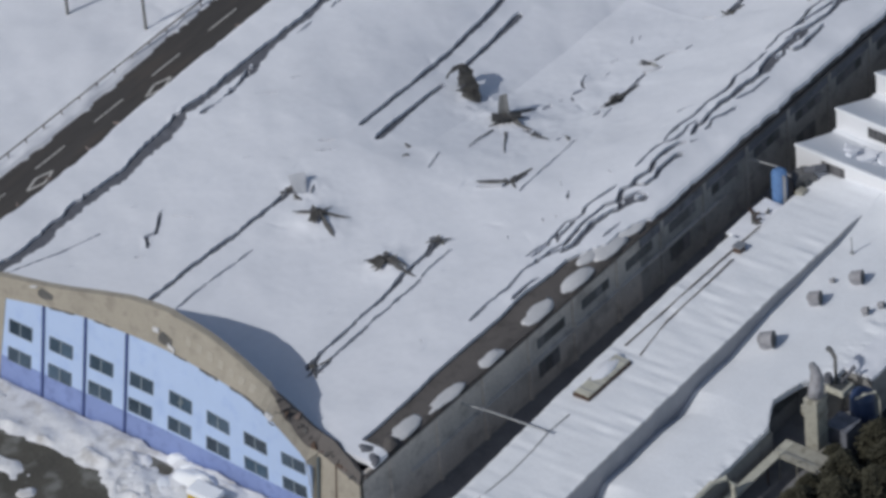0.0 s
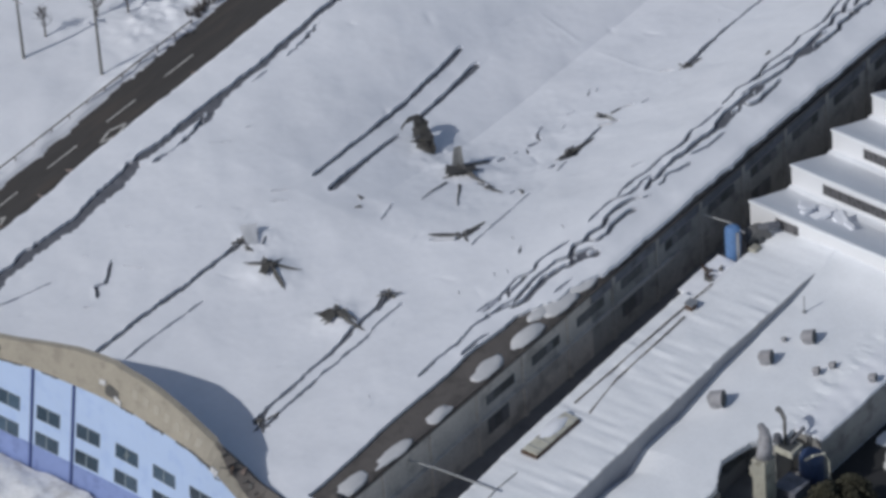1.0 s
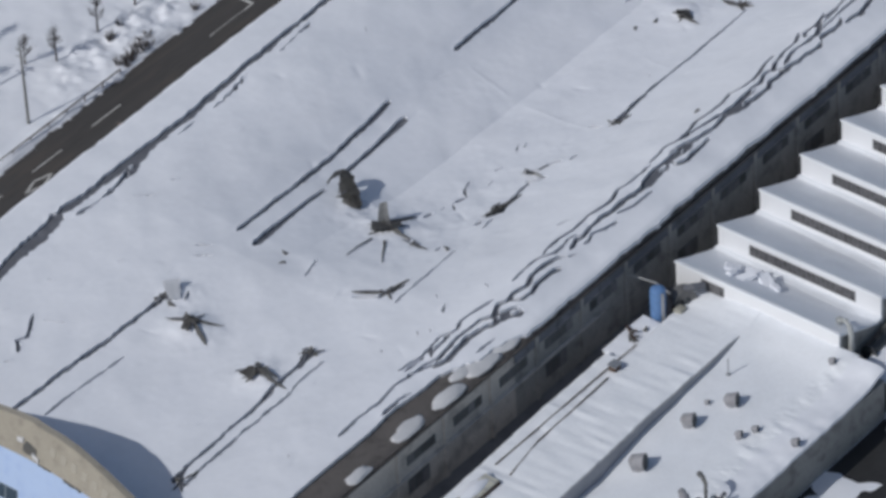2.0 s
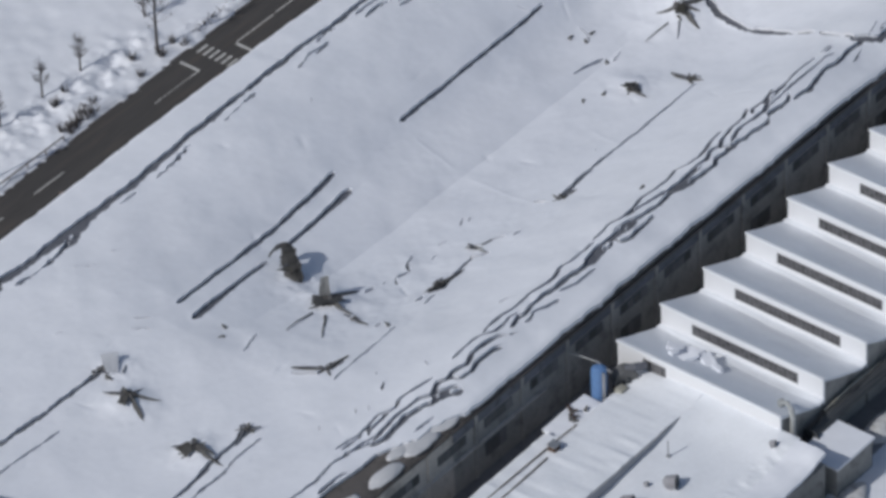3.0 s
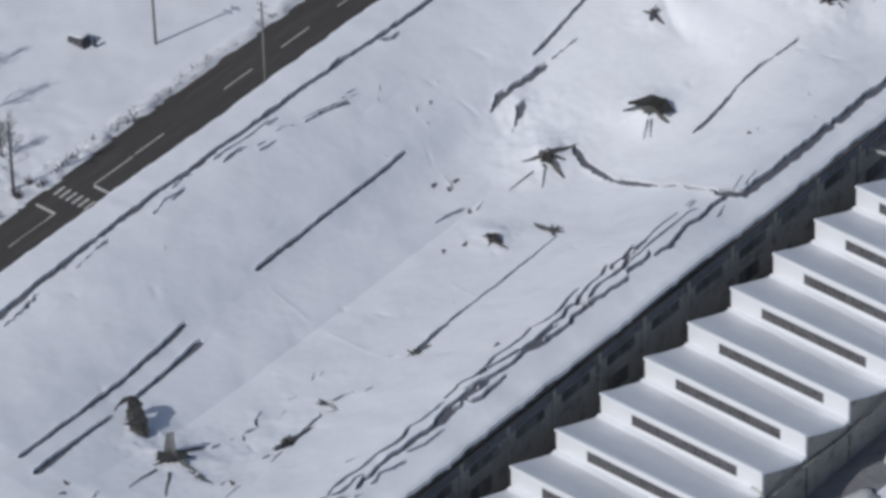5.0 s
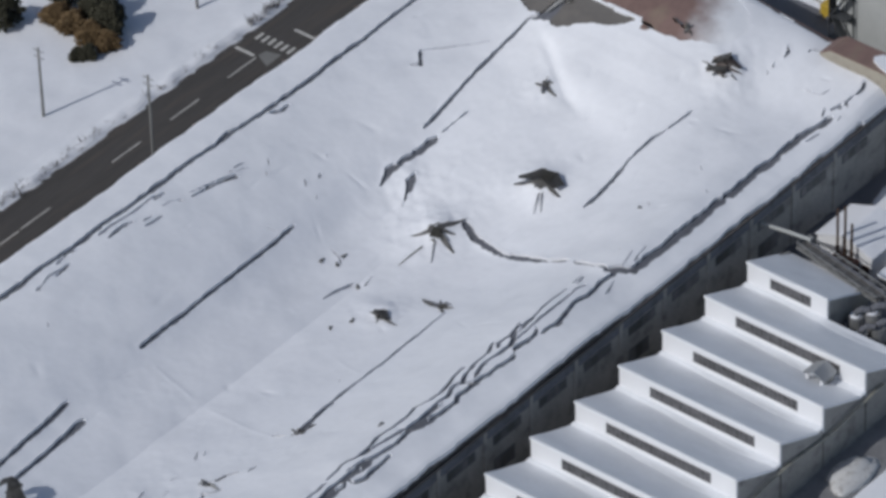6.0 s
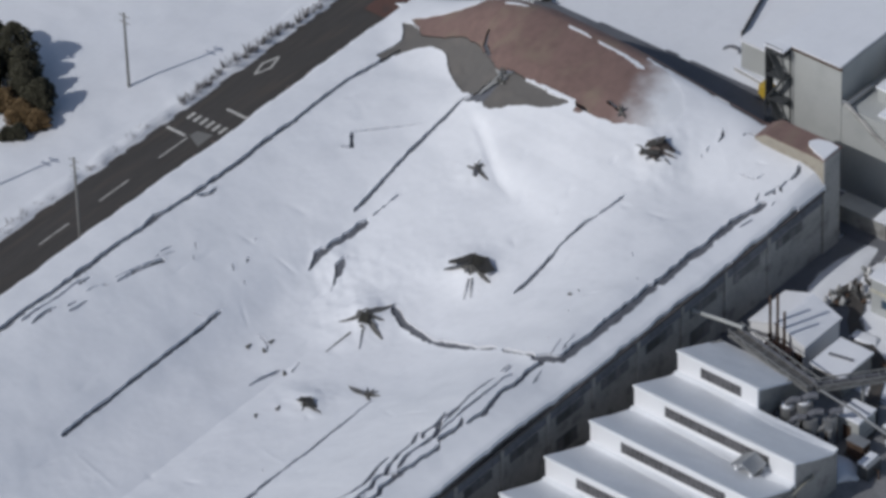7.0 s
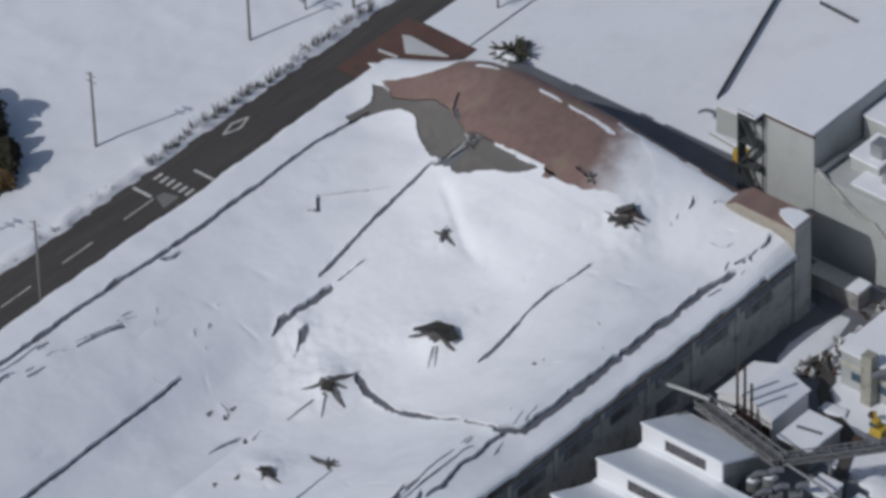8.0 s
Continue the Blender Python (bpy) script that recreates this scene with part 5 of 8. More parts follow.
sheet("snow_lid", np.linspace(18.44, 21.24, 8), np.linspace(175.8, 177.3, 6), lambda x, y: 16.75 + 0.05 * bank(x, y, 133, 1.5), SNOW, stair, drop=0.2)


# ---- utility poles ----
def utility_pole(x, y, h, arms=True):
    p = thing("utility_pole", (x, y, 0.0), "grey concrete utility pole with steel crossarms standing in the snow", "utility pole", "utility poles along the road")
    part("shaft", tube([(x, y, -0.3), (x, y, h)], [0.19, 0.12], 10), CONCRETE, p)
    if arms:
        for z in (h - 0.4, h - 1.3):
            arm = part("crossarm", beam((x - 0.75, y, z), (x + 0.75, y, z), 0.1, 0.12), STEEL, p)
            for d in (-0.65, -0.2, 0.3, 0.65):
                part("insulator", tube([(x + d, y, z + 0.05), (x + d, y, z + 0.2), (x + d, y, z + 0.28)], [0.05, 0.07, 0.03], 6), WHITE_WALL, arm)
        part("band", tube([(x, y, h - 2.2), (x, y, h - 2.0)], 0.17, 10), STEEL, p)
    return p


for x, y, h in ((-42.0, 55.6, 10.3), (-51.3, 53.0, 9.0), (-48.1, 117.5, 9.5), (-47.9, 143.7, 10.4), (-48.0, 169.9, 10.2), (-42.7, 182.0, 9.0), (-29.6, 115.6, 15.0)):
    utility_pole(x, y, h)


# ---- broken trusses and boards that stick out of the roof snow ----
def spike(base, tip, width, thick, droop, rng, bm=None):
    """A tapered, slightly bent board from base to tip."""
    bm = bm or bmesh.new()
    a, b = Vector(base), Vector(tip)
    d = (b - a)
    side = d.cross(Vector((0, 0, 1)))
    side = (side if side.length > 0.01 else Vector((1, 0, 0))).normalized()
    up = side.cross(d).normalized()
    rows = []
    for k in range(5):
        t = k / 4
        w = width * (1 - 0.85 * t) * rng.uniform(0.85, 1.15)
        c = a + d * t + up * (droop * math.sin(math.pi * t)) + side * rng.uniform(-0.06, 0.06)
        rows.append([bm.verts.new(c + side * (w / 2 * i) + up * (thick / 2 * j)) for i, j in ((-1, -1), (1, -1), (1, 1), (-1, 1))])
    for r0, r1 in zip(rows, rows[1:]):
        for k in range(4):
            bm.faces.new((r0[k], r0[(k + 1) % 4], r1[(k + 1) % 4], r1[k]))
    bm.faces.new(rows[0][::-1])
    bm.faces.new(rows[-1])
    return bm


def torn_mesh(x, y, rise, tips, core, rng):
    """A torn sheet pushed up from below: a crumpled core running out into curved points at tips (dx, dy, width)."""
    n, rings = 96, 7
    arms = [(math.atan2(dy, dx), math.hypot(dx, dy), w) for dx, dy, w in tips]
    o = Vector((rng.uniform(0, 60), rng.uniform(0, 60), 0))
    rows = []
    for s in range(1, rings + 1):
        t = s / rings
        row = []
        for k in range(n):
            a = math.tau * k / n
            reach, ridge = 1.15 * core * (1 + 0.55 * noise.noise(Vector((1.6 * math.cos(a), 1.6 * math.sin(a), 0)) + o)), 0.0
            for b, length, w in arms:
                # the points bend a little on their way out
                off = (a - b + 0.3 * (1 - t) * math.sin(5 * b) + math.pi) % math.tau - math.pi
                g = max(0.0, 1 - abs(off) / math.atan(0.85 * w / core)) ** 3.4
                reach = max(reach, 0.85 * core + (1.1 * length - 0.85 * core) * g)
                ridge = max(ridge, g)
            reach *= 1 + 0.22 * noise.noise(Vector((5 * math.cos(a), 5 * math.sin(a), 9.0)) + o)
            reach *= rng.uniform(0.86, 1.1)
            px, py = x + t * reach * math.cos(a), y + t * reach * math.sin(a)
            crease = 0.22 * noise.noise(Vector((px * 1.6, py * 1.6, 3.0)) + o) * (1 - t)
            row.append((px, py, float(snow_z(px, py)) - 0.06 + 0.7 * rise * ((1 - t) ** 1.5 * (0.75 + 0.35 * ridge) + 1.4 * crease) + 0.16 * ridge))
        rows.append(row)
    bm = bmesh.new()
    top = bm.verts.new((x, y, float(snow_z(x, y)) + 0.62 * rise))
    vs = [[bm.verts.new(p) for p in row] for row in rows]
    for k in range(n):
        j = (k + 1) % n
        bm.faces.new((top, vs[0][k], vs[0][j]))
        for r0, r1 in zip(vs, vs[1:]):
            bm.faces.new((r0[k], r1[k], r1[j], r0[j]))
    return bm


def plate(a, b, w0, w1):
    """A stiff, slightly folded sheet from a to b."""
    bm = bmesh.new()
    side = (b - a).cross(Vector((0, 0, 1)))
    side.normalize()
    rows = []
    for t, bend in ((0, 0), (0.35, 0.12), (0.7, 0.06), (1, -0.1)):
        c = a.lerp(b, t) + Vector((0.3 * bend, -bend, 0))
        w = w0 + (w1 - w0) * t
        rows.append([bm.verts.new(c + side * (w * i) + Vector((0.05 * i, -0.25 * abs(i), 0.2 * i * t))) for i in (-0.5, 0, 0.5)])
    for r0, r1 in zip(rows, rows[1:]):
        for k in range(2):
            bm.faces.new((r0[k], r0[k + 1], r1[k + 1], r1[k]))
    bmesh.ops.solidify(bm, geom=bm.faces[:], thickness=0.05)
    return bm


def torn_peak(x, y, rise, tips, seed, label, core=0.7, boards=1, slabs=(), flaps=(), splinters=10, mat=None):
    """Torn roofing on a lifted truss; slabs are (start offset, end offset, width, material) in metres."""
    rng = random.Random(seed)
    z = float(snow_z(x, y))
    p = thing("torn_roof_peak", (x, y, z - 0.2), label, "roof debris", "broken roof parts poking through the snow")
    part("torn_sheet", torn_mesh(x, y, rise, [t for t in tips if t[2] > 0.3], core, rng), mat or DEBRIS, p)
    for k, (dx, dy, w) in enumerate(list(tips[:boards]) + [t for t in tips[boards:] if t[2] <= 0.3]):
        ex, ey = x + 0.95 * dx, y + 0.95 * dy
        k0 = 0.15 if w > 0.3 else 0.35
        a = Vector((x + k0 * dx, y + k0 * dy, z + 0.45 * rise if w > 0.3 else float(snow_z(x + k0 * dx, y + k0 * dy)) + 0.05))
        part("board", spike(a, (ex, ey, float(snow_z(ex, ey)) + 0.1), 0.4 * w if w > 0.3 else 1.1 * w, 0.1, rng.uniform(-0.05, 0.1), rng), DEBRIS if k % 2 else DECK, p)
    # splinters lying about the tear
    for k in range(min(splinters, int(5 + 5 * core))):
        a, d, turn = rng.uniform(0, math.tau), core * rng.uniform(0.2, 1.5), rng.uniform(0, math.tau)
        q = Vector((x + d * math.cos(a), y + d * math.sin(a), 0))
        e = q + rng.uniform(0.35, 0.9) * Vector((math.cos(turn), math.sin(turn), 0))
        lift = rise * max(0.0, 0.6 - 0.4 * d / core)
        q.z, e.z = float(snow_z(q.x, q.y)) + lift + 0.08, float(snow_z(e.x, e.y)) + lift + rng.uniform(0.0, 0.35)
        part("splinter", spike(q, e, rng.uniform(0.2, 0.5), 0.08, rng.uniform(-0.05, 0.1), rng), (DEBRIS, DECK, DEBRIS, DEBRIS_OLIVE)[k % 4], p)
    for a, b, w0, w1, m in flaps:
        part("flap", plate(Vector((x, y, z - 0.1)) + Vector(a), Vector((x, y, z - 0.1)) + Vector(b), w0, w1), m, p)
    for a, b, w, m in slabs:
        if m in (DEBRIS_PALE, WHITE_WALL, DEBRIS_OLIVE, DEBRIS_FLAP, DEBRIS_GREY):
            part("sheet", plate(Vector((x, y, z - 0.1)) + Vector(a), Vector((x, y, z - 0.1)) + Vector(b), w, (1.25 if m in (DEBRIS_OLIVE, DEBRIS_FLAP) else 0.6) * w), m, p, {DEBRIS_PALE: "torn grey roof sheet", WHITE_WALL: "lifted white roof panel"}.get(m, "flap of weathered roofing"))
            continue
        part("slab", spike(Vector((x, y, z - 0.12)) + Vector(a), Vector((x, y, z - 0.1)) + Vector(b), 0.7 * w, 0.08, 0.04, rng), m, p)
    return p


torn_peak(2.7, 31.8, 0.8, ((-3.1, -0.8, 0.55), (2.5, 1.9, 0.5), (3.7, -1.6, 0.5), (0.1, 1.9, 0.45), (-1.6, 0.9, 0.45)), 1, "torn dark roofing stretched like a star over a snow mound", core=1.0, slabs=(((0.1, -0.3, 0.62), (0.5, -1.6, 0.25), 0.75, DEBRIS_FLAP),))
torn_peak(13.7, 29.5, 0.7, ((-2.7, -0.7, 0.45), (3.8, -0.5, 0.6), (0.3, 1.7, 0.45), (-0.2, -2.0, 0.5), (-1.6, 1.4, 0.5)), 2, "torn brown roofing draped over a snow mound", core=0.9, slabs=(((0.3, 0.3, 0.5), (2.6, 0.2, 0.2), 1.1, DEBRIS), ((-0.3, -0.2, 0.5), (-0.4, -1.6, 0.2), 1.4, DEBRIS_FLAP)))
torn_peak(7.1, 58.4, 1.0, ((0.7, 4.6, 0.5), (4.2, -0.4, 0.5), (-0.7, -2.4, 0.6), (4.7, -6.4, 0.3), (-1.7, -0.7, 0.7), (0.5, -7.6, 0.22), (1.5, 1.5, 0.9)), 3, "broken roof boards with an upright torn grey sheet", core=1.0, slabs=(((-0.3, 0.2, 0.4), (-1.0, 1.0, 2.3), 1.35, DEBRIS_PALE), ((-1.1, -1.1, 0.6), (1.5, 0.7, 0.75), 1.7, DEBRIS_GREY)))
torn_peak(11.5, 57.4, 0.2, ((-1.6, 0.2, 0.3), (2.2, -0.3, 0.5)), 18, "loose dark board lying in the snow", core=0.2, boards=1)
torn_peak(2.85, 125.45, 1.0, ((1.2, 3.4, 0.5), (-2.3, -1.6, 0.4), (3.6, -1.1, 0.45), (-0.7, -6.1, 0.16), (2.3, -3.8, 0.2), (0.5, 1.7, 0.5), (2.4, 1.5, 0.4)), 4, "torn dark roofing in a star beside a long crack", slabs=(((0.2, 0.1, 0.7), (0.7, -1.2, 0.3), 0.9, DEBRIS_OLIVE),))
torn_peak(8.8, 136.65, 0.9, ((-3.1, -1.4, 0.5), (3.1, -0.7, 0.6), (2.3, -3.3, 0.14), (1.7, -3.8, 0.12)), 5, "dark heap of torn roofing on a snow mound", core=1.2, splinters=3, flaps=(((-2.4, -1.1, 0.25), (-0.2, 0.3, 0.95), 0.5, 2.0, DEBRIS), ((-0.4, 0.4, 0.95), (1.2, 0.7, 0.8), 1.6, 2.0, DEBRIS_OLIVE), ((0.8, 0.6, 0.85), (2.5, 0.0, 0.35), 2.1, 1.7, DEBRIS)))
torn_peak(7.0, 110.7, 0.5, ((-1.4, 0.0, 0.4), (2.6, -0.3, 0.35), (0.4, -1.2, 0.35)), 6, "small dark tent of torn roofing in the snow", core=0.55, splinters=3, flaps=(((-0.9, 0.2, 0.4), (0.3, 0.5, 0.7), 0.7, 1.1, DEBRIS), ((0.3, 0.5, 0.7), (1.4, 0.1, 0.2), 1.0, 0.6, DEBRIS_GREY)))
torn_peak(0.3, 147.9, 0.5, ((-1.4, -0.1, 0.5), (0.0, 1.0, 0.8), (1.7, -0.3, 0.6), (0.4, -0.7, 0.6)), 7, "small tuft of torn boards on the sunny snow slope", core=0.6, boards=1)
torn_peak(17.0, 158.4, 0.9, ((2.3, 0.9, 0.5), (-1.4, -1.2, 0.7), (-1.6, 0.7, 0.6)), 8, "brown heap of torn roofing at the far end", core=1.2, splinters=6, mat=HEAP_BROWN, flaps=(((-1.6, 0.4, 0.3), (0.3, 1.2, 1.2), 1.4, 1.5, DEBRIS_FLAP), ((0.0, 1.0, 1.1), (2.0, 0.9, 0.35), 1.3, 0.7, HEAP_BROWN), ((-1.3, -1.0, 0.3), (0.9, -0.4, 0.6), 1.0, 1.2, DEBRIS_FLAP)))
torn_peak(16.2, 47.5, 0.35, ((-3.6, -1.7, 0.4), (0.3, 3.2, 0.8), (1.3, -0.8, 0.5), (-0.4, 1.3, 0.8)), 9, "flat broken dark boards lying in the snow", core=0.5)
torn_peak(11.7, 115.3, 0.5, ((-3.0, 0.8, 0.5), (2.0, -0.0, 0.4), (-1.2, 1.5, 0.3), (0.0, 1.3, 0.3), (1.0, 0.9, 0.3), (1.4, -1.1, 0.5)), 10, "row of splintered dark roof boards beside a crack", core=0.35, boards=5)
torn_peak(-4.6, 158.4, 0.6, ((1.2, 0.9, 0.4), (-1.0, -2.6, 0.9), (-1.3, 0.4, 0.5), (0.9, -1.1, 0.4)), 11, "pale splintered boards at the peak of the torn roof", core=0.6, mat=DEBRIS_PALE)
torn_peak(-2.8, 33.8, 0.35, ((0.1, -1.4, 0.7), (-0.4, 1.3, 0.8), (1.1, 0.0, 0.7)), 12, "dark hole with a white lifted roof panel at a crack", core=0.95, boards=0, mat=DECK, slabs=(((-0.2, 1.7, 1.2), (1.6, 0.1, 0.4), 2.0, WHITE_WALL), ((1.3, 2.9, 0.1), (2.3, 0.6, 0.3), 0.5, DECK), ((-0.6, 2.1, 0.15), (1.2, 1.5, 0.6), 0.22, DECK)))
torn_peak(10.6, 160.5, 0.3, ((-2.2, 0.3, 0.25), (1.0, -0.6, 0.3), (0.3, 0.7, 0.25)), 13, "bent grey flashing at the edge of the bare roof", core=0.25, mat=DEBRIS_PALE)
torn_peak(15.9, 35.1, 0.3, ((-0.9, 0.6, 0.5), (1.2, 1.2, 0.6), (1.0, -2.8, 0.8)), 14, "dark wedge of roofing at the end of a crack", core=0.75, boards=0, mat=DECK)
torn_peak(14.8, 67.9, 0.35, ((0.4, 3.3, 0.5), (-0.5, -2.3, 0.5), (-0.6, 1.0, 0.3), (0.6, 1.2, 0.3), (-1.0, 0.6, 0.3), (0.7, -1.1, 0.4)), 15, "splintered boards along a crack", core=0.45, boards=4)
torn_peak(13.2, 75.8, 0.4, ((0.8, 2.0, 0.3), (-1.7, 0.6, 0.3), (2.2, -0.7, 0.35)), 16, "pale bent boards at the end of a crack", core=0.4, mat=DEBRIS_PALE)
torn_peak(15.4, 87.5, 0.3, ((0.8, 2.1, 0.5), (-0.4, -0.7, 0.5), (-1.6, 0.7, 0.3)), 17, "dark splintered board end in the snow", core=0.4, boards=1)
torn_peak(18.5, 11.4, 0.5, ((-1.1, 0.7, 0.4), (1.4, -1.1, 0.5), (-1.0, 1.7, 0.4), (0.6, 2.5, 0.3), (1.3, 0.1, 0.35), (0.2, -1.4, 0.4)), 19, "tangled dark roofing where two cracks meet the gable", core=0.4, boards=4, mat=DECK)

# the upright stump of a broken truss
def bent_sheet(rows, thick, seed):
    """A torn sheet lofted through pairs of edge points, with frayed edges."""
    r = random.Random(seed)
    bm = bmesh.new()
    grid = []
    n = 3 * (len(rows) - 1)
    for k in range(n + 1):
        m, f = min(k // 3, len(rows) - 2), k / 3 - min(k // 3, len(rows) - 2)
        a, b = (Vector(rows[m][e]).lerp(Vector(rows[m + 1][e]), f) for e in (0, 1))
        line = []
        for c in range(6):
            g = c / 5 + (r.uniform(-0.09, 0.09) if c in (0, 5) else 0)
            p = a.lerp(b, g)
            bulge = 0.3 * math.sin(math.pi * min(max(g, 0), 1)) + 0.3 * noise.noise(p * 1.1 + Vector((seed, 0, 0)))
            line.append(bm.verts.new(p + Vector((0.25, -0.8, 0.3)) * bulge))
        grid.append(line)
    for r0, r1 in zip(grid, grid[1:]):
        for c in range(5):
            bm.faces.new((r0[c], r0[c + 1], r1[c + 1], r1[c]))
    bmesh.ops.solidify(bm, geom=bm.faces[:], thickness=thick)
    return bm


sz = float(snow_z(-1.3, 62.6))
stump = thing("truss_stump", (1.2, 60.0, float(snow_z(1.2, 60.0)) - 0.2), "upright crumpled stump of a broken roof truss with a hooked top", "roof debris", "broken roof parts poking through the snow")
part("body", bent_sheet([((0.8, 59.4, sz - 0.6), (2.4, 60.2, sz - 0.6)), ((0.6, 59.4, sz + 0.2), (2.3, 60.2, sz + 0.2)), ((-0.4, 60.0, sz + 1.0), (1.9, 60.6, sz + 1.0)), ((-0.9, 60.3, sz + 1.8), (0.9, 61.4, sz + 1.8)), ((-1.2, 60.8, sz + 2.4), (-0.2, 62.0, sz + 2.4)), ((-1.5, 61.5, sz + 2.75), (-1.3, 62.1, sz + 2.8))], 0.22, 44), DEBRIS, stump)
part("hook", bent_sheet([((-0.6, 61.3, sz + 2.5), (-0.7, 62.2, sz + 2.45)), ((-1.3, 60.9, sz + 2.75), (-1.6, 62.2, sz + 2.75)), ((-1.8, 60.3, sz + 2.5), (-2.3, 61.3, sz + 2.5)), ((-1.9, 59.7, sz + 2.0), (-2.4, 60.2, sz + 1.95))], 0.2, 45), DEBRIS_GREY, stump, "grey hooked top")
part("flap", bent_sheet([((1.0, 59.0, sz + 0.0), (2.1, 59.6, sz + 0.0)), ((0.6, 59.2, sz + 0.7), (1.8, 59.9, sz + 0.8)), ((0.3, 59.5, sz + 1.3), (1.1, 60.1, sz + 1.4))], 0.1, 46), DEBRIS_FLAP, stump, "weathered olive flap")
part("leg", beam((1.0, 58.5, sz - 0.5), (0.1, 59.7, sz + 0.8), 0.22, 0.2), DEBRIS, stump)
part("foot", beam((1.3, 59.2, sz - 0.2), (2.6, 59.9, sz - 0.1), 0.3, 0.25), DEBRIS, stump)
rng = random.Random(44)
for k in range(8):
    a = Vector((0.4 + rng.uniform(-1.0, 1.0), 60.2 + rng.uniform(-0.7, 0.4), sz + rng.uniform(0.3, 2.0)))
    part("splinter", spike(a, a + Vector((rng.uniform(-0.7, 0.7), rng.uniform(-0.7, 0.2), rng.uniform(-0.5, 0.5))), rng.uniform(0.25, 0.5), 0.12, 0.08, rng), (DECK, DEBRIS, DEBRIS_OLIVE)[k % 3], stump)

# loose bits
rng = random.Random(12)
for x, y in ((2.7, 47.3), (3.6, 46.0), (3.5, 106.7), (5.0, 108.4), (-3.0, 115.5), (-3.6, 117.0), (1.0, 114.3), (16.1, 57.8), (25.0, 90.1), (22.6, 136.1), (-4.8, 114.7)):
    z = float(snow_z(x, y))
    a = rng.uniform(0, 6.3)
    part_ob = part("board_scrap", spike((x, y, z + 0.05), (x + 0.8 * math.cos(a), y + 0.8 * math.sin(a), z + 0.1), 0.45, 0.1, 0.03, rng), DEBRIS, None)
    tagged(part_ob, "small dark scrap of roof board on the snow", "roof debris", "loose board scraps on the snow")

for k, (x, y, lx, ly, lz, mat) in enumerate(((31.8, 3.6, 1.3, 0.8, 0.5, DECK), (33.1, 5.6, 0.7, 1.1, 0.55, BROWN_ROOF), (33.2, 2.9, 0.6, 0.9, 0.5, DECK), (28.6, 4.6, 0.9, 0.4, 0.3, RED_ROOF))):
    snow_lump("roof_rubble", x, y, float(roof_z(x, y)) - 0.3, lx, ly, lz, 120 + k, mat, "crumpled dark roofing at the broken hall corner", "roof debris", rot=0.4 * k, group="rubble at the hall corner")
rng = random.Random(58)
y = 8.0
while y < 160:
    z, l = float(roof_z(XL, y)) - 0.35, rng.uniform(0.35, 0.8)
    turn = rng.uniform(-0.5, 1.3)
    part("eave_shard", spike((XL + 0.5, y, z), (XL - l * math.cos(turn), y + l * math.sin(turn), z - 0.25), rng.uniform(0.3, 0.7), 0.08, 0.03, rng), EAVE_SHARD, hall, "bent brownish eave sheet")
    y += rng.uniform(2.0, 8.0)

rng = random.Random(66)
for k in range(16):
    s = 21.8 + 0.72 * k
    a = on_front(s, profile(BEIGE_TOP, s) + rng.uniform(0.0, 0.5), 0.15)
    b = a + Vector((rng.uniform(-0.2, 1.2), rng.uniform(-0.1, 1.2), rng.uniform(-0.2, 0.7)))
    part("verge_scrap", spike(a, b, rng.uniform(0.5, 1.1), 0.1, 0.1, rng), (DEBRIS, BROWN_ROOF, RUST, EAVE_SHARD, DEBRIS)[k % 5], hall)
# breaks in the gable band
for s, h, w, t in ((-10.2, 11.9, 2.0, 1.0), (6.0, 13.0, 1.9, 1.3), (21.9, 11.0, 1.3, 0.9)):
    part("broken_panel", front_piece([(s, h, h + 0.55 * t), (s + 0.25 * w, h - 0.15, h + t), (s + w * 0.6, h - 0.1, h + t * 0.9), (s + w, h + 0.25, h + t * 0.7)], 0.1, 0.12), DEBRIS, hall, "dark hole in the gable band")
for s, h, w, t, turn in ((5.3, 13.9, 0.8, 0.5, 0.1), (7.4, 12.9, 0.9, 0.45, -0.25), (21.5, 11.7, 0.8, 0.35, -0.4), (-11.2, 12.5, 0.9, 0.2, 0.3)):
    part("loose_panel", front_piece([(s, h, h + t), (s + w, h + turn, h + t + turn)], 0.12, 0.25), SNOW_GREY, hall, "loose pale panel")
# the band has come away from the wall; dark pieces paint the shadow gap
for s, l, t in ((-8.6, 3.4, 0.16), (-2.6, 2.2, 0.12), (8.2, 1.8, 0.14), (11.9, 2.6, 0.3), (16.4, 3.4, 0.2), (19.6, 2.4, 0.35)):
    low = [(s + l * k / 4, profile(BLUE_TOP, s + l * k / 4)) for k in range(5)]
    part("shadow_gap", front_piece([(a, b - t * (0.4 + 0.6 * math.sin(1.3 * k + s) ** 2), b + 0.05) for k, (a, b) in enumerate(low)], 0.08, 0.13), DEBRIS, hall, "dark piece painting the shadow gap under the band")
for k in range(7):
    s = 9.8 + 1.5 * k
    part("gable_vent", front_piece([(s, 14.2 - 0.2 * k, 15.3 - 0.27 * k), (s + 0.75, 14.2 - 0.2 * k, 15.2 - 0.27 * k)], 0.05, 0.1), VENT_BEIGE, hall, "pale vent panel")

# yard strip whose near-black colour paints the shade of the trees
side_x, side_y = np.arange(64.7, 73.0, 0.5), np.arange(8.0, 69.0, 0.6)
tagged(sheet("side_yard", side_x, side_y, lambda x, y: 0.12 + 0.01 * bank(x, y, 83, 3), SHADE_ASPHALT), "asphalt beside the workshop, painted black for tree shade", "pavement", kind="structure")
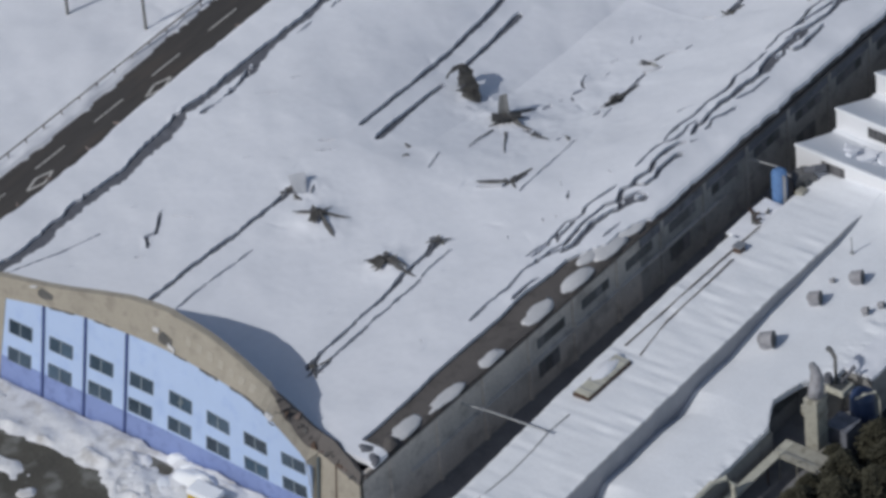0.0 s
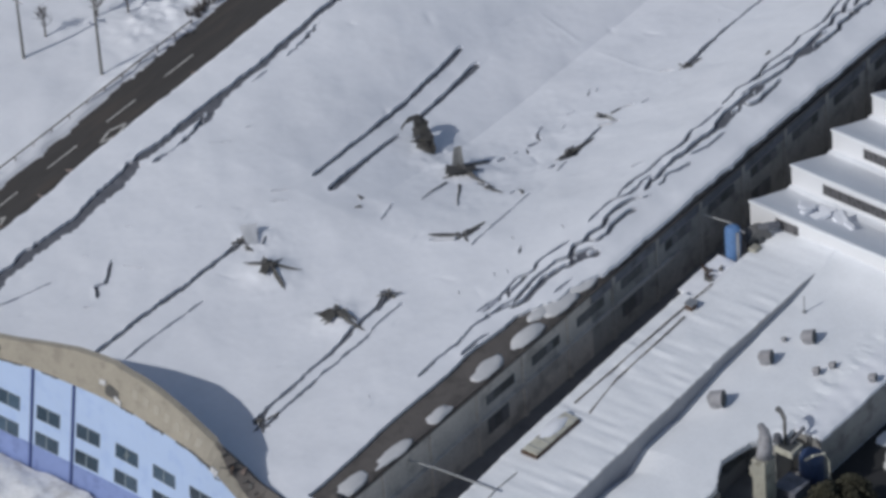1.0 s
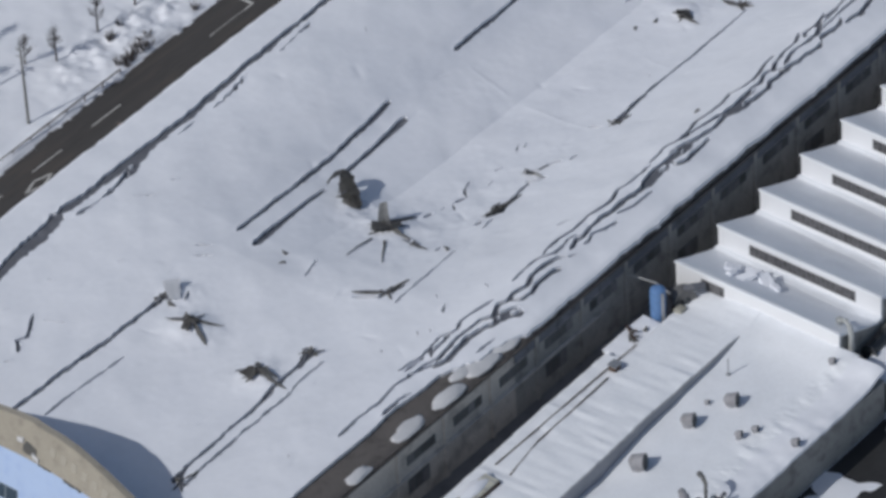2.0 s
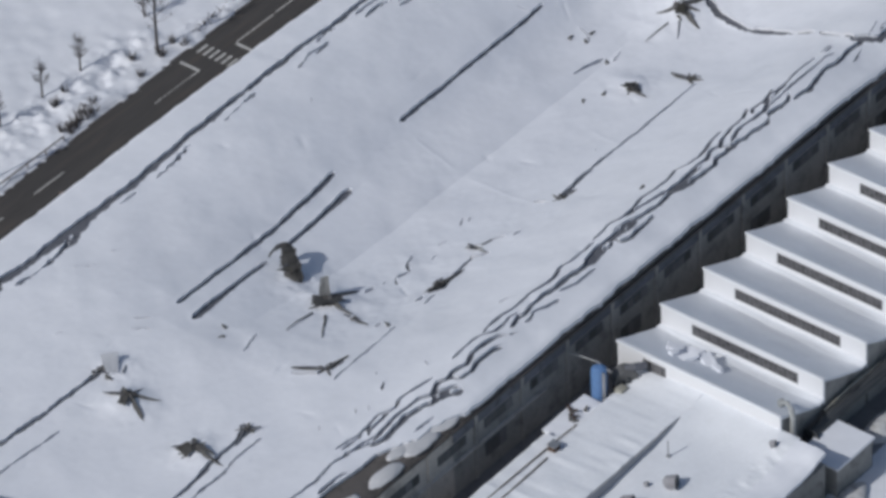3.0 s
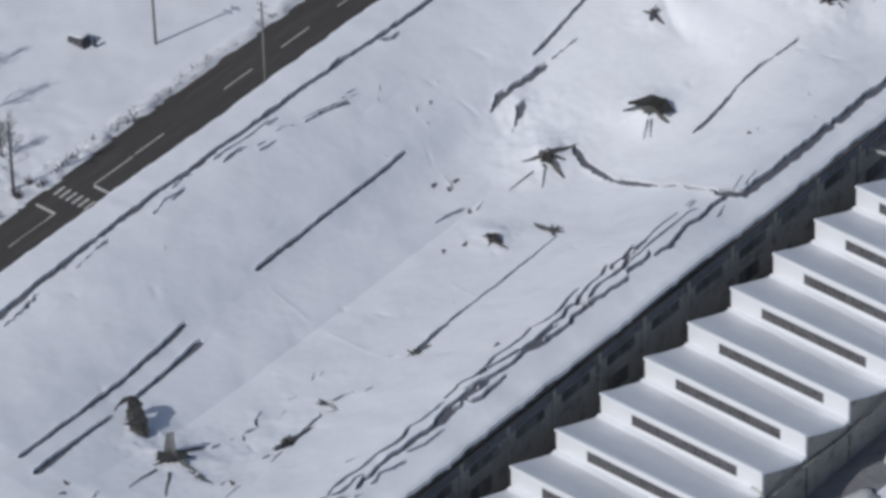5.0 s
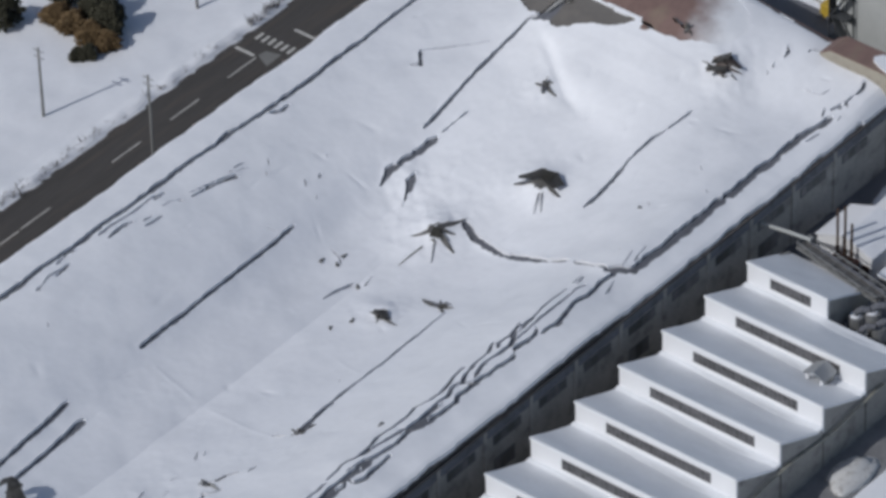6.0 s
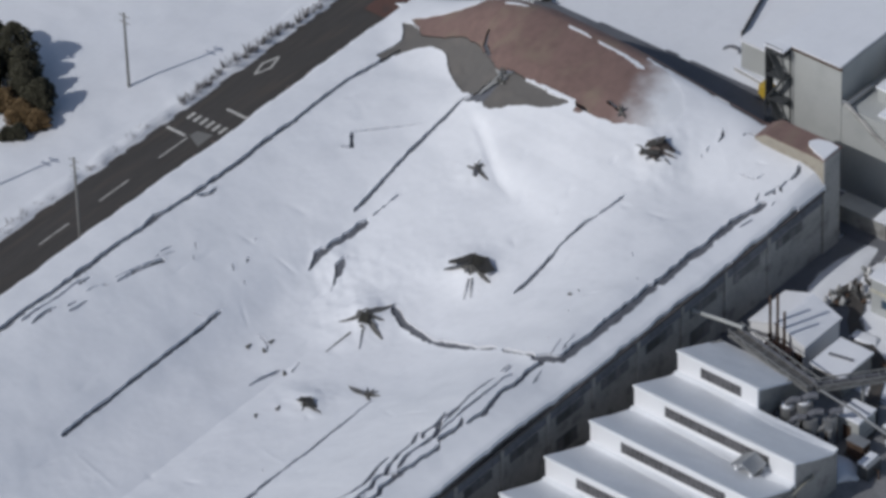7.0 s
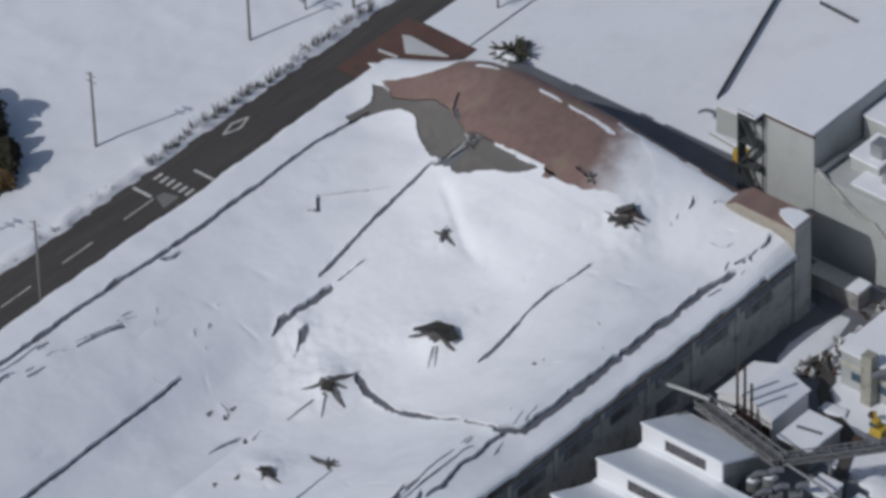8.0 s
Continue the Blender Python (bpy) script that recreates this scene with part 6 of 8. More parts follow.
# ---- on the workshop roof ----
def ventilator(x, y, r, h):
    z = float(right_roof(np.float64(x), np.float64(y)))
    v = thing("roof_ventilator", (x, y, z - 0.1), "squat grey roof ventilator cowl with a dark mouth", "roof ventilator", "ventilators on the workshop roof")
    part("drum", tube([(x, y, z - 0.2), (x, y, z + h * 0.45)], [r * 0.75, r * 0.7], 14), VENT_GREY, v)
    d = Vector((0.9, 0.35, 0.15)).normalized()
    c = Vector((x, y, z + 0.55 * h))
    part("cowl", tube([c - d * r * 0.9, c - d * r * 0.6, c + d * r * 0.2, c + d * r * 0.8], [r * 0.35, r * 0.75, r * 0.85, r * 0.95], 14), VENT_GREY, v, "pale grey sheet cowl")
    part("mouth", tube([c + d * r * 0.78, c + d * r * 0.86], [r * 0.9, r * 0.8], 14), DARK_STEEL, v, "dark open mouth")
    return v


for x, y, r, h in ((52.3, 43.1, 1.0, 1.15), (52.6, 51.2, 0.85, 1.1), (54.3, 56.3, 0.85, 1.1), (52.2, 54.9, 0.3, 0.45), (58.1, 52.4, 0.45, 1.0), (58.9, 54.1, 0.42, 0.7), (63.8, 54.3, 0.5, 0.8), (59.5, 66.6, 0.4, 0.7)):
    ventilator(x, y, r, h)
mast = thing("roof_mast", (51.3, 59.8, 5.5), "thin steel mast on the snowy workshop roof", "mast")
part("shaft", tube([(51.3, 59.8, 5.3), (51.3, 59.8, 7.6)], 0.07, 6), STEEL, mast)
part("foot", box(51.1, 51.5, 59.6, 60.0, 5.4, 5.7, 0.03), STEEL, mast)

hatch = thing("roof_hatch", (42.0, 28.7, 5.7), "long low rusty skylight housing half covered by snow", "skylight")
part("body", box(41.1, 42.9, 25.4, 32.4, 5.5, 6.3, 0.06), CREAM, hatch)
part("curb", box(42.9, 43.05, 25.2, 32.4, 5.4, 6.15), RUST, hatch)
part("curb", box(41.0, 43.0, 25.2, 25.4, 5.4, 6.2), RUST, hatch)
for k in range(5):
    part("glazing_bar", beam((41.1, 26.2 + 1.4 * k, 6.33), (42.9, 26.2 + 1.4 * k, 6.33), 0.1, 0.08), STEEL, hatch)
snow_lump("snow_drift", 41.6, 29.6, 5.75, 1.1, 3.2, 0.75, 331, SNOW, "snow drifted over the skylight housing")
gut = thing("roof_gutter", (41.3, 42.0, 5.7), "dark open gutter line along the workshop eave", "gutter")
part("channel", tube([(43.0, 34.0, 5.9), (42.0, 40.0, 5.86), (41.9, 46.0, 5.86), (41.7, 52.0, 5.85)], 0.08, 6), RUST, gut)
part("channel", tube([(40.7, 34.5, 5.8), (40.75, 42.0, 5.8), (40.7, 50.0, 5.8), (40.8, 58.0, 5.8)], 0.08, 6), RUST, gut)
part("channel", tube([(42.6, 22.5, 5.9), (42.5, 19.0, 5.88), (42.9, 16.0, 5.9), (43.1, 12.0, 5.88), (42.9, 8.0, 5.86), (42.6, 2.0, 5.86)], 0.07, 6), DEBRIS_PALE, gut, "snow-dusted grey stretch")
knob = thing("roof_exhaust", (41.3, 53.6, 5.7), "small dark exhaust box at the workshop eave", "exhaust")
part("box", box(40.9, 41.8, 53.1, 54.1, 5.5, 6.4, 0.08), RUST, knob)
part("hood", box(40.8, 41.9, 53.0, 54.2, 6.4, 6.5, 0.03), STEEL, knob)


def pipe_run(name, pts, r, mat, label, category="pipe"):
    p = thing(name, tuple(pts[0]), label, category)
    part("pipe", tube(pts, r, 8), mat, p)
    for q in (pts[0], pts[-1]):
        d = (Vector(pts[1]) - Vector(pts[0])).normalized() * 0.08
        part("flange", tube([Vector(q) - d, Vector(q) + d], r * 1.5, 8), mat, p)
    return p


pipe_run("alley_pipe", [(33.6, 16.6, 7.3), (37.0, 17.3, 7.2), (42.8, 18.4, 6.7)], 0.11, STEEL, "thin grey pipe bridging the alley")
pipe_run("alley_pipe", [(33.6, 66.2, 6.4), (36.6, 66.9, 6.2), (39.0, 66.6, 5.8)], 0.12, STEEL, "thin grey pipe bridging the alley")

# ---- blue tank and machinery beside the alley ----
tank = thing("blue_silo", (39.1, 64.0, 0.0), "tall blue painted steel silo between alley and workshop", "silo")
part("shell", tube([(39.1, 64.0, 0.5), (39.1, 64.0, 7.9), (39.1, 64.0, 8.4), (39.1, 64.0, 8.6)], [0.82, 0.86, 0.8, 0.4], 18), TANK_BLUE, tank, smooth=False)
for a in (45, 135, 225, 315):
    x, y = 39.1 + 0.7 * math.cos(radians(a)), 64.0 + 0.7 * math.sin(radians(a))
    part("leg", beam((x, y, 0), (x, y, 1.0), 0.16, 0.16), STEEL, tank)
part("ladder", beam((40.05, 63.6, 0.6), (40.05, 63.6, 8.5), 0.4, 0.06), STEEL, tank)
drum = thing("fan_housing", (40.2, 67.3, 0.0), "round grey fan housing with dark ducts", "machine")
part("housing", tube([(39.7, 67.2, 6.0), (40.9, 66.4, 6.0)], [1.3, 1.3], 18), DEBRIS_GREY, drum)
part("hub", tube([(40.85, 66.43, 6.0), (41.1, 66.25, 6.0)], [0.6, 0.35], 12), DARK_STEEL, drum)
part("stand", box(39.4, 41.0, 65.9, 67.5, 0, 5.0), RUST, drum)
part("duct", tube([(40.4, 66.9, 7.1), (41.2, 67.4, 7.4), (41.8, 68.4, 7.2)], 0.45, 10), DECK, drum)
part("hopper", box(40.6, 41.6, 64.6, 65.7, 3.4, 6.1, 0.1), CREAM_GRIMY, drum)
rubble = thing("scrap_heap", (40.2, 60.2, 5.0), "small heap of rusty scrap and snow at the workshop eave", "scrap heap")
rng = random.Random(3)
part("shelf", box(38.0, 40.7, 56.0, 62.8, -0.1, 4.9), DARK_WALL, rubble)
sheet("shelf_snow", np.linspace(37.9, 40.7, 12), np.linspace(55.9, 62.9, 20), lambda x, y: 5.15 + 0.12 * bank(x, y, 140, 1.5), SNOW, rubble, drop=0.2)
for k in range(9):
    a = Vector((39.4 + rng.uniform(-0.9, 0.9), 59.4 + rng.uniform(-1.2, 1.6), 5.2))
    part("scrap", spike(a, a + Vector((rng.uniform(-0.9, 0.9), rng.uniform(-0.9, 0.9), rng.uniform(0.1, 0.6))), 0.5, 0.15, 0.05, rng), RUST if k % 2 else DEBRIS, rubble)

# ---- beside the workshop: dust collector, tanks, platform ----
dust = thing("dust_collector", (64.2, 35.2, 0.0), "cream steel dust collector tower with elbow duct and platform", "dust collector")
part("tower", box(63.1, 64.7, 34.6, 36.4, 2.6, 9.0, 0.08), CREAM_GRIMY, dust)
for z in (4.4, 6.6, 8.7):
    part("stiffener", box(63.04, 64.76, 34.54, 36.46, z, z + 0.12), CREAM_GRIMY, dust)
for x, y in ((63.4, 34.4), (65.0, 34.4), (63.4, 36.2), (65.0, 36.2)):
    part("leg", beam((x, y, 0), (x, y, 2.8), 0.18, 0.18), STEEL, dust)
part("hopper", tube([(64.2, 35.3, 2.7), (64.2, 35.3, 1.0)], [1.2, 0.25], 4), CREAM_GRIMY, dust)
part("cone", tube([(63.9, 35.5, 8.9), (63.9, 35.8, 9.9), (63.6, 36.3, 10.6), (62.9, 37.0, 10.9), (62.2, 37.4, 11.0)], [0.8, 0.8, 0.72, 0.5, 0.34], 14), VENT_GREY, dust, "dull grey bent duct", smooth=True)
part("side_box", box(62.3, 63.1, 35.2, 36.2, 6.0, 7.3, 0.04), CREAM_GRIMY, dust)
part("platform", box(62.0, 66.6, 31.4, 34.1, 2.9, 3.1), CREAM_GRIMY, dust)
part("rail", beam((62.0, 31.4, 4.0), (66.6, 31.4, 4.0), 0.07, 0.07), STEEL, dust)
for x in (62.1, 64.3, 66.5):
    part("rail_post", beam((x, 31.45, 0.0), (x, 31.45, 4.0), 0.08, 0.08), CREAM_GRIMY, dust)
part("walkway", box(61.2, 62.2, 16.0, 34.0, 2.95, 3.15), CREAM, dust, "pale snow-dusted walkway")
for y in (18.0, 24.0, 30.0):
    part("walkway_post", beam((61.7, y, 0.0), (61.7, y, 3.0), 0.12, 0.12), RUST, dust)

goose = thing("gooseneck_vent", (61.6, 41.5, 5.5), "grey gooseneck vent pipes on a small roof curb", "vent pipe")
part("curb", box(61.4, 63.6, 40.6, 42.6, 4.9, 5.6, 0.06), CREAM, goose)
part("curb_hollow", box(61.7, 63.3, 40.8, 42.4, 5.6, 5.64), DARK_STEEL, goose, "dark mouth of the curb")
part("neck", tube([(62.2, 41.4, 5.8), (62.2, 41.4, 8.2), (61.9, 41.8, 8.7), (61.0, 42.4, 8.8), (60.4, 42.8, 8.5)], [0.2, 0.2, 0.22, 0.25, 0.32], 10), DEBRIS_GREY, goose, smooth=True)
part("neck", tube([(62.6, 41.8, 5.8), (63.0, 42.6, 6.6), (63.3, 43.2, 7.2)], [0.16, 0.16, 0.24], 8), DECK, goose, smooth=True)
part("cowl", tube([(61.4, 41.2, 5.8), (61.4, 41.2, 6.7)], [0.5, 0.4], 10), DECK, goose)
vat = thing("blue_tank", (65.0, 42.0, 0.0), "dark blue round steel tank with pale pipe hoop", "tank")
part("shell", tube([(65.0, 42.0, 0.0), (65.0, 42.0, 4.9), (65.0, 42.0, 5.4), (65.0, 42.0, 5.6)], [1.3, 1.3, 1.1, 0.5], 20), NAVY, vat)
part("hoop", tube([(65.2, 40.6, 5.6), (66.0, 41.0, 6.3), (66.6, 42.0, 6.2), (66.6, 42.8, 4.6), (66.6, 42.8, 0.2)], 0.14, 8), CREAM, vat)
part("panel", box(63.6, 66.2, 37.4, 40.0, -0.1, 3.8), EAVE_SHADE_PANEL, vat, "grey sheet housing before the tank")
pipe_run("ground_duct", [(60.6, 18.5, 5.2), (60.7, 22.0, 5.6), (61.3, 23.5, 5.5), (61.9, 24.0, 4.6), (61.9, 24.2, 0.2)], 0.3, CREAM, "bent cream duct at the workshop edge", "duct")


# ---- right of the sawtooth factory ----
side = thing("side_shed", (61.0, 70.0, 0.0), "small grey lean-to shed with a flat snowy roof", "shed")
part("wall", box(60.6, 65.2, 69.9, 76.0, -0.1, 3.7), DARK_WALL, side)
sheet("shed_snow", np.linspace(60.4, 65.4, 14), np.linspace(69.7, 76.2, 16), lambda x, y: 4.0 + 0.05 * bank(x, y, 141, 2), SNOW, side, drop=0.3)
part("door", box(62.0, 63.0, 69.82, 69.9, 0, 2.0), RUST, side)
pipe_run("wall_pipe", [(57.2, 71.2, 7.9), (58.2, 70.9, 8.5), (59.0, 70.5, 8.3), (59.35, 70.3, 7.4), (59.4, 70.2, 1.0)], 0.32, GREY_WALL, "thick pale grey pipe bending down the factory wall")
pts = [(59.15 + 0.12 * math.sin(k * 0.9), 76.0 + 2.2 * k, 4.6 + 0.35 * math.sin(k * 0.85)) for k in range(26)]
pipe_run("wall_pipe", pts, 0.17, CREAM_GRIMY, "long grimy pipe sagging along the factory wall")
pipe_run("wall_duct", [(60.0, 72.6, 3.9), (60.0, 76.0, 4.2), (60.0, 90.0, 4.3), (60.0, 91.5, 3.6), (60.0, 91.8, 0.2)], 0.7, DARK_STEEL, "thick dark duct along the factory wall", "duct")
pipe_run("wall_pipe", [(57.6, 91.2, 5.8), (58.9, 90.8, 5.9), (59.5, 90.5, 5.4), (59.5, 90.4, 1.0)], 0.16, CREAM, "short pale pipe bending down the factory wall")
porch = thing("dormer", (54.0, 126.8, 5.4), "small open-sided roof porch on the sawtooth roof", "dormer")
part("post", box(53.0, 53.3, 125.6, 125.9, 5.0, 7.0), WHITE_WALL, porch)
part("post", box(54.9, 55.2, 125.6, 125.9, 5.0, 7.0), WHITE_WALL, porch)
part("side", box(55.0, 55.2, 125.9, 127.6, 5.0, 6.9), DARK_WALL, porch)
part("roof", prism([(52.7, 6.9), (54.1, 7.6), (55.5, 6.9), (55.5, 7.05), (54.1, 7.8), (52.7, 7.05)], "y", 125.4, 127.8), STEEL, porch)
rng = random.Random(8)
for k, (x, y, l, w, h, turn, tilt) in enumerate(((42.3, 72.8, 1.7, 0.9, 0.5, 0.5, 0.25), (44.0, 73.9, 2.3, 0.8, 0.45, 0.1, -0.2), (46.3, 73.2, 1.8, 1.3, 0.6, -0.5, 0.35), (44.6, 72.1, 2.0, 0.9, 0.5, 0.9, -0.15), (47.9, 72.7, 1.4, 0.6, 0.35, -0.2, 0.1), (43.1, 71.6, 1.1, 0.8, 0.4, 1.3, 0.2))):
    bm = bmesh.new()
    bmesh.ops.create_cube(bm, size=1.0)
    bmesh.ops.subdivide_edges(bm, edges=bm.edges[:], cuts=2, use_grid_fill=True)
    m = pose(x, y, HIGH - 3.05 * (y - SY) / PITCH + 0.12, 0, math.degrees(tilt), math.degrees(turn)) @ Matrix.Diagonal((l, w, h, 1))
    for v in bm.verts:
        v.co = m @ (v.co * (1 + 0.3 * noise.noise(v.co * 2.2 + Vector((k * 5.1, 0, 0)))))
    bmesh.ops.bevel(bm, geom=bm.edges[:], offset=0.04, segments=1, affect="EDGES")
    tagged(part("snow_slab", bm, SNOW, None), "broken slab of packed snow on the sawtooth roof", "snow", "snow slabs on the sawtooth roof")
for k, (x, y, lx, ly, lz) in enumerate(((62.5, 82.0, 1.6, 3.2, 1.0), (63.4, 90.0, 1.8, 4.0, 1.1), (64.0, 100.0, 2.0, 3.5, 0.9), (69.0, 51.6, 1.5, 2.2, 1.2), (63.5, 112.0, 2.4, 4.0, 1.0), (62.0, 122.0, 2.2, 3.8, 1.0), (66.5, 70.0, 1.6, 3.0, 0.9))):
    snow_lump("snow_mound", x, y, 0.0, lx, ly, lz, 220 + k, SNOW_DIRTY, "heap of cleared grey snow in the factory yard", group="snow mounds in the yard")


# ---- far yard: pipe bridge, huts, cyclones ----
def truss(name, a, b, h, w, label, deck):
    """A lattice pipe bridge from a to b."""
    t = thing(name, tuple(a), label, "pipe bridge")
    a, b = Vector(a), Vector(b)
    d = (b - a)
    s = d.cross(Vector((0, 0, 1))).normalized() * (w / 2)
    n = max(3, int(d.length / 1.6))
    for side_ in (-1, 1):
        for up in (0, h):
            part("chord", beam(a + s * side_ + Vector((0, 0, up)), b + s * side_ + Vector((0, 0, up)), 0.12, 0.12), BRIDGE_GREY, t)
        for k in range(n):
            p, q = a + d * (k / n) + s * side_, a + d * ((k + 1) / n) + s * side_
            part("brace", beam(p + Vector((0, 0, h if k % 2 else 0)), q + Vector((0, 0, 0 if k % 2 else h)), 0.08, 0.08), BRIDGE_GREY, t)
    for k in range(n + 1):
        p = a + d * (k / n)
        part("cross_bar", beam(p + s + Vector((0, 0, h)), p - s + Vector((0, 0, h)), 0.08, 0.08), BRIDGE_GREY, t)
    part("deck", beam(a + Vector((0, 0, 0.06)), b + Vector((0, 0, 0.06)), w * 0.92, 0.06), deck, t, "grimy grating deck")
    for off, r in ((-0.35, 0.18), (0.1, 0.14), (0.45, 0.1)):
        part("pipe", tube([a + s * off * 2 + Vector((0, 0, 0.25)), b + s * off * 2 + Vector((0, 0, 0.25))], r, 8), DECK if off < 0 else DEBRIS_GREY, t)
    for k in (0.3, 0.95):
        p = a + d * k
        part("leg", beam(p + Vector((0, 0, -p.z)), p, 0.25, 0.25), BRIDGE_GREY, t)
    return t


truss("pipe_bridge", (38.6, 144.4, 5.7), (51.0, 142.0, 5.5), 0.8, 1.9, "grey lattice pipe bridge running past the factory end", DEBRIS_FLAP)
truss("pipe_bridge", (51.0, 142.2, 5.5), (62.0, 155.5, 5.6), 0.7, 1.3, "grey lattice pipe bridge across the back yard", DECK)
pipe_run("bridge_beam", [(33.6, 143.7, 6.6), (36.5, 144.2, 6.6), (39.5, 144.6, 6.6)], 0.22, GREY_WALL, "thick pale beam from hall wall to pipe bridge", "beam")
pipe_run("yard_pipe", [(51.8, 142.2, 5.6), (56.0, 141.8, 5.4), (63.0, 140.6, 5.2)], 0.16, STEEL, "long pale pipe over the back yard")

hut = thing("white_hut", (37.0, 149.0, 0.0), "small white hut with a snowy gable roof", "hut")
part("wall", box(37.0, 44.3, 149.2, 155.4, -0.1, 3.2), WHITE_WALL, hut)
part("gable", prism([(37.0, 3.2), (44.3, 3.2), (40.6, 4.6)], "y", 149.2, 155.4), WHITE_WALL, hut)
sheet("snow_roof", np.linspace(36.8, 44.5, 30), np.linspace(149.1, 155.6, 20), lambda x, y: 4.95 - 0.38 * np.abs(x - 40.6) + 0.04 * bank(x, y, 150, 2), SNOW, hut, drop=0.22)
part("door", box(43.0, 44.0, 149.1, 149.2, 0, 2.1), RUST, hut)
stacks = thing("exhaust_stack", (41.3, 148.4, 0.0), "three thin rusty exhaust stacks of uneven height on a reddish base", "exhaust stack")
for x, y, h in ((40.3, 148.4, 8.9), (41.3, 148.4, 9.6), (42.2, 148.4, 7.6)):
    part("pipe", tube([(x, y, 0.0), (x, y, h)], 0.15, 8), RUST, stacks)
    part("collar", tube([(x, y, 3.4), (x, y, 3.8)], 0.24, 8), RUST, stacks)
part("base", box(39.8, 42.8, 147.8, 149.0, 0, 2.6, 0.05), TILE_RED, stacks)
shed = thing("low_shed", (46.0, 148.0, 0.0), "low shed with a flat snow-covered roof", "shed")
part("wall", box(46.2, 50.2, 148.0, 153.2, -0.1, 2.6), DARK_WALL, shed)
sheet("snow_roof", np.linspace(46.0, 50.4, 14), np.linspace(147.8, 153.4, 16), lambda x, y: 2.95 + 0.04 * bank(x, y, 151, 1.4), SNOW, shed, drop=0.3)
part("pipe", beam((46.8, 150.2, 3.1), (49.6, 150.8, 3.1), 0.25, 0.2), DECK, shed)
house = thing("beige_annex", (43.8, 161.8, 0.0), "beige plant house with a flat snowy roof and tall duct", "building")
part("wall", box(43.8, 60.0, 161.8, 173.0, -0.1, 4.7), GREY_WALL, house)
sheet("snow_roof", np.linspace(43.6, 60.2, 24), np.linspace(161.6, 173.2, 18), lambda x, y: 5.05 + 0.05 * bank(x, y, 152, 3), SNOW, house, drop=0.3)
part("band", box(43.74, 60.0, 161.72, 161.8, 2.9, 3.3), CREAM, house)
for x in (45.2, 48.8, 52.4):
    win = part("window", box(x, x + 1.4, 161.7, 161.8, 1.3, 2.5), FRAME, house)
    part("pane", box(x + 0.08, x + 1.32, 161.66, 161.74, 1.38, 2.42), GLASS_DARK, win)
part("tall_duct", box(47.4, 48.8, 160.4, 161.7, 0, 6.6, 0.08), CREAM_GRIMY, house)
part("elbow", tube([(48.8, 160.8, 4.2), (50.0, 160.8, 5.2), (51.2, 161.4, 5.6)], 0.4, 10), DECK, house)
digger = thing("yellow_excavator", (52.6, 156.6, 0.0), "small yellow tracked excavator parked among dark scrap in the yard", "excavator")
part("body", box(52.0, 53.6, 155.9, 157.5, 0.9, 1.9, 0.15), YELLOW, digger)
part("cab", box(52.05, 52.9, 156.0, 156.9, 1.85, 2.8, 0.1), YELLOW, digger)
part("cab_window", box(52.0, 52.85, 155.94, 156.02, 2.1, 2.65), GLASS_DARK, digger)
for y in (155.8, 157.1):
    part("track", box(51.6, 54.0, y, y + 0.5, 0.1, 0.85, 0.2), DECK, digger)
part("boom", beam((52.2, 157.0, 1.8), (51.3, 157.9, 2.4), 0.3, 0.32), YELLOW, digger)
part("stick", beam((51.3, 157.9, 2.4), (50.6, 158.5, 1.2), 0.22, 0.25), RUST, digger)
part("bucket", box(50.0, 50.7, 158.3, 159.0, 0.7, 1.3, 0.1), RUST, digger)
for x, y, l, w, h in ((54.6, 156.2, 1.0, 1.4, 1.6), (53.6, 158.6, 1.6, 0.9, 1.1), (51.4, 154.6, 1.3, 0.8, 0.9)):
    bin_ = thing("scrap_bin", (x, y, 0.0), "dark steel scrap bin in the snowy yard", "bin", "scrap bins in the back yard")
    part("tub", box(x - l / 2, x + l / 2, y - w / 2, y + w / 2, 0.05, h, 0.06), DARK_STEEL, bin_)
    part("rim", box(x - l / 2 - 0.06, x + l / 2 + 0.06, y - w / 2 - 0.06, y + w / 2 + 0.06, h, h + 0.08, 0.02), RUST, bin_)


def cyclone(x, y, r, h):
    c = thing("cyclone_separator", (x, y, 0.0), "dull grey cyclone separator among bent ducts", "cyclone", "cyclones behind the factory")
    part("barrel", tube([(x, y, h * 0.55), (x, y, h)], r, 14), STEEL, c)
    part("cone", tube([(x, y, h * 0.15), (x, y, h * 0.55)], [r * 0.25, r], 14), STEEL, c)
    part("outlet", tube([(x, y, h), (x, y, h + 0.5), (x + 0.5, y + 0.3, h + 0.9), (x + 1.2, y + 0.8, h + 0.9)], r * 0.45, 10), DECK, c)
    if h > 4.2:
        part("snow_cap", tube([(x - 0.15, y, h), (x - 0.15, y, h + 0.18), (x - 0.15, y, h + 0.25)], [r * 0.8, r * 0.7, r * 0.3], 14), SNOW, c)
    for a in (40, 160, 280):
        part("leg", beam((x + r * math.cos(radians(a)), y + r * math.sin(radians(a)), 0), (x + r * math.cos(radians(a)), y + r * math.sin(radians(a)), h * 0.6), 0.1, 0.1), RUST, c)
    return c


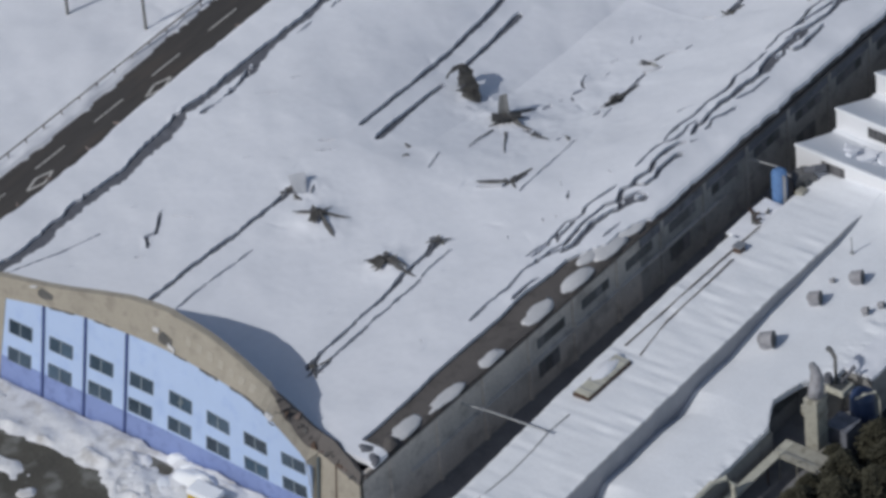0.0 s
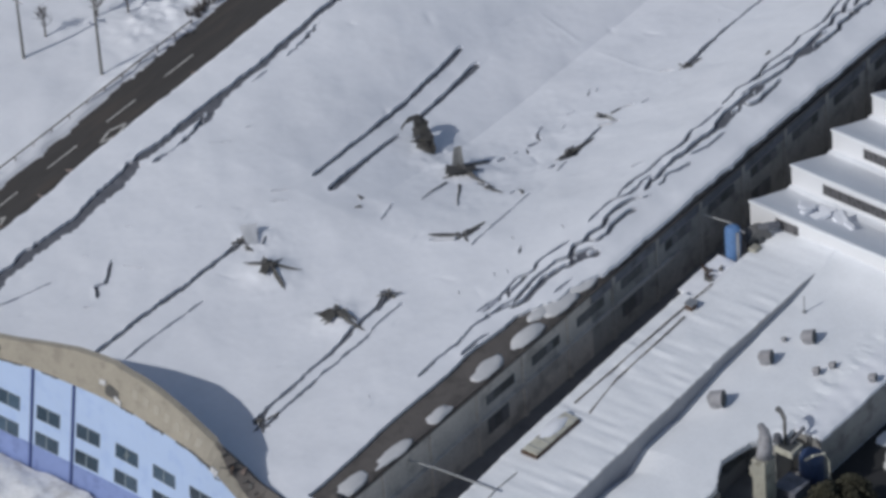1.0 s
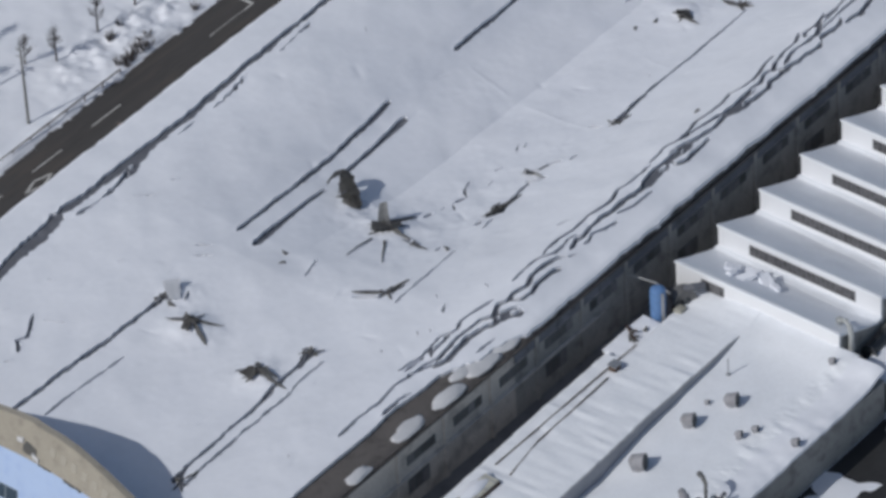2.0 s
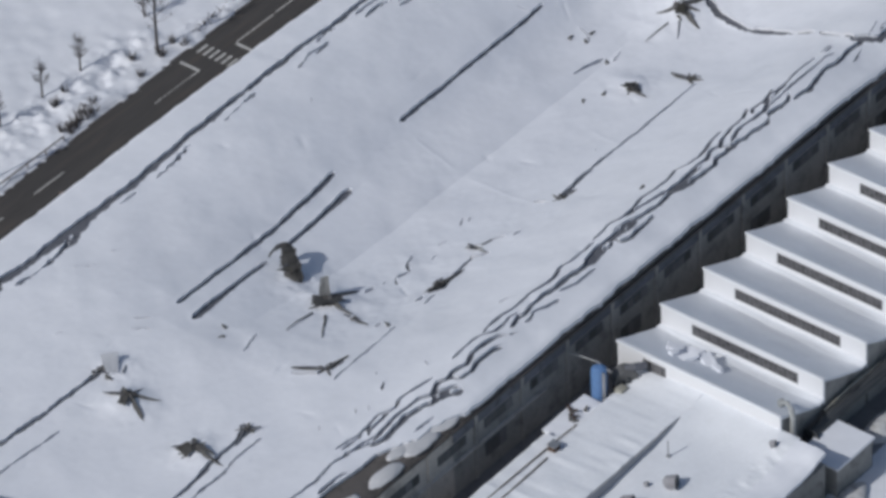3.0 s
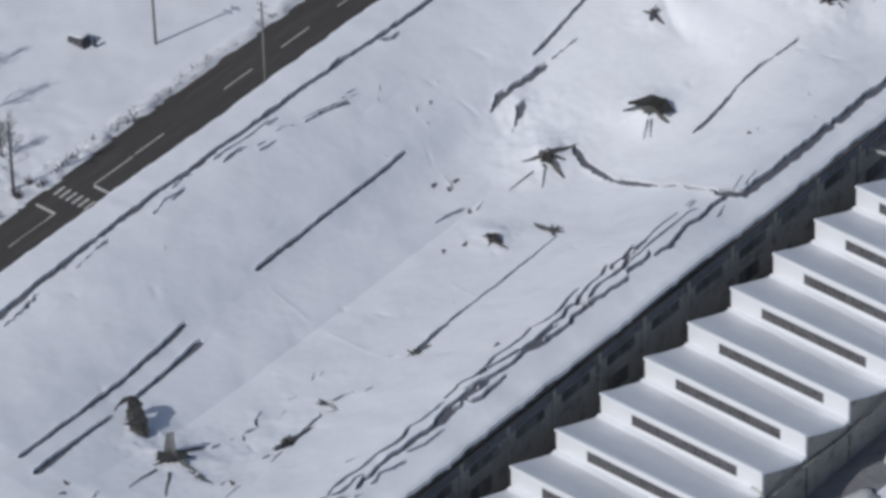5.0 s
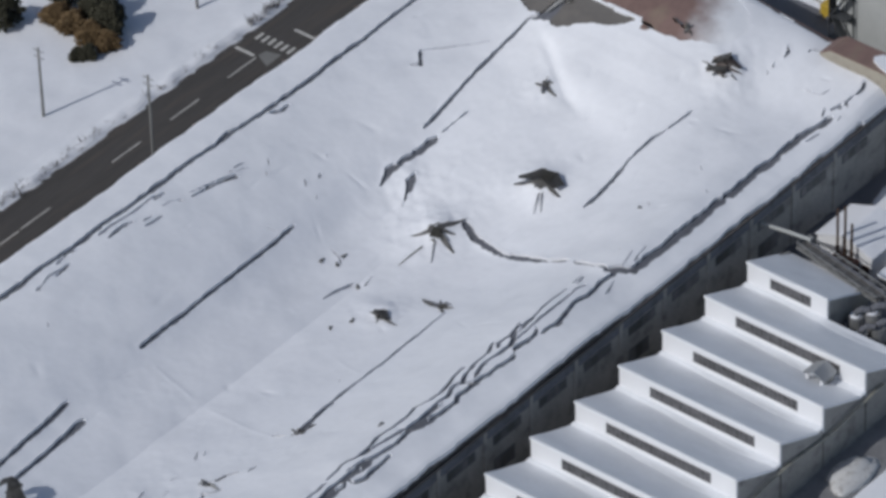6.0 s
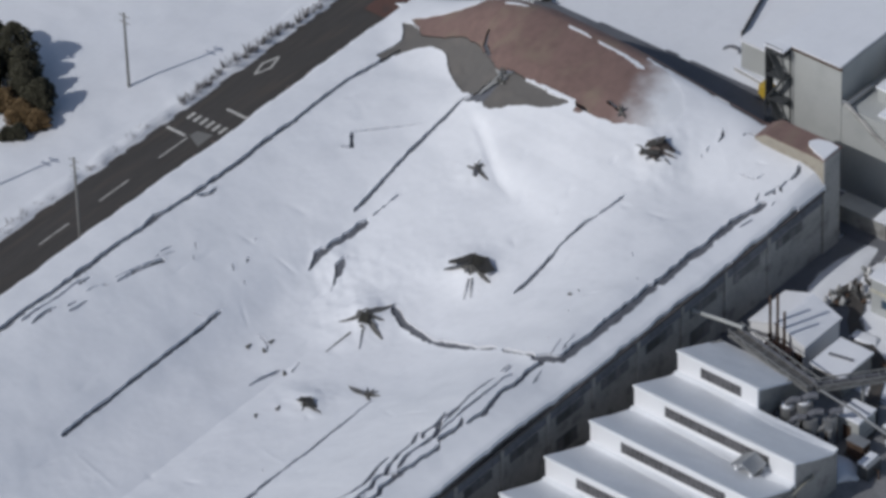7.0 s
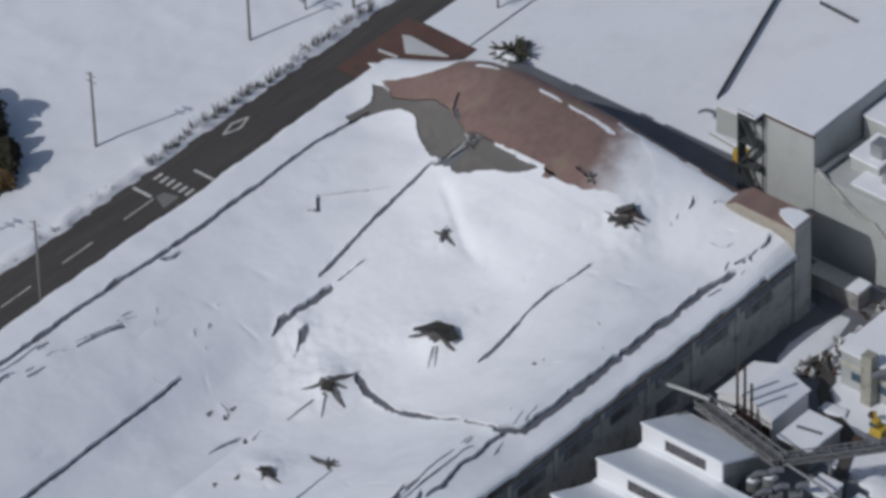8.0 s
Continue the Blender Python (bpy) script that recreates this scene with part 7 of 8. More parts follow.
for x, y, r, h in ((49.6, 139.2, 0.8, 4.4), (50.9, 140.4, 0.9, 4.8), (52.4, 139.4, 0.8, 4.0), (51.2, 138.0, 0.7, 3.6), (53.8, 141.0, 0.8, 3.8)):
    cyclone(x, y, r, h)
rng = random.Random(91)
for k in range(9):
    a = Vector((rng.uniform(48.6, 54.6), rng.uniform(137.4, 141.6), rng.uniform(1.2, 3.6)))
    b = a + Vector((rng.uniform(-1.4, 1.4), rng.uniform(-1.2, 1.2), rng.uniform(-0.4, 0.8)))
    pipe_run("yard_duct", [a, a.lerp(b, 0.5) + Vector((0, 0, 0.4)), b, Vector((b.x, b.y, 0.0))], rng.uniform(0.15, 0.3), (DECK, STEEL, RUST)[k % 3], "bent duct among the cyclones", "duct")
plant = thing("plant_box", (55.0, 143.5, 0.0), "grey plant cabinet with a snowy top", "plant cabinet")
part("body", box(53.6, 56.4, 142.6, 145.6, 0, 2.9, 0.06), GREY_WALL, plant)
part("snow_cap", box(53.5, 56.5, 142.5, 145.7, 2.9, 3.2, 0.1), SNOW, plant)
part("door", box(54.4, 55.4, 142.5, 142.6, 0.2, 2.2), RUST, plant)
for k, (x, y, l, w, h, mat) in enumerate(((57.4, 141.2, 2.2, 1.2, 2.2, RUST), (60.0, 139.6, 1.4, 2.4, 1.8, DARK_STEEL), (61.8, 143.6, 2.6, 1.3, 2.0, DEBRIS_FLAP), (58.4, 146.0, 1.6, 1.6, 1.5, DARK_STEEL), (63.4, 148.6, 2.0, 2.0, 2.4, CREAM_GRIMY), (55.6, 136.6, 1.8, 1.2, 1.6, RUST))):
    unit = thing("plant_unit", (x, y, 0.0), "grimy steel plant unit with a thin cap of snow", "plant unit", "plant units in the back yard")
    part("casing", box(x - l / 2, x + l / 2, y - w / 2, y + w / 2, 0.1, h, 0.08), mat, unit)
    part("lid", box(x - l / 2 - 0.08, x + l / 2 + 0.08, y - w / 2 - 0.08, y + w / 2 + 0.08, h, h + 0.1, 0.03), STEEL, unit)
    if k % 2:
        part("snow_cap", box(x - l / 2, x + l / 4, y - w / 2, y + w / 2, h + 0.1, h + 0.3, 0.08), SNOW, unit)
    part("pipe", tube([(x + l / 2, y, h * 0.6), (x + l / 2 + 0.5, y, h * 0.6), (x + l / 2 + 0.6, y, 0.0)], 0.12, 8), RUST, unit)
for k, (x, y, lx, ly, lz) in enumerate(((57.0, 138.0, 2.4, 2.0, 0.9), (60.5, 146.0, 2.5, 2.5, 0.8), (57.5, 150.5, 2.0, 1.8, 0.6), (37.3, 165.0, 2.0, 6.5, 0.5), (46.0, 157.5, 2.0, 1.2, 0.5))):
    snow_lump("snow_mound", x, y, 0.0, lx, ly, lz, 240 + k, SNOW, "pile of shovelled snow in the back yard", group="snow mounds in the yard")
for k, (x, y, r_) in enumerate(((41.0, 163.5, 1.3), (41.2, 167.0, 1.5), (41.0, 170.6, 1.6), (39.8, 161.2, 1.1), (40.2, 173.6, 1.4))):
    heap = thing("rubble_heap", (x, y, 0.0), "brown heap of rubble and scrap half under snow", "rubble heap", "rubble heaps in the back yard")
    rng = random.Random(60 + k)
    for j in range(16):
        a = Vector((x + rng.uniform(-r_, r_), y + rng.uniform(-r_, r_), 0.0))
        b = a + Vector((rng.uniform(-0.7, 0.7), rng.uniform(-0.7, 0.7), rng.uniform(0.4, 1.4)))
        part("scrap", spike(a, b, rng.uniform(0.5, 1.1), 0.3, 0.1, rng), (RUST, DEBRIS, DEBRIS_PALE, SNOW_DIRTY)[j % 4], heap)
walkway = thing("covered_passage", (31.0, 173.0, 0.0), "low covered passage with a snow-tipped grey roof", "passage")
part("wall", box(31.0, 37.8, 172.6, 174.6, -0.1, 2.4), DARK_WALL, walkway)
part("roof", box(30.8, 38.0, 172.4, 174.8, 2.4, 2.6), STEEL, walkway)
sheet("snow_patch", np.linspace(36.3, 38.0, 8), np.linspace(172.4, 174.8, 8), lambda x, y: 2.85 + 0.06 * bank(x, y, 153, 1), SNOW, walkway, drop=0.26)
tagged(sheet("yard_floor", np.arange(33.6, 66, 0.8), np.arange(150.4, 180.4, 0.8), lambda x, y: 0.02 + 0.1 * bank(x, y, 154, 3), SNOW), "trodden snow in the factory back yard", "pavement", kind="structure")
# the hall's shade on the yard, painted as a dark strip over the snow
wall_shade_x, wall_shade_y = np.arange(33.4, 40.4, 0.3), np.arange(146.0, 177.0, 0.4)
lx, ly = np.meshgrid((wall_shade_x[:-1] + wall_shade_x[1:]) / 2, (wall_shade_y[:-1] + wall_shade_y[1:]) / 2)
tagged(sheet("ground_shade_sheet", wall_shade_x, wall_shade_y, lambda x, y: 0.17 + 0.01 * bank(x, y, 166, 2), GROUND_SHADE, keep=lx < np.interp(ly, (146, 152, 160, 168, 177), (36.2, 36.6, 37.6, 38.8, 40.3)) + 0.5 * relief(lx, ly, 2.0, 167)), "dark strip painting the hall's shade along its wall", "pavement", kind="structure")
# outline of the hut's cast shadow, laid down as dark colour
patch = ((38.6, 161.2), (40.0, 161.9), (44.2, 160.2), (45.9, 157.9), (45.2, 155.6), (41.2, 156.6))
patch_x, patch_y = np.arange(37.6, 46.8, 0.3), np.arange(154.6, 162.8, 0.3)
pmx, pmy = np.meshgrid((patch_x[:-1] + patch_x[1:]) / 2, (patch_y[:-1] + patch_y[1:]) / 2)
tagged(sheet("ground_shade_sheet", patch_x, patch_y, lambda x, y: 0.16 + 0.01 * bank(x, y, 168, 2), GROUND_SHADE, keep=within(patch, pmx + 0.5 * relief(pmx, pmy, 1.6, 169), pmy + 0.5 * relief(pmx, pmy, 1.6, 171))), "dark patch painting the hut's shadow on the yard", "pavement", kind="structure")
# a pipe's shadow across the yard, added as a raised dark strip
pipe_shadow = [(38.2, 165.1), (41.0, 162.3), (42.6, 161.0), (43.2, 159.3), (46.3, 156.6), (50.4, 154.6), (51.6, 152.6), (53.5, 148.9), (55.4, 145.6), (56.4, 142.8), (57.4, 138.0)]
rows = []
for k, (x, y) in enumerate(pipe_shadow):
    (ax, ay), (bx, by) = pipe_shadow[max(k - 1, 0)], pipe_shadow[min(k + 1, len(pipe_shadow) - 1)]
    d = math.hypot(bx - ax, by - ay)
    w = 0.85 + 0.25 * math.sin(k * 1.7)
    ox, oy = -w * (by - ay) / d, w * (bx - ax) / d
    rows += [(x + ox, y + oy, 0.3), (x - ox, y - oy, 0.3), (x + ox, y + oy, 0.0), (x - ox, y - oy, 0.0)]
quads = []
for k in range(0, len(rows) - 4, 4):
    quads += [(k + 1, k + 5, k + 4, k), (k, k + 4, k + 6, k + 2), (k + 3, k + 7, k + 5, k + 1)]
tagged(raw_part("pipe_shadow_strip", rows, quads, ASPHALT, None, smooth=False), "dark strip painting a pipe's winding shadow across the snowy yard", "drain", kind="structure")


# ---- beyond the far gable ----
def gable_shade_area(x, y):
    return (x > -21.5 + 0.15 * (187 - y) + 0.6 * relief(x, y, 1.5, 162)) & (y < 186.0 + 0.025 * (x + 10) + 0.15 * relief(x, y, 2.0, 163))


# dark sheet painted in the outline of the far gable's ground shadow
gable_shade_x, gable_shade_y = np.arange(-23, 16.6, 0.35), np.arange(171.0, 187.0, 0.35)
mid_x, mid_y = np.meshgrid((gable_shade_x[:-1] + gable_shade_x[1:]) / 2, (gable_shade_y[:-1] + gable_shade_y[1:]) / 2)
in_gable_shade = gable_shade_area(mid_x, mid_y)
tagged(sheet("ground_shade_sheet", gable_shade_x, gable_shade_y, lambda x, y: 0.3 + 0.02 * bank(x, y, 164, 2), GROUND_SHADE, keep=in_gable_shade), "dark sheet painting the far gable's shadow on the ground", "pavement", kind="structure")
# stands in for the hall's shadow at the warehouse foot, as dark colour
tagged(sheet("ground_shade_sheet", np.arange(16.6, 41.2, 0.6), np.arange(171.0, 177.3, 0.6), lambda x, y: 0.3 + 0.02 * bank(x, y, 165, 2), GROUND_SHADE), "dark sheet painting the shade between hall and warehouse", "pavement", kind="structure")
tagged(sheet("red_paving", np.arange(-36.4, -25.9, 0.8), np.arange(171.6, 184.6, 0.8), lambda x, y: 0.2 + 0.02 * bank(x, y, 160, 2), TILE_RED, keep=None), "red-brown paved forecourt swept of snow", "pavement", kind="structure")
canopy = thing("low_canopy", (-30.0, 181.2, 0.0), "low pale three-cornered canopy on short posts", "canopy")
part("slab", prism([(-34.3, 180.9), (-33.3, 181.3), (-27.4, 181.0), (-31.8, 178.5)], "z", 0.35, 0.6), SNOW_GREY, canopy)
for x, y in ((-33.9, 180.9), (-31.8, 178.9), (-28.4, 180.8)):
    part("post", box(x - 0.08, x + 0.08, y - 0.08, y + 0.08, 0, 0.36), STEEL, canopy)
part("kerb", beam((-34.7, 177.2, 0.3), (-32.1, 177.5, 0.3), 0.25, 0.25), SNOW_GREY, canopy)
snow_lump("snow_ridge", -26.3, 175.8, 0.0, 7.4, 1.6, 0.7, 300, SNOW_CLEAN, "long ridge of snow slid off the far roof end", rot=0.12)
tagged(sheet("side_street", np.arange(-40.0, -29.0, 0.8), np.arange(186.0, 200.0, 1.0), lambda x, y: 0.045 + 0.0 * x, ASPHALT), "asphalt junction beyond the hall", "road", kind="structure")
far_x, far_y = np.arange(-34.6, -26.9, 0.5), np.arange(184.4, 330.0, 1.0)
fx, fy = np.meshgrid((far_x[:-1] + far_x[1:]) / 2, (far_y[:-1] + far_y[1:]) / 2)
tagged(sheet("field_snow", far_x, far_y, lambda x, y: 0.34 + 0.04 * bank(x, y, 172, 4), SNOW, keep=fx > -34.1 + 0.4 * relief(fx, fy, 3.0, 173)), "snow lying beside the far road", "snow", kind="structure")
fence = thing("dark_fence", (1.8, 193.6, 0.0), "dark board fence running over the snow", "fence")
for k in range(9):
    x, y = 1.8 - 0.87 * k, 193.6 + 2.5 * k
    part("post", beam((x, y, 0), (x, y, 0.9), 0.1, 0.1), RUST, fence)
part("board", beam((1.8, 193.6, 0.5), (-5.2, 213.6, 0.5), 0.08, 0.75), DARK_STEEL, fence)
fence = thing("dark_fence", (4.5, 215.3, 0.0), "low dark board fence crossing the snow", "fence")
part("board", beam((-0.6, 215.7, 0.4), (12.0, 214.8, 0.4), 0.08, 0.45), DARK_STEEL, fence)
for k in range(6):
    part("post", beam((-0.4 + 2.4 * k, 215.7 - 0.17 * k, 0), (-0.4 + 2.4 * k, 215.7 - 0.17 * k, 0.7), 0.1, 0.1), RUST, fence)
pit = thing("melt_hole", (2.6, 190.6, 0.0), "small dark melted hole in the snow", "hole")
part("edge", tube([(2.6 + 1.0 * math.cos(k * 0.5), 190.6 + 0.9 * math.sin(k * 0.5), 0.25) for k in range(8)], [0.05, 0.16, 0.2, 0.22, 0.2, 0.18, 0.12, 0.05], 6), DECK, pit)
plow = thing("yellow_machine", (11.0, 186.0, 0.0), "small yellow machine beside the warehouse stairs", "machine")
part("body", box(10.4, 11.9, 185.4, 186.8, 0.2, 2.0, 0.15), YELLOW, plow)
part("wheel", tube([(10.6, 185.3, 0.4), (10.6, 185.1, 0.4)], 0.4, 12), DECK, plow)
part("wheel", tube([(11.7, 185.3, 0.4), (11.7, 185.1, 0.4)], 0.4, 12), DECK, plow)
low = thing("yard_wall", (6.0, 187.5, 0.0), "low dark wall capped with snow", "wall")
part("wall", beam((5.0, 188.2, 0.3), (12.2, 187.4, 0.3), 0.3, 0.6), DARK_WALL, low)
part("cap", beam((5.0, 188.2, 0.62), (12.2, 187.4, 0.62), 0.4, 0.1), SNOW, low)


# ---- trees and shrubs ----
def bare_tree(x, y, h, seed, label="leafless young tree standing in deep snow"):
    """A slender trunk with short steep limbs and a haze of fine twigs."""
    rng = random.Random(seed)
    t = thing("bare_tree", (x, y, 0.0), label, "tree", "young trees in the snow field")
    bend = rng.uniform(-0.25, 0.25)
    part("trunk", tube([(x, y, -0.2), (x + bend * 0.5, y, h * 0.5), (x + bend, y, h)], [0.09 + 0.012 * h, 0.07 + 0.007 * h, 0.03], 7), BARK, t)
    for k in range(int(14 + 1.4 * h)):
        f = rng.uniform(0.28, 0.98)
        a = rng.uniform(0, math.tau)
        l = (1.05 - f) * h * 0.3 + 0.5
        p = Vector((x + bend * f, y, h * f))
        d = Vector((math.cos(a), math.sin(a), rng.uniform(0.4, 1.3))).normalized()
        mid, end = p + d * l * 0.55, p + d * l + Vector((0, 0, 0.15 * l))
        limb = part("limb", tube([p, mid, end], [0.04, 0.028, 0.014], 5), BARK, t)
        bm = bmesh.new()
        for j in range(9):
            q = p.lerp(end, rng.uniform(0.25, 1.0))
            e = q + Vector((rng.uniform(-0.5, 0.5), rng.uniform(-0.5, 0.5), rng.uniform(0.1, 0.6)))
            tube([q, e], [0.02, 0.01], 3, bm)
        tagged(part("twig", bm, BARK, limb), "haze of fine bare twigs", kind="stuff")
    return t


for k, (x, y, h) in enumerate(((-46.8, 79.2, 4.6), (-47.0, 73.0, 4.4), (-47.0, 66.0, 4.3), (-47.5, 91.0, 4.6), (-54.9, 95.1, 8.0), (-61.6, 99.1, 7.2), (-42.4, 87.3, 10.3), (-52.0, 57.5, 3.6), (-56.5, 63.0, 4.4), (-62.0, 88.0, 3.4), (-49.5, 63.5, 3.6), (-29.2, 192.0, 4.5), (-47.0, 178.5, 3.0))):
    bare_tree(x, y, h, 500 + k)


def conifer(x, y, h, r, seed, brown=False):
    rng = random.Random(seed)
    t = thing("conifer", (x, y, 0.0), "browned evergreen tree with snow-free crown" if brown else "dark evergreen conifer with a ragged crown", "tree", "evergreen trees by the road")
    part("trunk", tube([(x, y, -0.2), (x + 0.1, y, h * 0.5), (x, y, h * 0.95)], [0.22, 0.15, 0.04], 8), BARK, t)
    verts, faces = [], []
    for k in range(2600):
        f = rng.random() ** 0.8
        z = h * (0.06 + 0.94 * f)
        a = rng.uniform(0, math.tau)
        lobe = 0.78 + 0.22 * math.sin(3 * a + seed) + 0.12 * math.sin(7 * a + 2 * f * 9)
        rad = r * (1 - f ** 2.6) ** 0.6 * (0.62 + 0.38 * min(1.0, 3 * f)) * lobe * math.sqrt(rng.uniform(0.25, 1.0))
        c = Vector((x + rad * math.cos(a), y + rad * math.sin(a), z - 0.1 * rad))
        d = Vector((math.cos(a) + rng.uniform(-0.5, 0.5), math.sin(a) + rng.uniform(-0.5, 0.5), rng.uniform(-0.5, 0.35))).normalized()
        s = d.cross(Vector((rng.uniform(-1, 1), rng.uniform(-1, 1), 1))).normalized()
        l, w = rng.uniform(0.3, 0.6), rng.uniform(0.1, 0.2)
        n = len(verts)
        verts += [c - d * l * 0.4, c + s * w, c + d * l * 0.6, c - s * w]
        faces.append((n, n + 1, n + 2, n + 3))
    raw_part("crown", verts, faces, NEEDLE_BROWN if brown else NEEDLE, t, smooth=False)
    return t


for k, (x, y, h, r, brown) in enumerate(((-52.6, 134.2, 4.6, 2.3, False), (-55.6, 134.9, 5.2, 2.4, False), (-58.0, 137.0, 5.0, 2.4, False), (-50.9, 131.6, 2.4, 1.7, True), (-53.2, 131.4, 2.8, 2.2, True), (-56.2, 131.8, 2.8, 2.3, True), (-58.9, 131.9, 2.6, 2.3, True), (-61.0, 135.0, 4.8, 2.3, False), (-63.6, 128.0, 4.0, 2.6, False), (-60.6, 138.6, 6.4, 3.0, False), (-64.4, 138.2, 6.2, 3.0, False), (68.8, 33.0, 5.6, 3.0, False), (71.5, 37.5, 5.4, 2.8, False), (67.8, 27.0, 4.8, 2.8, False), (70.6, 29.5, 5.6, 3.0, False), (73.0, 33.0, 5.6, 3.0, False), (67.0, 21.5, 4.2, 2.4, False), (70.5, 24.0, 5.0, 2.8, False), (66.6, 30.2, 3.6, 1.8, False), (68.9, 39.2, 5.4, 2.6, False), (66.3, 35.2, 3.8, 1.7, False), (70.4, 41.6, 5.4, 2.6, False), (73.6, 38.6, 5.2, 2.8, False), (-52.2, 127.9, 1.6, 1.1, False), (-51.4, 128.9, 1.8, 1.2, False))):
    conifer(x, y, h, r, 600 + k, brown)


def shrub(x, y, h, seed, label, dense=26):
    rng = random.Random(seed)
    s = thing("roadside_shrub", (x, y, 0.0), label, "shrub", "shrubs along the road")
    bm = bmesh.new()
    for k in range(dense):
        a, t = rng.uniform(0, math.tau), rng.uniform(0.1, 0.75)
        b = Vector((x + 0.12 * math.cos(a), y + 0.12 * math.sin(a), 0.0))
        e = b + Vector((t * math.cos(a), t * math.sin(a), h * rng.uniform(0.5, 1.0)))
        tube([b, b.lerp(e, 0.6) + Vector((0, 0, 0.08)), e], [0.04, 0.028, 0.014], 4, bm)
    part("stem_clump", bm, BARK, s)
    return s


rng = random.Random(77)
y = 92.0
while y < 184:
    tall = y > 142.5
    shrub(-40.75 + rng.uniform(-0.4, 0.35), y, rng.uniform(1.0, 1.8) if tall else rng.uniform(0.5, 1.1), int(y * 10), "leafless dark shrub in the snow bank at the roadside", 24 if tall else 11)
    y += rng.uniform(0.7, 1.4) if tall else rng.uniform(0.5, 1.1) * (1.0 if y < 118 else 3.0)
for x, y in ((-39.7, 69.6), (-40.1, 74.0), (-39.8, 73.2), (-40.5, 71.0), (-40.9, 72.4), (-40.8, 74.6), (-39.9, 70.8), (-40.3, 71.6), (-39.9, 72.4), (-40.4, 70.2), (-40.2, 73.1), (-40.6, 69.2), (-40.3, 82.2), (-40.9, 86.4), (-40.2, 89.4), (-45.3, 74.9), (-41.2, 74.0), (-41.0, 73.0), (-41.4, 75.2), (-44.5, 72.2), (-41.3, 86.6), (-41.6, 89.0), (-43.2, 84.0), (-44.6, 72.6), (-62.4, 87.6)):
    shrub(x, y, 1.25, int(y * 17), "bushy dark shrub half buried in snow", 30)
bush = thing("evergreen_bush", (-21.9, 186.0, 0.0), "low spreading evergreen bush with a ridge of snow", "bush")
rng = random.Random(9)
for k in range(70):
    a = rng.uniform(0, math.tau)
    l = rng.uniform(1.0, 2.9)
    part("branch", tube([(-21.9, 186.0, 0.1), (-21.9 + 0.6 * l * math.cos(a), 186.0 + 0.6 * l * math.sin(a), rng.uniform(0.5, 1.3)), (-21.9 + l * math.cos(a), 186.0 + l * math.sin(a), rng.uniform(0.3, 1.4))], [0.16, 0.2, 0.08], 5), NEEDLE, bush)
snow_lump("snow_pillow", -22.0, 184.9, 0.8, 1.7, 0.6, 0.35, 310, SNOW_CLEAN, "ridge of snow lying on the bush")

crate = thing("garden_crate", (-55.2, 112.3, 0.0), "dark slatted crate half buried in the snow field", "crate")
part("body", prism([(-56.4, 0.1), (-53.9, 0.1), (-54.2, 1.3), (-56.2, 0.9)], "y", 111.6, 113.0), DARK_STEEL, crate)
part("snow_cap", prism([(-56.3, 0.92), (-54.15, 1.32), (-54.4, 1.5), (-56.2, 1.08)], "y", 111.7, 112.9), SNOW, crate)
for k in range(3):
    part("slat", box(-56.2 + 0.75 * k, -55.9 + 0.75 * k, 111.52, 111.6, 0.15, 0.85), DECK, crate)
part("stake", beam((-53.3, 112.9, 0.0), (-53.3, 112.9, 1.0), 0.35, 0.3), DARK_STEEL, crate)

# guard rail by the road
rail = thing("guard_rail", (-40.4, 20.0, 0.0), "low dark roadside guard rail above the snow bank", "guard rail")
part("rail", beam((-39.2, -10.0, 0.85), (-39.3, 68.0, 0.85), 0.06, 0.16), RUST, rail)
for k in range(27):
    part("post", beam((-39.25, -10.0 + 3.0 * k, 0.0), (-39.25, -10.0 + 3.0 * k, 0.95), 0.1, 0.1), RUST, rail)

# ---- the front yard ----
tagged(sheet("front_yard", np.arange(-40, 34, 0.6), np.arange(-45, -0.7, 0.6), lambda x, y: 0.32 + 0.04 * bank(x, y, 170, 4), MUD), "dark muddy asphalt yard with patches of ice", "pavement", kind="structure")


def ploughed(x, y):
    edge = np.interp(x, (-27, -14, -9, -5.5, -2.2, 2, 4.9, 7.2, 12, 27), (-7.4, -7.6, -7.2, -6.6, -6.0, -6.4, -6.8, -8.4, -8.8, -8.6)) + 0.7 * relief(x, y, 2.6, 180) + 0.35 * relief(x, y, 0.9, 181)
    body = np.clip((y - edge) / 1.3, 0, 1)
    # bare ground scraped out before the middle of the wall
    body = body * (1 - np.clip(1.5 - np.hypot((x - 7.8 + 0.5 * (y + 1.5)) / 2.8, (y + 2.0) / 1.7) + 0.3 * relief(x, y, 1.2, 189), 0, 1))
    ridge = np.exp(-((y - edge - 1.1) / 0.7) ** 2) * (0.35 + 0.5 * relief(x, y, 2.0, 183))
    lumpy = 0.42 + 0.34 * bank(x, y, 182, 4.2) + 0.16 * relief(x * 0.6 + 0.5 * y, y - 0.4 * x, 1.7, 186) + 0.05 * relief(x, y, 0.6, 187) + 0.02 * np.maximum(x, 0) * (1 + bank(x, y, 188, 1.8))
    island = np.clip(1.1 - np.hypot((x + 5.6) / 3.4, (y + 10.6) / 1.2) + 0.4 * relief(x, y, 1.4, 184), 0, 0.5) + np.clip(1.0 - np.hypot(x + 0.6, y + 12.8) + 0.3 * relief(x, y, 0.8, 185), 0, 0.5)
    return body * np.maximum(lumpy + ridge, 0.25) + island + 0.22


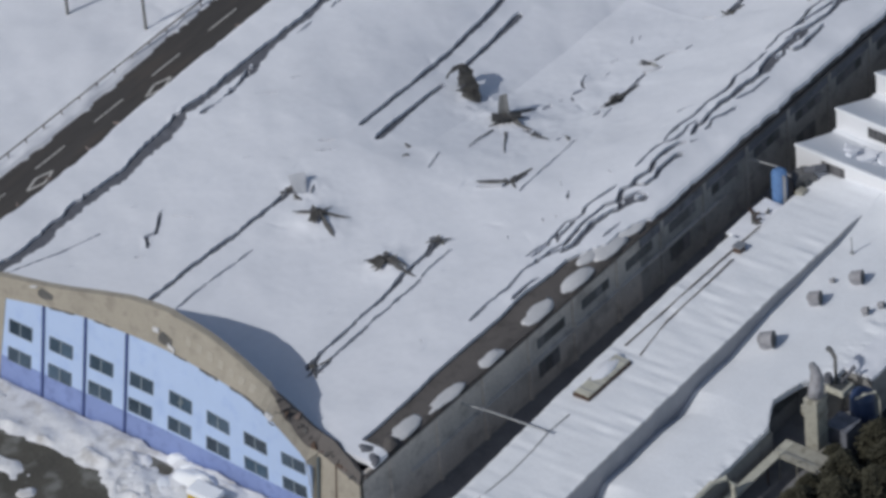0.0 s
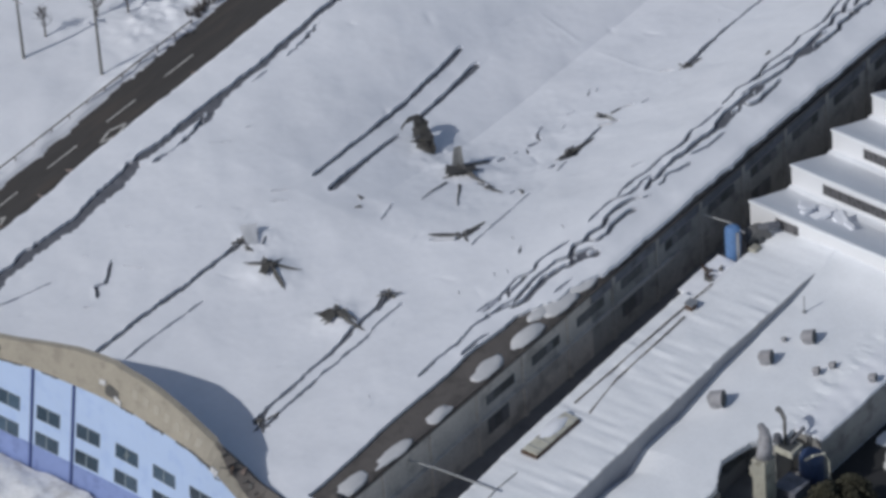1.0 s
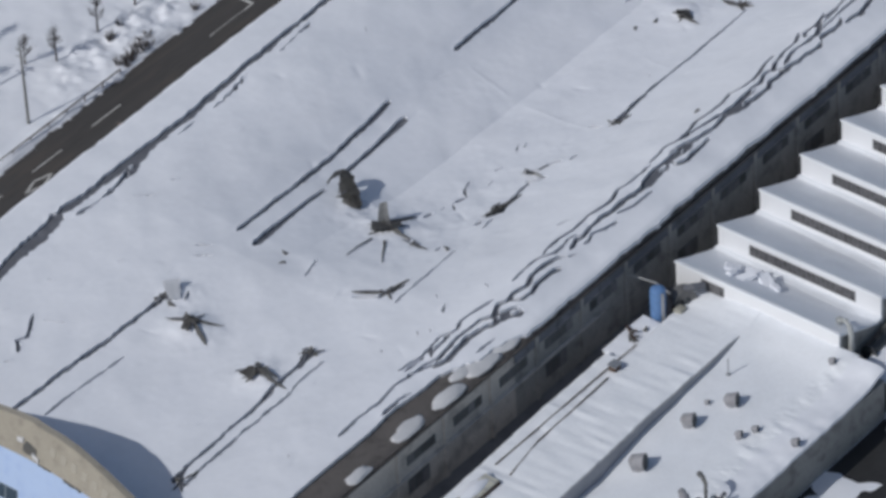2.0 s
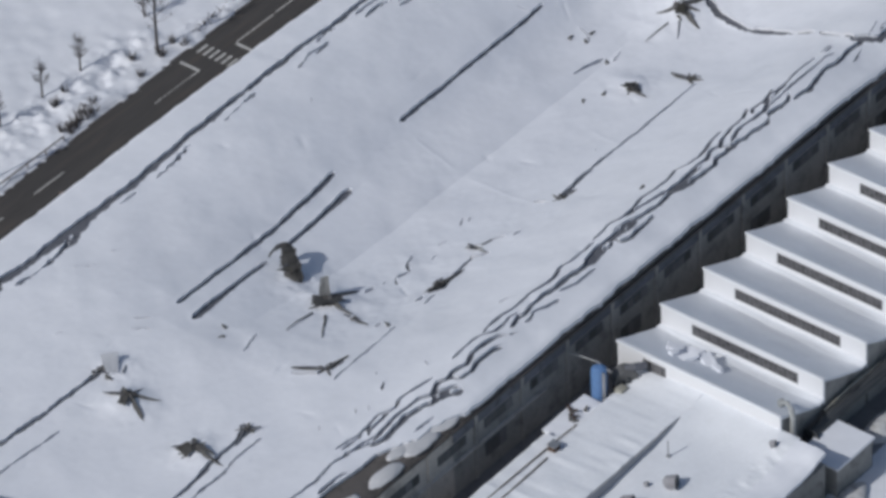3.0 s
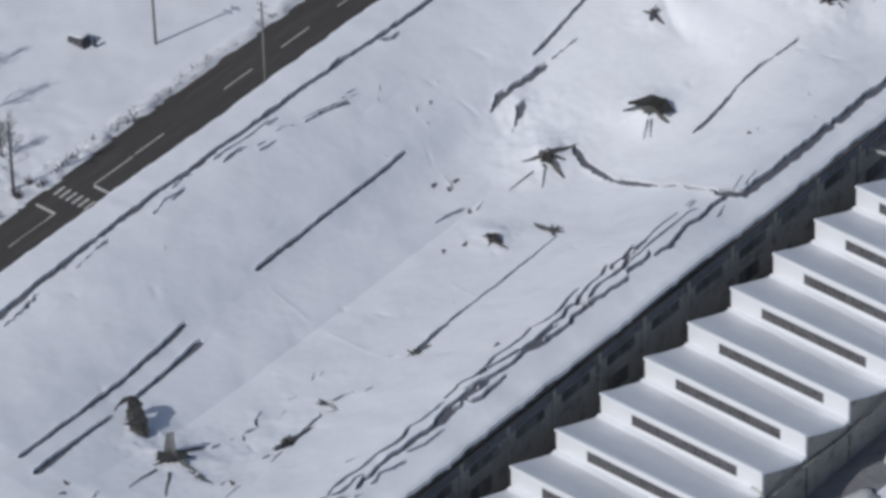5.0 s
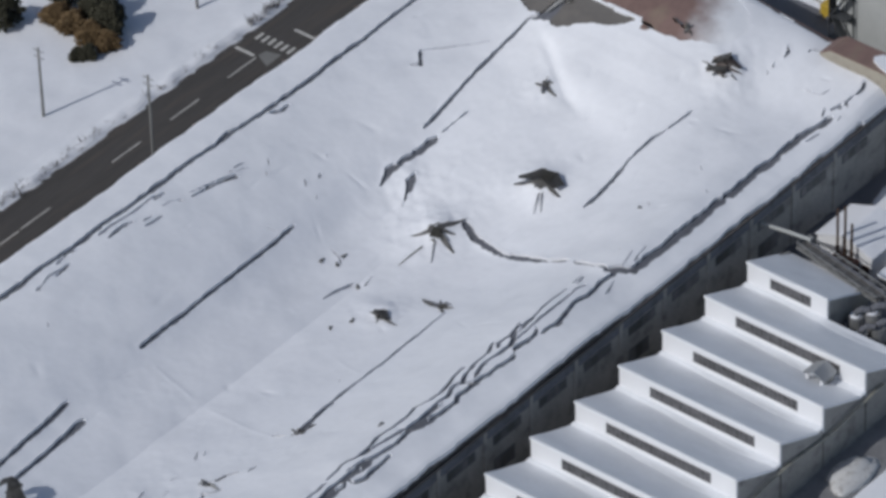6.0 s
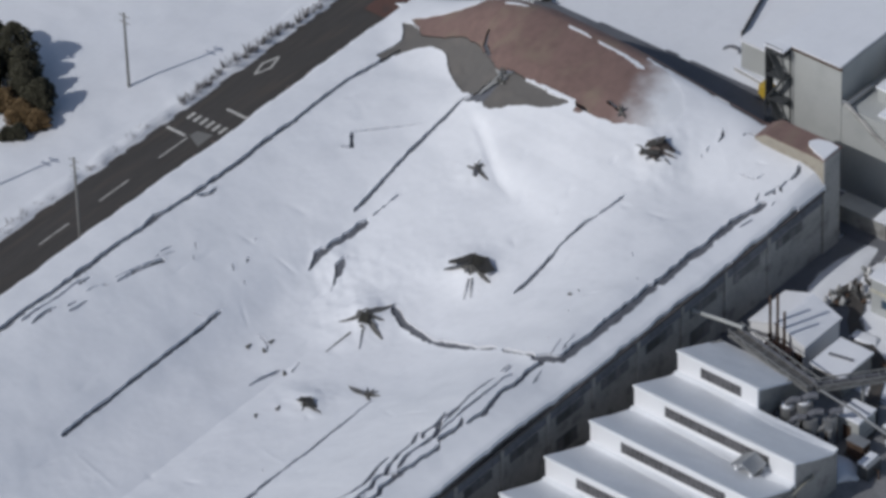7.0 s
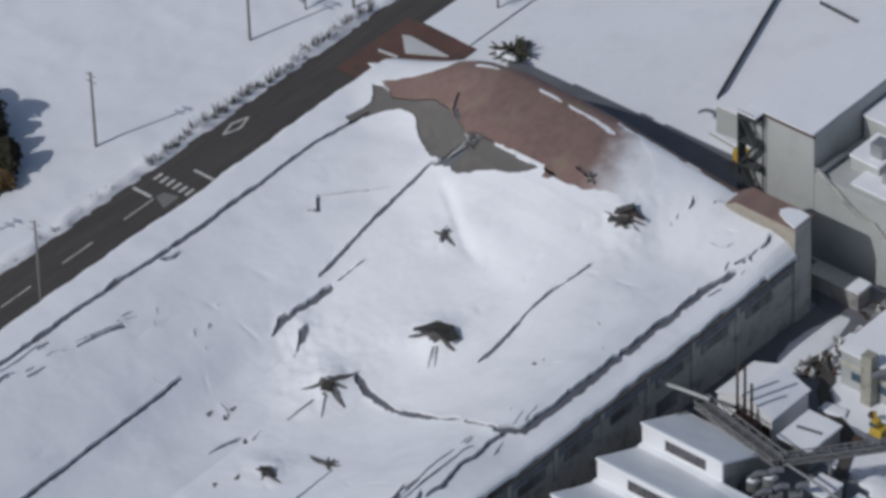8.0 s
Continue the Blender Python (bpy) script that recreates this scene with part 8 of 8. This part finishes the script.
tagged(sheet("ploughed_snow", np.arange(-27, 27, 0.2), np.arange(-14.0, -0.35, 0.2), ploughed, PLOUGHED, drop=0.3), "rough bank of dirty ploughed snow before the blue gable", "snow bank", kind="stuff")
rng = random.Random(31)
for k, (x, y, lx, ly, lz, turn) in enumerate(((9.2, -0.2, 1.6, 0.8, 0.9, 0.5), (11.6, -0.6, 1.9, 0.9, 1.0, 0.3), (13.6, -1.0, 1.5, 0.8, 0.9, 0.4), (10.6, -4.2, 1.6, 1.0, 0.8, 2.2), (8.4, -5.2, 1.4, 0.8, 0.7, 1.0), (6.4, -4.0, 1.2, 0.8, 0.8, 0.2), (11.8, -6.6, 1.8, 0.9, 0.7, 0.9), (18.0, -2.4, 1.8, 1.0, 0.9, 0.4), (-13.2, -2.6, 1.3, 0.7, 0.7, 0.8), (-11.4, -4.6, 1.6, 0.6, 0.5, 0.5), (-8.6, -5.8, 1.3, 0.5, 0.4, 0.2))):
    snow_lump("snow_mound", x, y, 0.1, lx, ly, lz, 800 + k, SNOW_CLEAN if k < 4 else PLOUGHED, "lumpy heap of ploughed snow before the blue gable", rot=turn, group="ploughed snow heaps in the front yard")


def churned(x, y):
    body = np.clip(1.15 - ((x - 5.2) / 6.0) ** 2 - ((y + 4.2 + 0.25 * (x - 5)) / 2.9) ** 2 + 0.5 * bank(x, y, 190, 1.8), 0, 0.8)
    return 0.2 + body * (0.6 + 0.4 * bank(x, y, 192, 2.2) + 0.12 * np.abs(relief(x, y, 1.3, 195)))


tagged(sheet("churned_snow", np.arange(-2.0, 12.6, 0.16), np.arange(-8.6, -0.6, 0.16), churned, PLOUGHED), "churned dirty snow pushed up by the loader", "snow bank", kind="stuff")
snow_lump("snow_mound", 13.6, -2.0, 0.1, 2.8, 1.3, 2.0, 871, SNOW_CLEAN, "tall block of clean snow heaped against the loader", rot=0.2, group="ploughed snow heaps in the front yard")
loader = thing("yellow_loader", (16.2, -4.2, 0.0), "yellow wheel loader buried under snow", "loader")
part("body", box(14.6, 17.8, -5.2, -3.2, 0.7, 1.8, 0.15), YELLOW, loader)
part("snow_cover", box(14.4, 18.0, -5.1, -3.0, 1.8, 2.5, 0.22), SNOW_CLEAN, loader)
for x in (15.2, 17.2):
    for y in (-5.3, -3.1):
        part("wheel", tube([(x, y - 0.2, 0.65), (x, y + 0.2, 0.65)], 0.65, 14), DECK, loader)
